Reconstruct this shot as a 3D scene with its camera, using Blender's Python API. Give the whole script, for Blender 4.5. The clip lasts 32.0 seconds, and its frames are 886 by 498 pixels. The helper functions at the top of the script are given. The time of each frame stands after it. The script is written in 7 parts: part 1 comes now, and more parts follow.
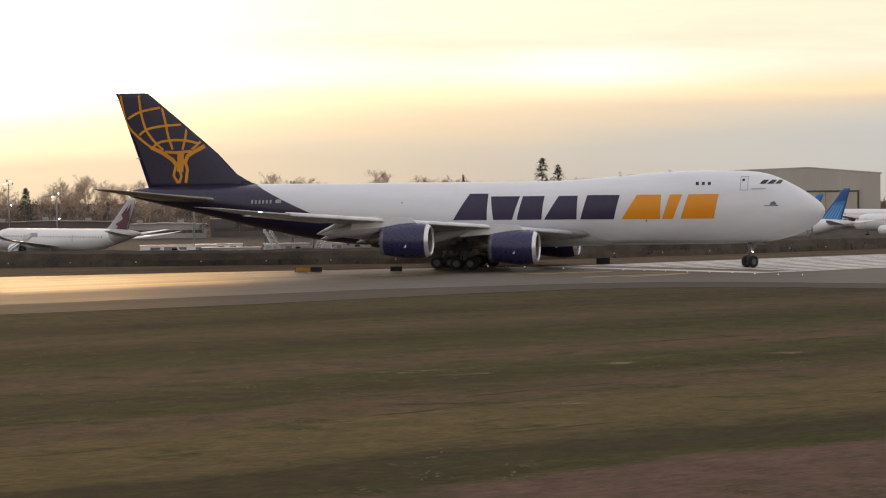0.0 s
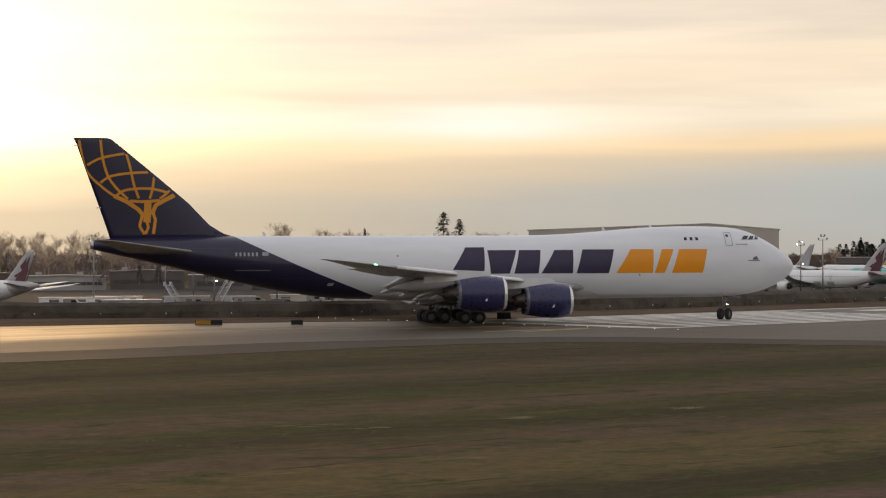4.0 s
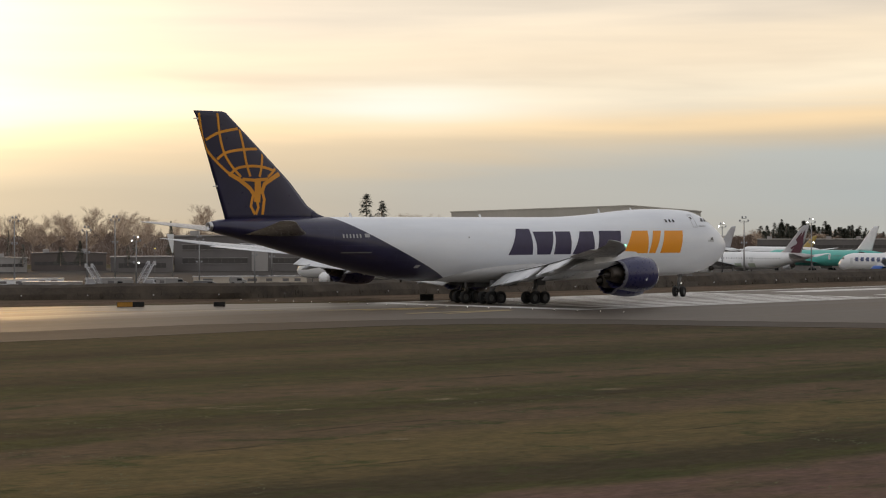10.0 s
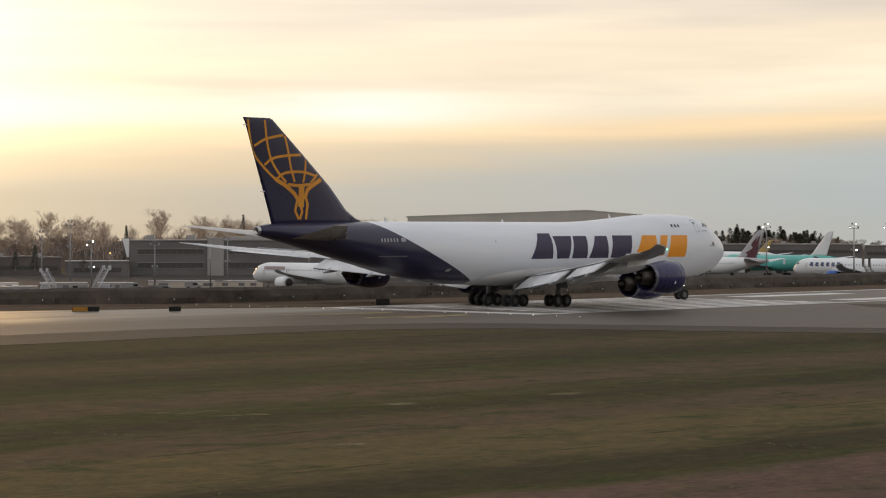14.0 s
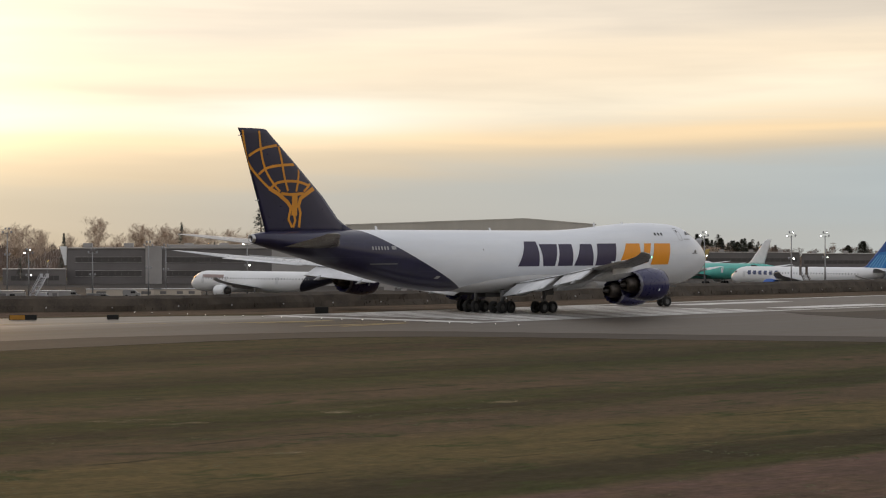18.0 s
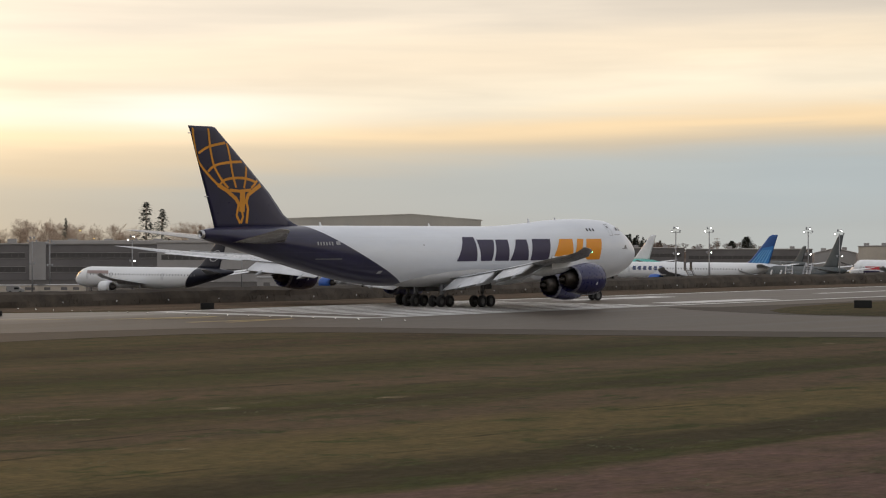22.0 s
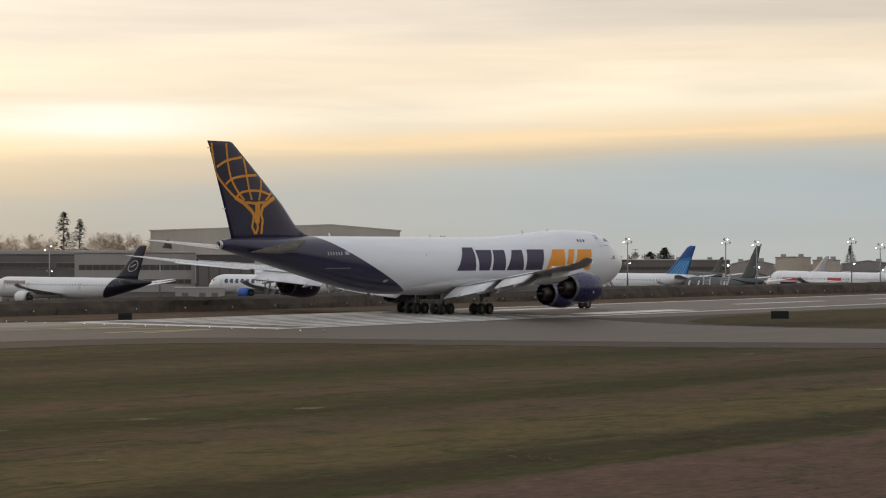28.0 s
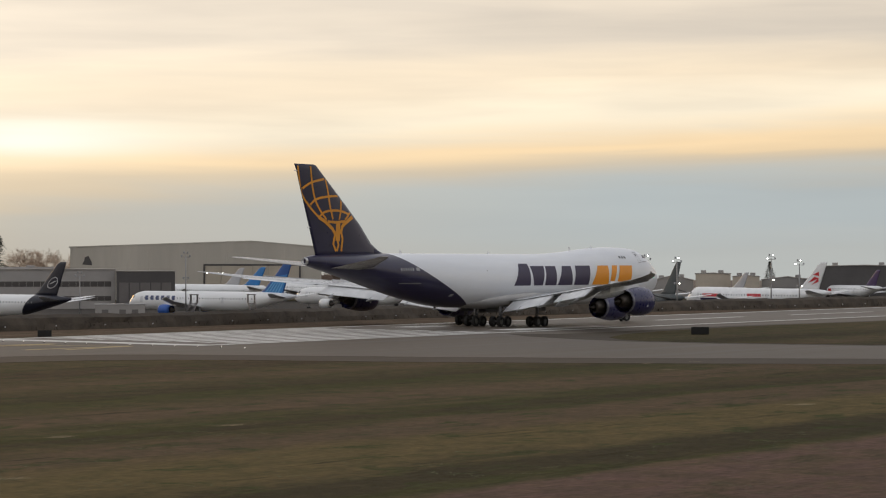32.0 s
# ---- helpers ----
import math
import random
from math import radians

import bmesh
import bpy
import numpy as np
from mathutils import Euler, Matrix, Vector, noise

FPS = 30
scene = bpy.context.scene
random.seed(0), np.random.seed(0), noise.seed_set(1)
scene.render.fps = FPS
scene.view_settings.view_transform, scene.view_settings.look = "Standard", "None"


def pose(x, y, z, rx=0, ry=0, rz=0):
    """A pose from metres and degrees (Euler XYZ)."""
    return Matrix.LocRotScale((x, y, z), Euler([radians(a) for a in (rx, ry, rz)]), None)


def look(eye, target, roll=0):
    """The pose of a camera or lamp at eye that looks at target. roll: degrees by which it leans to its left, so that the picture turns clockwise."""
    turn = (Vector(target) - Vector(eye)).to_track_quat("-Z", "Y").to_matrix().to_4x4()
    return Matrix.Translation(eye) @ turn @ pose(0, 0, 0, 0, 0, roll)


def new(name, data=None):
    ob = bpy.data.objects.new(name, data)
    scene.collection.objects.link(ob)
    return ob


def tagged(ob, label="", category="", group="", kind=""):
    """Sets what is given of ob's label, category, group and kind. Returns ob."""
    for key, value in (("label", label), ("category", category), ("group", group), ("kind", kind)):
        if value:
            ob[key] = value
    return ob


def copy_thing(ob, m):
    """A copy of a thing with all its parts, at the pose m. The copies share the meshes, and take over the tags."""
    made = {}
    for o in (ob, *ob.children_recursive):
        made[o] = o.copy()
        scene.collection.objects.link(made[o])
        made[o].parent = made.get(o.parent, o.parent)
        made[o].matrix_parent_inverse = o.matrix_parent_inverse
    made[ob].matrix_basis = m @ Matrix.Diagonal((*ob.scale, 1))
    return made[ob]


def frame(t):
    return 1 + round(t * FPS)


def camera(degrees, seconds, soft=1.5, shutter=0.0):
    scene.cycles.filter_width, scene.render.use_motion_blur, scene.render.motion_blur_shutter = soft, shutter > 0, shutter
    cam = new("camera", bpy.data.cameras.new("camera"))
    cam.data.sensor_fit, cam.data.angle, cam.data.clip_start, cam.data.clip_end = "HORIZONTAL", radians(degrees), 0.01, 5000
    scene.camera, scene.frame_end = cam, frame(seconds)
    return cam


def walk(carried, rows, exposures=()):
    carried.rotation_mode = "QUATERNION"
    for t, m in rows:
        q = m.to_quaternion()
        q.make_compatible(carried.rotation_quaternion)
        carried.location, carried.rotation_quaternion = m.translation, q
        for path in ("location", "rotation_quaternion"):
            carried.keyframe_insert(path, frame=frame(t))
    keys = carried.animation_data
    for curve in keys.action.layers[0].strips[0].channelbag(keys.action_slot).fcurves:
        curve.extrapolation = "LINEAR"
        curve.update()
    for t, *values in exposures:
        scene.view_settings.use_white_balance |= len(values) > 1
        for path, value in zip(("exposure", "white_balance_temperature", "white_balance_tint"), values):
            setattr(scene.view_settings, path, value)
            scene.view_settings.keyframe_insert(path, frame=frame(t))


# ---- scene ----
H_EYE = 8.12


def view(t, pan, tilt, roll):
    """One row of the camera: it stands on its deck and swings by pan (clockwise from north), tilt and roll."""
    return t, pose(0, 0, H_EYE, 90 + tilt, 0, -pan) @ pose(0, 0, 0, 0, 0, roll)


cam = camera(21.523, 32.0, soft=1.15)
walk(cam, [
    view(0, -5.410, -1.406, -0.522),
    view(0.5, -4.712, -1.160, -0.419),
    view(1, -4.532, -1.150, -0.401),
    view(1.5, -4.560, -1.050, -0.398),
    view(2, -4.240, -0.971, -0.357),
    view(2.5, -3.666, -0.893, -0.329),
    view(3, -3.467, -0.778, -0.264),
    view(3.5, -3.446, -0.348, -0.226),
    view(4, -2.974, -0.094, -0.143),
    view(4.5, -2.550, -0.024, -0.173),
    view(6.5, -1.719, -0.031, -0.163),
    view(7, -1.617, 0.027, -0.130),
    view(7.5, -1.237, 0.116, -0.143),
    view(8, -1.048, 0.132, -0.182),
    view(8.5, -1.241, -0.142, -0.209),
    view(9, -1.098, -0.269, -0.184),
    view(9.5, -0.569, -0.696, -0.182),
    view(10, -1.080, -0.547, -0.130),
    view(10.5, -0.456, -0.762, -0.155),
    view(11, -0.380, -0.722, -0.144),
    view(11.5, -0.447, -0.525, -0.150),
    view(12, -0.556, -0.485, -0.146),
    view(12.5, -0.459, -0.487, -0.147),
    view(13, -0.300, -0.464, -0.147),
    view(13.5, -0.144, -0.458, -0.105),
    view(14, -0.000, -0.434, -0.083),
    view(14.5, 0.182, -0.391, -0.081),
    view(16.5, 0.855, -0.243, -0.088),
    view(17, 1.046, -0.245, -0.089),
    view(17.5, 1.292, -0.252, -0.045),
    view(18, 1.501, -0.235, -0.046),
    view(18.5, 1.915, -0.075, -0.041),
    view(19, 2.578, 0.034, -0.011),
    view(19.5, 3.034, 0.089, -0.048),
    view(20, 3.391, 0.123, -0.083),
    view(20.5, 3.747, 0.066, -0.073),
    view(21, 3.987, -0.085, -0.079),
    view(21.5, 4.114, -0.202, -0.073),
    view(22, 4.295, -0.345, -0.059),
    view(22.5, 4.479, -0.375, -0.016),
    view(23, 4.679, -0.362, -0.001),
    view(23.5, 4.837, -0.350, -0.044),
    view(24, 4.976, -0.329, 0.004),
    view(24.5, 5.136, -0.280, 0.014),
    view(25, 5.334, -0.274, 0.018),
    view(25.5, 5.491, -0.252, 0.104),
    view(27.5, 6.115, -0.135, 0.064),
    view(28, 6.284, -0.087, 0.027),
    view(28.5, 6.482, -0.028, 0.032),
    view(29, 6.678, 0.011, 0.082),
    view(29.5, 6.895, -0.001, 0.044),
    view(30, 7.128, 0.067, 0.030),
    view(30.5, 7.386, 0.194, 0.032),
    view(31, 7.929, 0.198, 0.073),
    view(31.5, 8.282, 0.327, 0.060),
    view(32, 8.217, 0.316, -0.010),
], exposures=[(0, 0.14, 6750, 14), (3, 0.12, 6750, 13), (4, -0.08, 6700, 12), (7, -0.18, 6650, 11), (9, -0.20, 6650, 11), (10, -0.10, 6600, 10), (11, 0, 6550, 10), (14, -0.03, 6550, 10), (20, -0.04, 6500, 10), (32, -0.05, 6500, 10)])

# ---- sky, sun ----
SUN_AZ, SUN_EL = -17.0, 4.5
world = bpy.data.worlds.new("evening_sky")
scene.world = world
world.use_nodes = True


def link(nt, a, b):
    nt.links.new(a, b)


def node(nt, kind, **values):
    n = nt.nodes.new(kind)
    for key, value in values.items():
        n.inputs[int(key[1:]) if key[0] == "i" and key[1:].isdigit() else key.replace("_", " ")].default_value = value
    return n


def mathn(nt, op, a, b=None, clamp=False):
    n = nt.nodes.new("ShaderNodeMath")
    n.operation, n.use_clamp = op, clamp
    for i, v in enumerate((a, b)):
        if v is None:
            continue
        if isinstance(v, (int, float)):
            n.inputs[i].default_value = v
        else:
            nt.links.new(v, n.inputs[i])
    return n.outputs[0]


def ramp(nt, fac, stops, interp="LINEAR"):
    n = nt.nodes.new("ShaderNodeValToRGB")
    n.color_ramp.interpolation = interp
    els = n.color_ramp.elements
    while len(els) < len(stops):
        els.new(0.5)
    for e, (p, c) in zip(els, stops):
        e.position = p
        e.color = (*c, 1) if len(c) == 3 else c
    if fac is not None:
        nt.links.new(fac, n.inputs[0])
    return n.outputs[0]


def mixc(nt, fac, a, b, mode="MIX"):
    n = nt.nodes.new("ShaderNodeMix")
    n.data_type, n.blend_type, n.clamp_factor = "RGBA", mode, True
    for sock, v in ((n.inputs[0], fac), (n.inputs[6], a), (n.inputs[7], b)):
        if isinstance(v, (int, float)):
            sock.default_value = v
        elif isinstance(v, tuple):
            sock.default_value = (*v, 1) if len(v) == 3 else v
        else:
            nt.links.new(v, sock)
    return n.outputs[2]


def noise_tex(nt, vec, scale, detail=4.0, rough=0.55, distort=0.0):
    n = nt.nodes.new("ShaderNodeTexNoise")
    n.inputs["Scale"].default_value, n.inputs["Detail"].default_value = scale, detail
    n.inputs["Roughness"].default_value, n.inputs["Distortion"].default_value = rough, distort
    if vec is not None:
        nt.links.new(vec, n.inputs["Vector"])
    return n.outputs["Fac"]


def mapping(nt, vec, scale=(1, 1, 1), loc=(0, 0, 0), rot=(0, 0, 0)):
    n = nt.nodes.new("ShaderNodeMapping")
    n.inputs["Scale"].default_value, n.inputs["Location"].default_value, n.inputs["Rotation"].default_value = scale, loc, rot
    nt.links.new(vec, n.inputs["Vector"])
    return n.outputs[0]


def build_sky():
    nt = world.node_tree
    bg = nt.nodes["Background"]
    co = nt.nodes.new("ShaderNodeTexCoord").outputs["Generated"]
    sep = nt.nodes.new("ShaderNodeSeparateXYZ")
    link(nt, co, sep.inputs[0])
    # clear sky above and behind the veil of cloud
    sky = nt.nodes.new("ShaderNodeTexSky")
    sky.sky_type, sky.sun_disc = "NISHITA", False
    sky.sun_elevation, sky.sun_rotation = radians(SUN_EL), radians(SUN_AZ)
    sky.dust_density = 2.0
    # cloud layers: long flat streaks, ragged at their lower edge
    wide = noise_tex(nt, mapping(nt, co, (2.6, 2.6, 34), (1.3, 0.4, 0), (0, radians(1.6), 0)), 1.0, 4, 0.5, 0.25)
    fine = noise_tex(nt, mapping(nt, co, (7, 7, 80), (0.2, 3.1, 0), (0, radians(1.0), 0)), 1.0, 5, 0.5, 0.3)
    wave = mathn(nt, "ADD", mathn(nt, "MULTIPLY", mathn(nt, "SUBTRACT", wide, 0.5), 0.030), mathn(nt, "MULTIPLY", mathn(nt, "SUBTRACT", fine, 0.5), 0.010))
    # the bank's upper edge slopes: higher towards the east, lower towards the sun
    lift = mathn(nt, "MULTIPLY", sep.outputs[0], -0.032)
    h = mathn(nt, "ADD", mathn(nt, "ADD", sep.outputs[2], lift), wave)
    scaled = mathn(nt, "MULTIPLY", h, 5.0, True)
    veil = ramp(nt, scaled, [(0.0, (0.52, 0.44, 0.34)), (0.07, (0.57, 0.505, 0.41)), (0.115, (0.58, 0.525, 0.43)), (0.165, (0.72, 0.575, 0.39)),
                             (0.215, (0.97, 0.74, 0.46)), (0.28, (0.98, 0.87, 0.68)), (0.36, (0.93, 0.79, 0.60)), (0.47, (0.84, 0.745, 0.62)),
                             (0.60, (0.80, 0.71, 0.60)), (0.85, (0.75, 0.71, 0.68)), (1.0, (0.72, 0.71, 0.72))], "EASE")
    # the low haze turns blue away from the sun
    side = nt.nodes.new("ShaderNodeMapRange")
    link(nt, sep.outputs[0], side.inputs[0])
    side.inputs[1].default_value, side.inputs[2].default_value = -0.13, 0.22
    low = ramp(nt, scaled, [(0.0, (0.8, 0.8, 0.8)), (0.07, (1, 1, 1)), (0.12, (1, 1, 1)), (0.20, (0, 0, 0))])
    bluefac = mathn(nt, "MULTIPLY", side.outputs[0], low)
    cool = mixc(nt, bluefac, veil, (0.480, 0.527, 0.532))
    # and brighter and yellower towards it
    warm = nt.nodes.new("ShaderNodeMapRange")
    link(nt, sep.outputs[0], warm.inputs[0])
    warm.inputs[1].default_value, warm.inputs[2].default_value, warm.inputs[4].default_value = -0.03, -0.22, 0.8
    cool = mixc(nt, mathn(nt, "MULTIPLY", warm.outputs[0], low), cool, (0.76, 0.62, 0.42))
    streaks = ramp(nt, fine, [(0.38, (1.05, 1.04, 1.02)), (0.62, (0.90, 0.905, 0.915))])
    high = ramp(nt, scaled, [(0.10, (0.2, 0.2, 0.2)), (0.24, (0.8, 0.8, 0.8))])
    cool = mixc(nt, high, cool, streaks, "MULTIPLY")
    cool = mixc(nt, high, cool, ramp(nt, wide, [(0.36, (1.05, 1.05, 1.05)), (0.50, (1.0, 0.99, 0.98)), (0.64, (0.86, 0.86, 0.87))]), "MULTIPLY")
    # glow of the veiled sun
    s = Vector((math.sin(radians(SUN_AZ)) * math.cos(radians(SUN_EL)), math.cos(radians(SUN_AZ)) * math.cos(radians(SUN_EL)), math.sin(radians(SUN_EL))))
    dot = nt.nodes.new("ShaderNodeVectorMath")
    dot.operation = "DOT_PRODUCT"
    link(nt, co, dot.inputs[0])
    dot.inputs[1].default_value = s
    d = mathn(nt, "MAXIMUM", dot.outputs["Value"], 0.0)
    above = ramp(nt, scaled, [(0.10, (0.16, 0.16, 0.16)), (0.24, (1, 1, 1))])
    parts = []
    for power, gain, tint in ((160.0, 1.5, (1.0, 0.68, 0.32)), (12.0, 0.28, (1.0, 0.85, 0.63))):
        glow = mathn(nt, "MULTIPLY", mathn(nt, "MULTIPLY", mathn(nt, "POWER", d, power), gain), above)
        gsc = nt.nodes.new("ShaderNodeVectorMath")
        gsc.operation = "SCALE"
        gsc.inputs[0].default_value = tint
        link(nt, glow, gsc.inputs["Scale"])
        parts.append(gsc.outputs[0])
    cool = mixc(nt, 1.0, cool, parts[0], "ADD")
    lit = mixc(nt, 1.0, cool, parts[1], "ADD")
    # a thin place in the cloud, low in the north, where white light breaks through
    ex = mathn(nt, "POWER", mathn(nt, "MULTIPLY", mathn(nt, "ADD", sep.outputs[0], 0.034), 22.0), 2.0)
    ez = mathn(nt, "POWER", mathn(nt, "MULTIPLY", mathn(nt, "ADD", mathn(nt, "SUBTRACT", sep.outputs[2], 0.053), wave), 105.0), 2.0)
    gap = mathn(nt, "POWER", 0.37, mathn(nt, "ADD", ex, ez))
    lit = mixc(nt, mathn(nt, "MULTIPLY", gap, 0.8), lit, (1.12, 1.10, 0.98))
    out = nt.nodes.new("ShaderNodeVectorMath")
    out.operation = "SCALE"
    link(nt, sky.outputs[0], out.inputs[0])
    out.inputs["Scale"].default_value = 0.05
    up = ramp(nt, mathn(nt, "MULTIPLY", sep.outputs[2], 1.0, True), [(0.12, (0, 0, 0)), (0.6, (0.5, 0.5, 0.5))])
    total = mixc(nt, up, lit, mixc(nt, 1.0, out.outputs[0], (0.64, 0.655, 0.69), "ADD"))
    link(nt, total, bg.inputs["Color"])
    bg.inputs["Strength"].default_value = SKY


SKY = 1.0
build_sky()
sun = new("sun", bpy.data.lights.new("sun", "SUN"))
sun.data.energy, sun.data.angle, sun.data.color = 0.56, radians(14), (1.0, 0.58, 0.20)
sun.matrix_basis = look((0, 0, 60), (-60 * math.sin(radians(SUN_AZ)), -60 * math.cos(radians(SUN_AZ)), 60 - 60 * math.tan(radians(SUN_EL))))
scene.view_settings.exposure = 0.0

# ---- materials ----


def material(name, color, rough=0.6, metal=0.0, vary=0.12, scale=3.0, bump=0.0, bump_scale=40.0, stretch=(1, 1, 1), second=None, emit=None, island=0.0):
    """Principled material: base colour broken at two scales by noise, with fine relief."""
    m = bpy.data.materials.new(name)
    m.use_nodes = True
    nt = m.node_tree
    b = nt.nodes["Principled BSDF"]
    co = nt.nodes.new("ShaderNodeTexCoord").outputs["Object"]
    v = mapping(nt, co, stretch)
    big = noise_tex(nt, v, scale, 5)
    small = noise_tex(nt, v, scale * 9, 4)
    dark = tuple(c * (1 - vary * 2) for c in color)
    light = tuple(min(1, c * (1 + vary)) for c in color)
    c1 = ramp(nt, big, [(0.3, dark), (0.7, light)])
    other = second if second else tuple(c * (1 - vary) for c in color)
    c2 = mixc(nt, ramp(nt, small, [(0.45, (0, 0, 0)), (0.75, (0.6, 0.6, 0.6))]), c1, other)
    if island:
        g = nt.nodes.new("ShaderNodeNewGeometry")
        c2 = mixc(nt, ramp(nt, g.outputs["Random Per Island"], [(0, (0, 0, 0)), (1, (island, island, island))]), c2, tuple(c * 0.45 for c in color))
    link(nt, c2, b.inputs["Base Color"])
    r = nt.nodes.new("ShaderNodeMapRange")
    link(nt, small, r.inputs[0])
    r.inputs[3].default_value, r.inputs[4].default_value = max(0.02, rough - 0.08), min(1, rough + 0.1)
    link(nt, r.outputs[0], b.inputs["Roughness"])
    b.inputs["Metallic"].default_value = metal
    if bump:
        bn = nt.nodes.new("ShaderNodeBump")
        bn.inputs["Strength"].default_value, bn.inputs["Distance"].default_value = bump, 0.02
        link(nt, noise_tex(nt, v, bump_scale, 3), bn.inputs["Height"])
        link(nt, bn.outputs[0], b.inputs["Normal"])
    if emit:
        b.inputs["Emission Color"].default_value = (*emit[0], 1)
        b.inputs["Emission Strength"].default_value = emit[1]
    return m


WHITE = (0.78, 0.79, 0.80)
NAVY = (0.013, 0.011, 0.041)
GOLD = (0.80, 0.295, 0.006)


def livery_material():
    """White fuselage, dark blue tail cut off on a slant, grey belly darkened by painted-in shade; panel seams and grime
    streaks.
    """
    m = bpy.data.materials.new("freighter_livery")
    m.use_nodes = True
    nt = m.node_tree
    b = nt.nodes["Principled BSDF"]
    co = nt.nodes.new("ShaderNodeTexCoord").outputs["Object"]
    sep = nt.nodes.new("ShaderNodeSeparateXYZ")
    link(nt, co, sep.inputs[0])
    x, z = sep.outputs[0], sep.outputs[2]
    # x is forward of the main gear, so the tail lies at negative x
    dz = mathn(nt, "SUBTRACT", 9.1, z)
    slope = mathn(nt, "ADD", mathn(nt, "MULTIPLY", dz, 1.95), mathn(nt, "MULTIPLY", mathn(nt, "MULTIPLY", dz, dz), 0.06))
    edge = mathn(nt, "SUBTRACT", mathn(nt, "ADD", slope, -24.0), x)
    tail = mathn(nt, "MULTIPLY", edge, 8.0, True)
    # belly grey, with the shade under the hull painted into it
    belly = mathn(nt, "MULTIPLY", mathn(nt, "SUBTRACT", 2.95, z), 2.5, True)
    big = noise_tex(nt, mapping(nt, co, (0.12, 1, 0.5)), 1.0, 5)
    fine = noise_tex(nt, mapping(nt, co, (0.5, 3, 2.0)), 1.0, 6)
    white = mixc(nt, ramp(nt, fine, [(0.45, (0, 0, 0)), (0.8, (0.35, 0.35, 0.35))]), ramp(nt, big, [(0.3, (0.64, 0.665, 0.715)), (0.7, (0.72, 0.745, 0.79))]), (0.69, 0.695, 0.71))
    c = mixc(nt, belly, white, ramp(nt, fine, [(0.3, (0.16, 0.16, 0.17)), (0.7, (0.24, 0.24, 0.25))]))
    c = mixc(nt, tail, c, ramp(nt, fine, [(0.3, tuple(v * 0.85 for v in NAVY)), (0.7, tuple(v * 1.25 for v in NAVY))]))
    # skin joints
    seam = nt.nodes.new("ShaderNodeTexBrick")
    seam.inputs["Color1"].default_value = seam.inputs["Color2"].default_value = (1, 1, 1, 1)
    seam.inputs["Mortar"].default_value = (0, 0, 0, 1)
    seam.inputs["Scale"].default_value, seam.inputs["Mortar Size"].default_value = 0.16, 0.0022
    link(nt, mapping(nt, co, (1, 1, 1), (0, 0, 0), (radians(90), 0, 0)), seam.inputs["Vector"])
    c = mixc(nt, mathn(nt, "MULTIPLY", seam.outputs["Fac"], 0.08), c, (0.3, 0.3, 0.3))
    link(nt, c, b.inputs["Base Color"])
    b.inputs["Roughness"].default_value = 0.32
    b.inputs["Coat Weight"].default_value = 0.15
    bn = nt.nodes.new("ShaderNodeBump")
    bn.inputs["Strength"].default_value, bn.inputs["Distance"].default_value = 0.12, 0.02
    link(nt, big, bn.inputs["Height"])
    link(nt, bn.outputs[0], b.inputs["Normal"])
    return m


M = {}
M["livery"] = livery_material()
M["navy"] = material("navy_paint", NAVY, 0.3, 0, 0.12, 0.3)
M["engine_blue"] = material("engine_blue_paint", (0.025, 0.025, 0.088), 0.28, 0, 0.06, 0.3)
M["gold"] = material("gold_paint", GOLD, 0.4, 0, 0.04, 0.3)
M["lattice"] = material("dull_gold_paint", (0.66, 0.27, 0.015), 0.45, 0, 0.08, 0.4)
M["white"] = material("aircraft_white_paint", WHITE, 0.35, 0, 0.05, 0.5, 0.05, 2.0)
M["wing_grey"] = material("wing_grey_paint", (0.42, 0.43, 0.45), 0.28, 0, 0.12, 0.5, 0.03, 3.0, (0.4, 1, 1))
M["core"] = material("heat_stained_core_metal", (0.075, 0.062, 0.052), 0.42, 0.5, 0.45, 1.8)
M["flap"] = material("flap_white_paint", (0.72, 0.73, 0.75), 0.4, 0, 0.1, 0.5)
M["metal"] = material("bare_metal", (0.55, 0.55, 0.56), 0.3, 1.0, 0.1, 2.0)
M["sleeve"] = material("patchy_pale_sleeve_paint", (0.23, 0.23, 0.27), 0.35, 0.2, 0.3, 1.2, 0, 40, (1, 1, 1), (0.05, 0.05, 0.10))
M["lip"] = material("polished_inlet_lip", (0.75, 0.75, 0.77), 0.25, 0.6, 0.05, 2.0)
M["dark_metal"] = material("dark_exhaust_metal", (0.055, 0.046, 0.040), 0.55, 0.1, 0.3, 1.2)
M["black"] = material("black_rubber", (0.018, 0.018, 0.019), 0.8, 0, 0.2, 6.0, 0.1, 60)
M["rim"] = material("grey_wheel_rim", (0.12, 0.12, 0.12), 0.45, 0.4, 0.1, 4.0)
M["strut"] = material("grey_gear_paint", (0.16, 0.16, 0.165), 0.45, 0.1, 0.15, 3.0)
M["glass"] = material("dark_cockpit_glass", (0.02, 0.022, 0.025), 0.08, 0, 0.1, 2.0)
M["bar_grey"] = material("pale_grey_marking", (0.34, 0.34, 0.36), 0.5)
M["bar_white"] = material("white_marking", (0.75, 0.75, 0.75), 0.5)
M["bar_dark"] = material("dark_purple_marking", (0.026, 0.018, 0.058), 0.45, 0, 0.1, 1.0)
M["lamp"] = material("lit_lamp", (0.9, 0.9, 0.85), 0.3, 0, 0.02, 1, emit=((1.0, 0.95, 0.82), 14.0))
M["lamp_green"] = material("green_navigation_lamp", (0.1, 0.8, 0.3), 0.3, 0, 0.02, 1, emit=((0.25, 1.0, 0.5), 4.0))
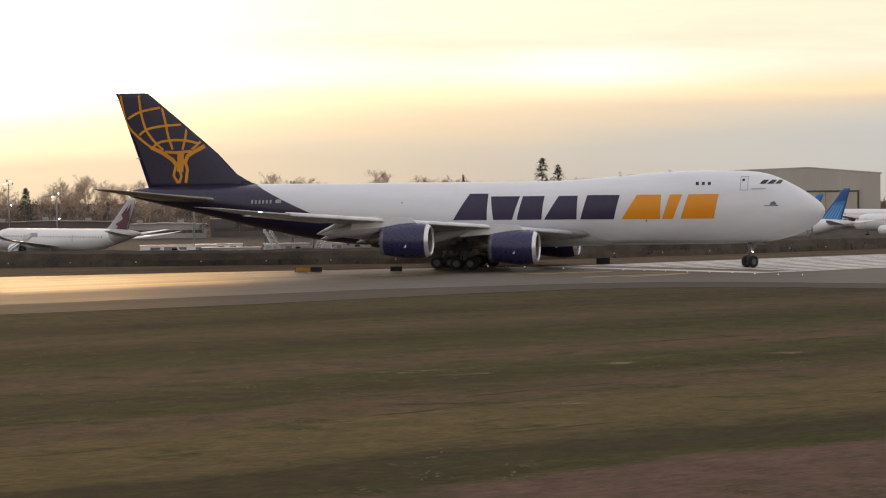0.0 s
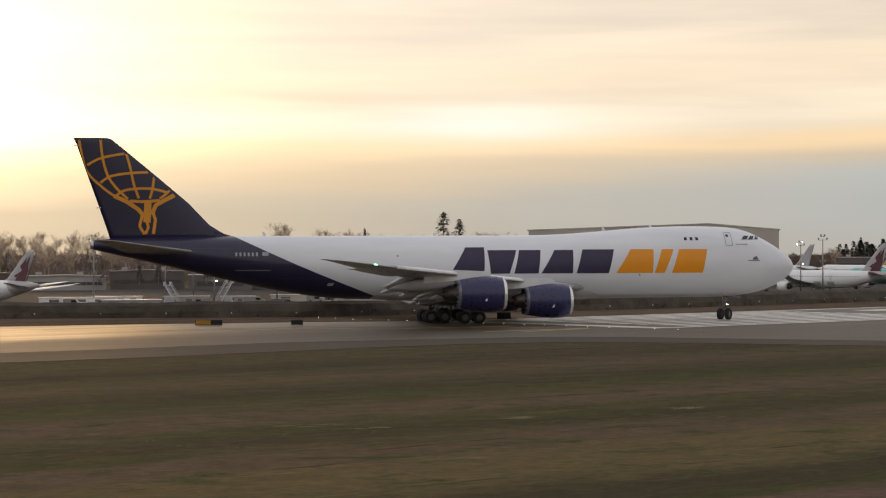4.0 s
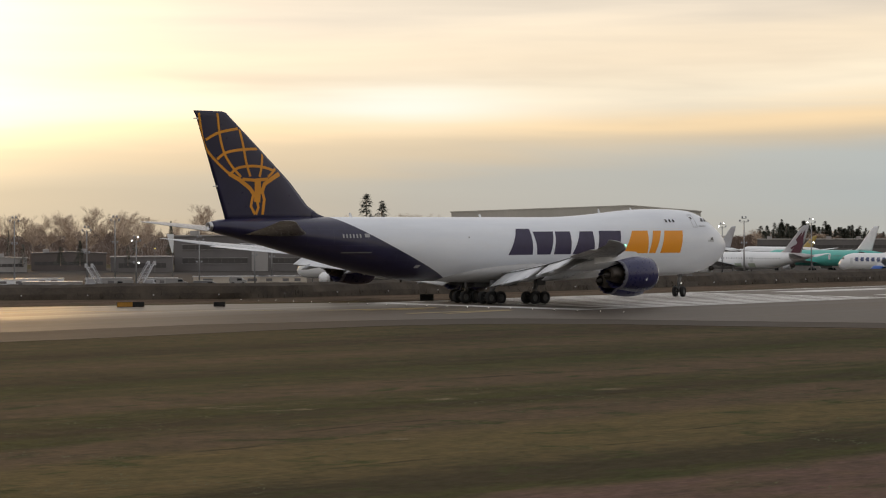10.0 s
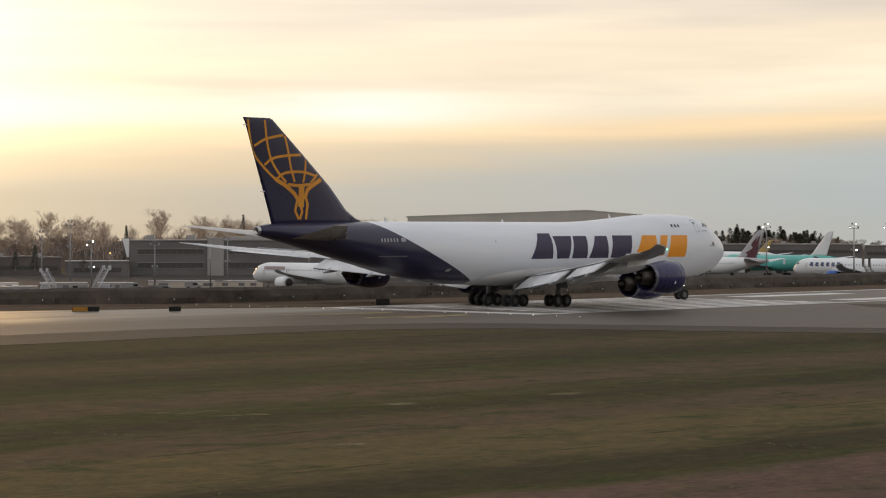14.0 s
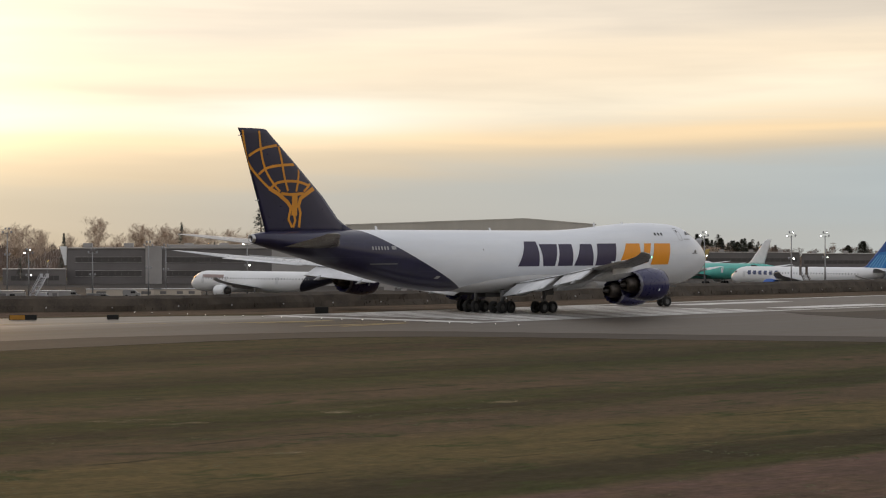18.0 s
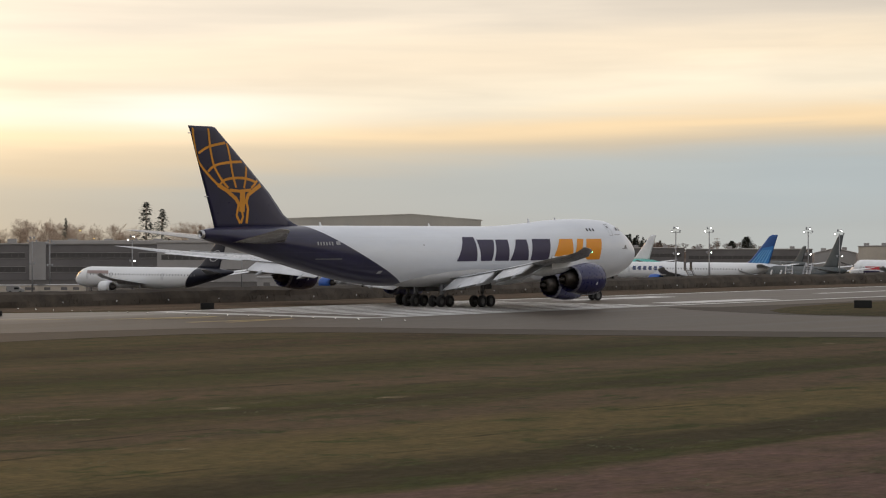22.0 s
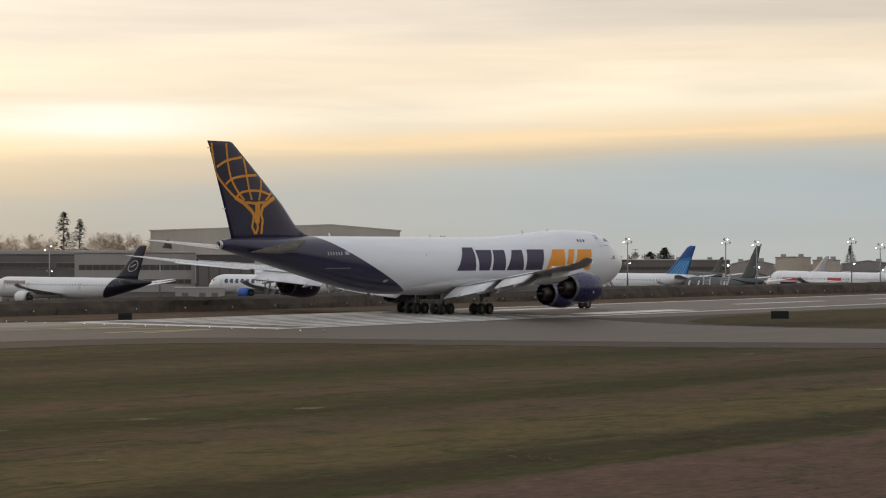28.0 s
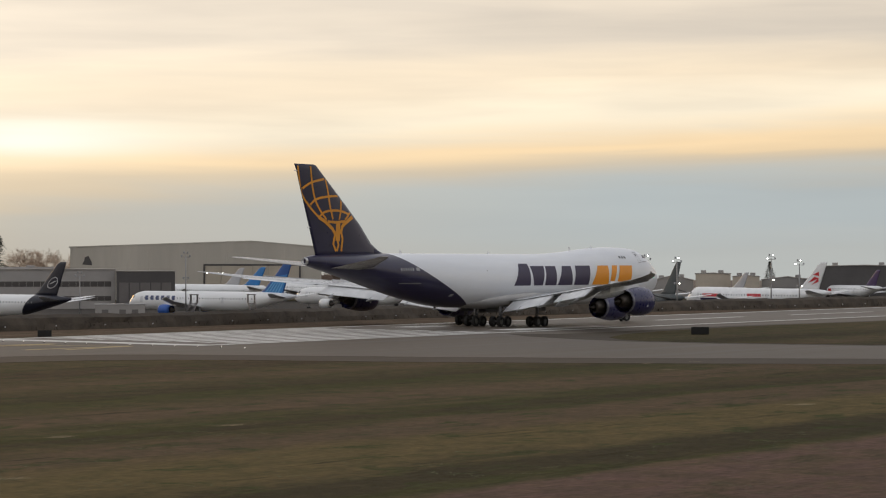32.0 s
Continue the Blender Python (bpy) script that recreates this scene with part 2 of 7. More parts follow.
M["lamp_yellow"] = material("yellow_lamp", (0.9, 0.6, 0.1), 0.3, 0, 0.02, 1, emit=((1.0, 0.6, 0.08), 6.0))

# ---- mesh helpers ----


def part(name, bm, mat, parent=None, label="", smooth=False, at=None):
    """Links a bmesh as one mesh object, under a thing or a part where one is given."""
    me = bpy.data.meshes.new(name)
    bm.normal_update()
    bm.to_mesh(me)
    bm.free()
    for mm in (mat if isinstance(mat, (list, tuple)) else (mat,)):
        me.materials.append(mm)
    if smooth:
        me.polygons.foreach_set("use_smooth", [True] * len(me.polygons))
    ob = new(name, me)
    if parent:
        ob.parent = parent
    if at is not None:
        ob.matrix_basis = at
    if label:
        ob["label"] = label
    return ob


def twin(ob, parent, m, name=None):
    """Another object on the same mesh."""
    o = new(name or ob.name.split(".")[0], ob.data)
    o.parent = parent
    o.matrix_basis = m
    return o


def thing(name, label, category, m=None, group="", kind=""):
    ob = new(name)
    ob.empty_display_size = 0.5
    if m is not None:
        ob.matrix_basis = m
    return tagged(ob, label, category, group, kind)


def add_box(bm, c, s, rot=None, bevel=0.0, mi=0):
    m = Matrix.Translation(c) @ (rot.to_4x4() if rot else Matrix()) @ Matrix.Diagonal((*s, 1))
    r = bmesh.ops.create_cube(bm, size=1.0, matrix=m)
    faces = {f for v in r["verts"] for f in v.link_faces}
    for f in faces:
        f.material_index = mi
    if bevel:
        edges = list({e for v in r["verts"] for e in v.link_edges})
        bmesh.ops.bevel(bm, geom=edges, offset=bevel, segments=1, affect="EDGES", material=-1)


def add_tube(bm, a, b, r0, r1=None, seg=10, mi=0, caps=True):
    a, b = Vector(a), Vector(b)
    r1 = r0 if r1 is None else r1
    q = (b - a).to_track_quat("Z", "Y").to_matrix()
    rings = []
    for p, r in ((a, r0), (b, r1)):
        rings.append([bm.verts.new(p + q @ Vector((r * math.cos(2 * math.pi * i / seg), r * math.sin(2 * math.pi * i / seg), 0))) for i in range(seg)])
    for i in range(seg):
        f = bm.faces.new((rings[0][i], rings[0][(i + 1) % seg], rings[1][(i + 1) % seg], rings[1][i]))
        f.material_index, f.smooth = mi, True
    if caps:
        bm.faces.new(list(reversed(rings[0]))).material_index = mi
        bm.faces.new(rings[1]).material_index = mi


def add_loft(bm, rings, mi=0, close_ends=True, smooth=True):
    """Skins rings of equal length."""
    rows = [[bm.verts.new(p) for p in r] for r in rings]
    n = len(rows[0])
    for a, b in zip(rows, rows[1:]):
        for i in range(n):
            f = bm.faces.new((a[i], a[(i + 1) % n], b[(i + 1) % n], b[i]))
            f.material_index, f.smooth = mi, smooth
    if close_ends:
        bm.faces.new(list(reversed(rows[0]))).material_index = mi
        bm.faces.new(rows[-1]).material_index = mi
    return rows


def add_spin(bm, axis_pts, seg=28, mi=0, close=False):
    """Turns a profile of (x, r) about the x axis."""
    rows = [[bm.verts.new((x, r * math.cos(2 * math.pi * i / seg), r * math.sin(2 * math.pi * i / seg))) for i in range(seg)] for x, r in axis_pts]
    for a, b in zip(rows, rows[1:]):
        for i in range(seg):
            f = bm.faces.new((a[i], a[(i + 1) % seg], b[(i + 1) % seg], b[i]))
            f.material_index, f.smooth = mi, True
    if close:
        bm.faces.new(rows[0])
        bm.faces.new(list(reversed(rows[-1])))
    return rows


def add_poly(bm, pts, thick, mi=0):
    """A flat sheet with a little depth: pts counter-clockwise in 3D, thick a vector."""
    t = Vector(thick)
    a = [bm.verts.new(Vector(p) + t) for p in pts]
    b = [bm.verts.new(Vector(p)) for p in pts]
    bm.faces.new(a).material_index = mi
    bm.faces.new(list(reversed(b))).material_index = mi
    for i in range(len(pts)):
        j = (i + 1) % len(pts)
        bm.faces.new((b[i], b[j], a[j], a[i])).material_index = mi


def airfoil(le, te, thick, z_le, z_te, y, n=7):
    """A closed section in the x-z plane at y: le and te are x, forward is positive."""
    top, bot = [], []
    for i in range(n + 1):
        u = 0.5 - 0.5 * math.cos(math.pi * i / n)
        h = thick * 2.6 * (math.sqrt(u) * (1 - u) ** 0.9) * 0.62
        x, z = le + (te - le) * u, z_le + (z_te - z_le) * u
        top.append((x, y, z + h * 0.62))
        bot.append((x, y, z - h * 0.5))
    return [Vector(p) for p in top + bot[-2:0:-1]]


def lofted_surface(bm, sections, mi=0):
    """sections: (y, le, te, thickness, z_le, z_te)."""
    add_loft(bm, [airfoil(le, te, th, zl, zt, y) for y, le, te, th, zl, zt in sections], mi)


def section(x, zb, zt, hw, lobe=None, seg=40):
    """A fuselage ring; lobe: (height of the crease, half-width above it) of an upper deck."""
    pts = []
    zc, hh = (zb + zt) / 2, (zt - zb) / 2
    for i in range(seg):
        a = 2 * math.pi * i / seg
        y, z = math.sin(a), math.cos(a)
        if lobe:
            zl, r2 = lobe
            main_t = zb + 2 * (zl)
            zc1, hh1 = (zb + main_t) / 2, (main_t - zb) / 2
            Y, Z = hw * y, zc1 + hh1 * z
            # blend in the narrower upper lobe
            if z > 0:
                Z = zc1 + (zt - zc1) * z
                Y = hw * y * (1 - 0.10 * z * z)
            pts.append(Vector((x, Y, Z)))
        else:
            pts.append(Vector((x, hw * y, zc + hh * z)))
    return pts


def spline(table, x):
    """Smooth reading of a table of (x, a, b, ...)."""
    for i in range(len(table) - 1):
        if x <= table[i + 1][0]:
            break
    p1, p2 = table[i], table[i + 1]
    p0, p3 = table[max(0, i - 1)], table[min(len(table) - 1, i + 2)]
    u = (x - p1[0]) / (p2[0] - p1[0])
    out = []
    for k in range(1, len(p1)):
        m1 = (p2[k] - p0[k]) / max(1e-6, p2[0] - p0[0]) * (p2[0] - p1[0])
        m2 = (p3[k] - p1[k]) / max(1e-6, p3[0] - p1[0]) * (p2[0] - p1[0])
        out.append((2 * u ** 3 - 3 * u * u + 1) * p1[k] + (u ** 3 - 2 * u * u + u) * m1 + (-2 * u ** 3 + 3 * u * u) * p2[k] + (u ** 3 - u * u) * m2)
    return out

# ---- ground ----
HEDGE = [(-330, 150), (-150, 232), (-71, 258), (-30, 264), (6, 292), (43, 333), (70, 358), (103, 383), (135, 408), (200, 462), (330, 575), (520, 740)]


def beyond(x, y):
    """Metres past the hedge line (negative on the camera's side)."""
    best, sign = 1e9, -1
    for (ax, ay), (bx, by) in zip(HEDGE, HEDGE[1:]):
        dx, dy = bx - ax, by - ay
        u = max(0, min(1, ((x - ax) * dx + (y - ay) * dy) / (dx * dx + dy * dy)))
        d = math.hypot(x - ax - u * dx, y - ay - u * dy)
        if d < best:
            best, sign = d, (1 if dx * (y - ay) - dy * (x - ax) > 0 else -1)
    return best * sign


RAMP_Z = -8.8


def ground_z(x, y):
    d = beyond(x, y)
    u = max(0.0, min(1.0, (d - 4) / 150))
    away = max(0.0, math.hypot(x, y) - 1500) * 0.012
    return RAMP_Z * (u * u * (3 - 2 * u)) - away


def grass_material(name, green, brown, straw, track=None, bands=()):
    """Mown turf: long soft mower bands along the runway's bearing, mottled by clumps, with ruts, fine blades and bare earth."""
    m = bpy.data.materials.new(name)
    m.use_nodes = True
    nt = m.node_tree
    bs = nt.nodes["Principled BSDF"]
    co = nt.nodes.new("ShaderNodeTexCoord").outputs["Object"]
    rot = mapping(nt, co, (1, 1, 1), (0, 0, 0), (0, 0, radians(-44.5)))
    strip = noise_tex(nt, mapping(nt, rot, (0.010, 0.17, 1), (4, 1, 0)), 1.0, 3, 0.55, 0.3)
    mid = noise_tex(nt, mapping(nt, rot, (0.07, 0.22, 1), (7, 3, 0)), 1.0, 7, 0.68, 0.6)
    rut = noise_tex(nt, mapping(nt, rot, (0.07, 0.75, 1), (1, 8, 0)), 1.0, 5, 0.6, 0.3)
    clump = noise_tex(nt, mapping(nt, rot, (0.22, 0.34, 1)), 1.0, 8, 0.72, 0.4)
    patch = noise_tex(nt, mapping(nt, rot, (0.014, 0.045, 1), (3, 9, 0)), 1.0, 5, 0.6)
    fine = noise_tex(nt, mapping(nt, rot, (1.4, 2.6, 1)), 1.0, 7, 0.8)
    mottle = noise_tex(nt, mapping(nt, rot, (0.40, 0.55, 1), (5, 2, 0)), 1.0, 5, 0.65, 0.5)
    sx = nt.nodes.new("ShaderNodeSeparateXYZ")
    link(nt, rot, sx.inputs[0])
    # metres across the bands, their edges frayed
    fray = mathn(nt, "ADD", mathn(nt, "MULTIPLY", mathn(nt, "SUBTRACT", mid, 0.5), 8.0), mathn(nt, "MULTIPLY", mathn(nt, "SUBTRACT", strip, 0.5), 11.0))
    w = mathn(nt, "ADD", sx.outputs[1], fray)
    if bands:
        dull = tuple(0.5 * (a + b) for a, b in zip(green, brown))
        tone = {"straw": straw, "green": green, "brown": brown, "dull": dull, "dark": tuple(0.62 * v for v in dull)}
        col = ramp(nt, mathn(nt, "MULTIPLY", mathn(nt, "SUBTRACT", w, 40.0), 0.01, True), [((at - 40) / 100, tone[kind]) for at, kind in bands])
    else:
        col = ramp(nt, mathn(nt, "ADD", mathn(nt, "MULTIPLY", strip, 0.6), mathn(nt, "MULTIPLY", mid, 0.4)), [(0.43, green), (0.50, brown), (0.57, straw)])
    # thin grass over bare, slightly red earth
    col = mixc(nt, ramp(nt, patch, [(0.54, (0, 0, 0)), (0.68, (0.5, 0.5, 0.5))]), col, (brown[0] * 0.98, brown[1] * 0.84, brown[2] * 0.95))
    col = mixc(nt, ramp(nt, clump, [(0.36, (0.9, 0.9, 0.9)), (0.46, (0, 0, 0))]), col, (green[0] * 0.80, green[1] * 1.0, green[2] * 0.9))
    col = mixc(nt, ramp(nt, clump, [(0.57, (0, 0, 0)), (0.70, (0.35, 0.35, 0.35))]), col, straw)
    # old wheel ruts, short and dark
    col = mixc(nt, ramp(nt, rut, [(0.615, (0, 0, 0)), (0.67, (0.75, 0.75, 0.75))]), col, (green[0] * 0.6, green[1] * 0.48, green[2] * 0.6))
    if track:
        # a dirt strip on the same bearing as the runway
        w = mathn(nt, "ADD", sx.outputs[1], mathn(nt, "MULTIPLY", mathn(nt, "SUBTRACT", mid, 0.5), 4.0))
        near = mathn(nt, "MULTIPLY", mathn(nt, "SUBTRACT", 50.6, w), 0.6, True)
        far = mathn(nt, "MULTIPLY", mathn(nt, "SUBTRACT", w, 22.0), 0.3, True)
        worn = ramp(nt, clump, [(0.38, (0.55, 0.55, 0.55)), (0.55, (1, 1, 1))])
        col = mixc(nt, mathn(nt, "MULTIPLY", mathn(nt, "MULTIPLY", near, far), worn), col, mixc(nt, strip, track, tuple(0.8 * v for v in track)))
    col = mixc(nt, 0.9, col, ramp(nt, mottle, [(0.34, (0.74, 0.80, 0.72)), (0.5, (1, 1, 1)), (0.66, (1.26, 1.20, 1.18))]), "MULTIPLY")
    col = mixc(nt, 0.9, col, ramp(nt, fine, [(0.3, (0.45, 0.45, 0.45)), (0.7, (1.5, 1.5, 1.5))]), "MULTIPLY")
    link(nt, col, bs.inputs["Base Color"])
    bs.inputs["Roughness"].default_value = 1.0
    bs.inputs["Specular IOR Level"].default_value = 0.1
    bn = nt.nodes.new("ShaderNodeBump")
    bn.inputs["Strength"].default_value, bn.inputs["Distance"].default_value = 0.5, 0.10
    link(nt, fine, bn.inputs["Height"])
    link(nt, bn.outputs[0], bs.inputs["Normal"])
    return m


def paving_material(name, a, b, rough, joint=0.0, gloss=0.26, polished=0.0):
    """Worn paving, streaked along the wheels' way. polished: how far the wheel lanes are worn smoother than the edges."""
    m = bpy.data.materials.new(name)
    m.use_nodes = True
    nt = m.node_tree
    bs = nt.nodes["Principled BSDF"]
    co = nt.nodes.new("ShaderNodeTexCoord").outputs["Object"]
    rot = mapping(nt, co, (1, 1, 1), (0, 0, 0), (0, 0, radians(-45.6)))
    big = noise_tex(nt, mapping(nt, rot, (0.02, 0.16, 1)), 1.0, 6, 0.62, 0.3)
    streak = noise_tex(nt, mapping(nt, rot, (0.006, 0.34, 1), (3, 2, 0)), 1.0, 4, 0.6, 0.2)
    fine = noise_tex(nt, mapping(nt, co, (0.9, 0.9, 1)), 1.0, 6, 0.7)
    col = mixc(nt, ramp(nt, big, [(0.36, (0, 0, 0)), (0.64, (1, 1, 1))]), a, b)
    col = mixc(nt, 0.8, col, ramp(nt, streak, [(0.34, (0.84, 0.83, 0.82)), (0.66, (1.12, 1.12, 1.12))]), "MULTIPLY")
    col = mixc(nt, 0.6, col, ramp(nt, fine, [(0.3, (0.8, 0.8, 0.8)), (0.7, (1.15, 1.15, 1.15))]), "MULTIPLY")
    if joint:
        br = nt.nodes.new("ShaderNodeTexBrick")
        br.offset = 0
        br.inputs["Color1"].default_value, br.inputs["Color2"].default_value = (1, 1, 1, 1), (0.9, 0.9, 0.9, 1)
        br.inputs["Mortar"].default_value = (0.55, 0.55, 0.55, 1)
        br.inputs["Scale"].default_value, br.inputs["Mortar Size"].default_value = joint, 0.004
        link(nt, rot, br.inputs["Vector"])
        col = mixc(nt, 1.0, col, br.outputs["Color"], "MULTIPLY")
    link(nt, col, bs.inputs["Base Color"])
    uneven = mathn(nt, "MULTIPLY", mathn(nt, "SUBTRACT", mathn(nt, "ADD", big, streak), 1.0), 0.30)
    r = mathn(nt, "ADD", uneven, rough)
    if polished:
        sx = nt.nodes.new("ShaderNodeSeparateXYZ")
        link(nt, rot, sx.inputs[0])
        lane = mathn(nt, "MULTIPLY", mathn(nt, "SUBTRACT", sx.outputs[1], 166.0), 0.09, True)
        r = mathn(nt, "SUBTRACT", r, mathn(nt, "MULTIPLY", lane, polished))
    link(nt, r, bs.inputs["Roughness"])
    bs.inputs["Specular IOR Level"].default_value = gloss
    # orange put into the reflections to imitate the low sun's golden glare
    bs.inputs["Specular Tint"].default_value = (1.0, 0.72, 0.36, 1)
    bn = nt.nodes.new("ShaderNodeBump")
    bn.inputs["Strength"].default_value, bn.inputs["Distance"].default_value = 0.3, 0.01
    link(nt, noise_tex(nt, mapping(nt, co, (30, 30, 1)), 1.0, 3), bn.inputs["Height"])
    link(nt, bn.outputs[0], bs.inputs["Normal"])
    return m


M["grass"] = grass_material("winter_grass", (0.039, 0.040, 0.010), (0.081, 0.056, 0.033), (0.094, 0.071, 0.029), (0.108, 0.067, 0.053),
                            [(47.5, "straw"), (50, "green"), (52, "dark"), (56, "dark"), (59, "straw"), (65, "straw"), (69, "brown"), (72, "brown"), (74.5, "green"), (78, "dark"), (82, "green"), (86, "brown"), (89, "brown"), (93, "dull"),
                             (98, "green"), (103, "dark"), (108, "dull"), (112, "brown"), (117, "dull"), (123, "dark"), (132, "dull")])
M["verge"] = grass_material("dry_brown_verge", (0.075, 0.050, 0.033), (0.10, 0.069, 0.046), (0.115, 0.080, 0.052))
M["asphalt"] = paving_material("grey_taxiway_asphalt", (0.072, 0.061, 0.051), (0.101, 0.086, 0.073), 0.63, 0.0, 0.20, 0.19)
M["shoulder"] = paving_material("dark_shoulder_asphalt", (0.034, 0.028, 0.024), (0.046, 0.039, 0.033), 0.8)
M["runway"] = paving_material("grooved_runway", (0.084, 0.071, 0.060), (0.114, 0.098, 0.085), 0.56, 0.13, 0.22)
M["paint"] = material("worn_white_runway_paint", (0.62, 0.61, 0.59), 0.6, 0, 0.18, 0.35, 0.1, 30, (1, 1, 1), (0.30, 0.29, 0.275))
M["paint_yellow"] = material("worn_yellow_paint", (0.34, 0.235, 0.07), 0.6, 0, 0.18, 0.4, 0.1, 30, (1, 1, 1), (0.2, 0.17, 0.1))
M["apron"] = paving_material("pale_apron_concrete", (0.060, 0.054, 0.050), (0.085, 0.078, 0.073), 0.85, 0.12, 0.04)


def build_ground():
    az = [-180 + 8 * i for i in range(20)] + [-22 + 0.6 * i for i in range(78)] + [26 + 8 * i for i in range(20)]
    radii = [0.0]
    r = 3.0
    while r < 4700:
        radii.append(r)
        r *= 1.05 if r > 180 else 1.10
    radii.append(4800)
    verts, faces = [(0, 0, 0)], []
    n = len(az)
    for r in radii[1:]:
        for a in az:
            x, y = r * math.sin(radians(a)), r * math.cos(radians(a))
            verts.append((x, y, ground_z(x, y) if y > 0 else 0.0))
    for i in range(n):
        faces.append((0, 1 + (i + 1) % n, 1 + i))
    for k in range(len(radii) - 2):
        for i in range(n):
            a, b = 1 + k * n + i, 1 + k * n + (i + 1) % n
            faces.append((a, b, b + n, a + n))
    me = bpy.data.meshes.new("ground")
    me.from_pydata(verts, [], faces)
    me.materials.append(M["grass"])
    me.update()
    ob = new("ground", me)
    return tagged(ob, "mown winter grass, green and straw-brown, beside the taxiway", "ground", "", "structure")


build_ground()


def sheet(name, pts, z, mat, label, category, depth=0.25):
    bm = bmesh.new()
    add_poly(bm, [(x, y, z - depth) for x, y in pts], (0, 0, depth))
    return tagged(part(name, bm, mat), label, category, "", "structure")


U = Vector((math.cos(radians(45.6)), math.sin(radians(45.6)), 0))
N = Vector((-U.y, U.x, 0))
R0 = Vector((8.7, 226.0, 0))


def on_runway(s, w):
    p = R0 + U * s + N * w
    return (p.x, p.y)


EDGE = [(-260, -60), (-43, 157), (-30, 168.3), (-14.7, 185), (-8, 190.8), (-2, 193.6), (4, 194.3), (11, 193), (20.5, 188.6), (40, 182.2), (60, 177.9), (110, 166), (300, 122)]
BAND = [(-260, -40), (-46.8, 171), (-35.8, 181), (-24.3, 193), (-13, 199.8), (-6, 203.6), (0, 205.6), (6, 205), (14, 201.6), (28, 196.3), (42, 192), (60, 188.2), (110, 176.5), (300, 133)]
sheet("taxiway_shoulder", EDGE + BAND[::-1], 0.020, M["shoulder"], "dark asphalt shoulder along the edge of the taxiway", "shoulder")
sheet("taxiway", BAND + [(300, 560), on_runway(400, 31), on_runway(200, 31), on_runway(2, 31), (-28.6, 244.6), (-47, 237), (-62.4, 228.5), (-110, 202), (-300, 100)], 0.030, M["asphalt"],
      "worn grey asphalt taxiway that leads onto the runway", "taxiway")
sheet("runway", [on_runway(0, -0.8), on_runway(420, -0.8), on_runway(420, 30.4), on_runway(0, 30.4)], 0.036, M["runway"], "pale grooved runway, scuffed and worn, seen from its threshold", "runway")
ISLAND = [(53.2, 244.3), (52.9, 238), (54.4, 232.6), (61, 226.4), (74, 218.8), (100, 208), (300, 160), (300, 490), (103, 303.5), (80.4, 284), (65, 266.5), (57, 254)]
TIP = [(44.5, 257.5), (45.3, 249), (48, 241), (52, 233), (59, 225), (72, 217.3), (99, 206.5), (300, 158), (300, 496), (101.5, 305.2), (78.5, 286), (60, 266), (50, 256.6), (46, 258)]
sheet("runway_shoulder", TIP, 0.041, M["shoulder"], "dark asphalt shoulder round the grass island", "shoulder")
sheet("grass_island", ISLAND, 0.062, M["grass"], "strip of winter grass between taxiway and runway", "grass")
VERGE = [(-300, 108), (-110, 207), (-62.4, 232.5), (-47, 240.5), (-28.6, 248), (-12.5, 254), *[on_runway(s, 32.5) for s in (2, 200, 420)], (420, 660), (330, 585), (200, 470), (135, 414), (103, 389), (70, 364), (43, 339), (6, 298), (-30, 270), (-71, 264), (-150, 238), (-330, 156)]
sheet("verge", VERGE, 0.012, M["verge"], "dry brown grass verge between runway and scrub", "verge")


def marking(name, s0, s1, w0, w1, z, mat, label, parent=None):
    bm = bmesh.new()
    # edges a little ragged from wear
    rnd = random.Random(int(s0 * 7 + w0 * 13))
    n = max(2, int((s1 - s0) / 4))
    lo = [on_runway(s0 + (s1 - s0) * i / n, w0 + rnd.uniform(-0.05, 0.05)) for i in range(n + 1)]
    hi = [on_runway(s0 + (s1 - s0) * i / n, w1 + rnd.uniform(-0.05, 0.05)) for i in range(n + 1)]
    add_poly(bm, [(x, y, z - 0.004) for x, y in lo + hi[::-1]], (0, 0, 0.004))
    return tagged(part(name, bm, mat), label, "runway marking", "runway markings", "structure")


marking("threshold_bar", 0.0, 2.6, -0.4, 30, 0.044, M["paint"], "white painted bar across the runway threshold")
marking("edge_line", 2.6, 400, -0.4, 0.7, 0.044, M["paint"], "worn white line along the runway edge")
marking("edge_line", 2.6, 400, 29.0, 30.0, 0.044, M["paint"], "worn white line along the runway edge")
for i in range(9):
    w = 1.7 + i * 3.05
    marking("threshold_stripe", 7, 53, w, w + 1.75, 0.044, M["paint"], "white painted stripe of the runway threshold")
marking("runway_mark", 60, 82, 3.2, 7.6, 0.044, M["paint"], "white painted block beyond the threshold stripes")
marking("runway_mark", 62, 84, 20.0, 24.0, 0.044, M["paint"], "white painted block beyond the threshold stripes")
marking("runway_mark", 110, 135, 14.2, 15.6, 0.044, M["paint"], "white painted centre line dash")
for i in range(5):
    marking("runway_mark", 150 + 45 * i, 178 + 45 * i, 14.4, 15.4, 0.044, M["paint"], "white painted centre line dash")


def lead_line(name, pts, width, mat, label):
    bm = bmesh.new()
    a, b = [], []
    for i, p in enumerate(pts):
        q, o = Vector(pts[min(i + 1, len(pts) - 1)]), Vector(pts[max(i - 1, 0)])
        d = (q - o).normalized()
        s = Vector((-d.y, d.x)) * width / 2
        a.append((p[0] - s.x, p[1] - s.y, 0.0405))
        b.append((p[0] + s.x, p[1] + s.y, 0.0405))
    add_poly(bm, a + b[::-1], (0, 0, 0.004))
    return tagged(part(name, bm, mat), label, "taxi line", "", "structure")


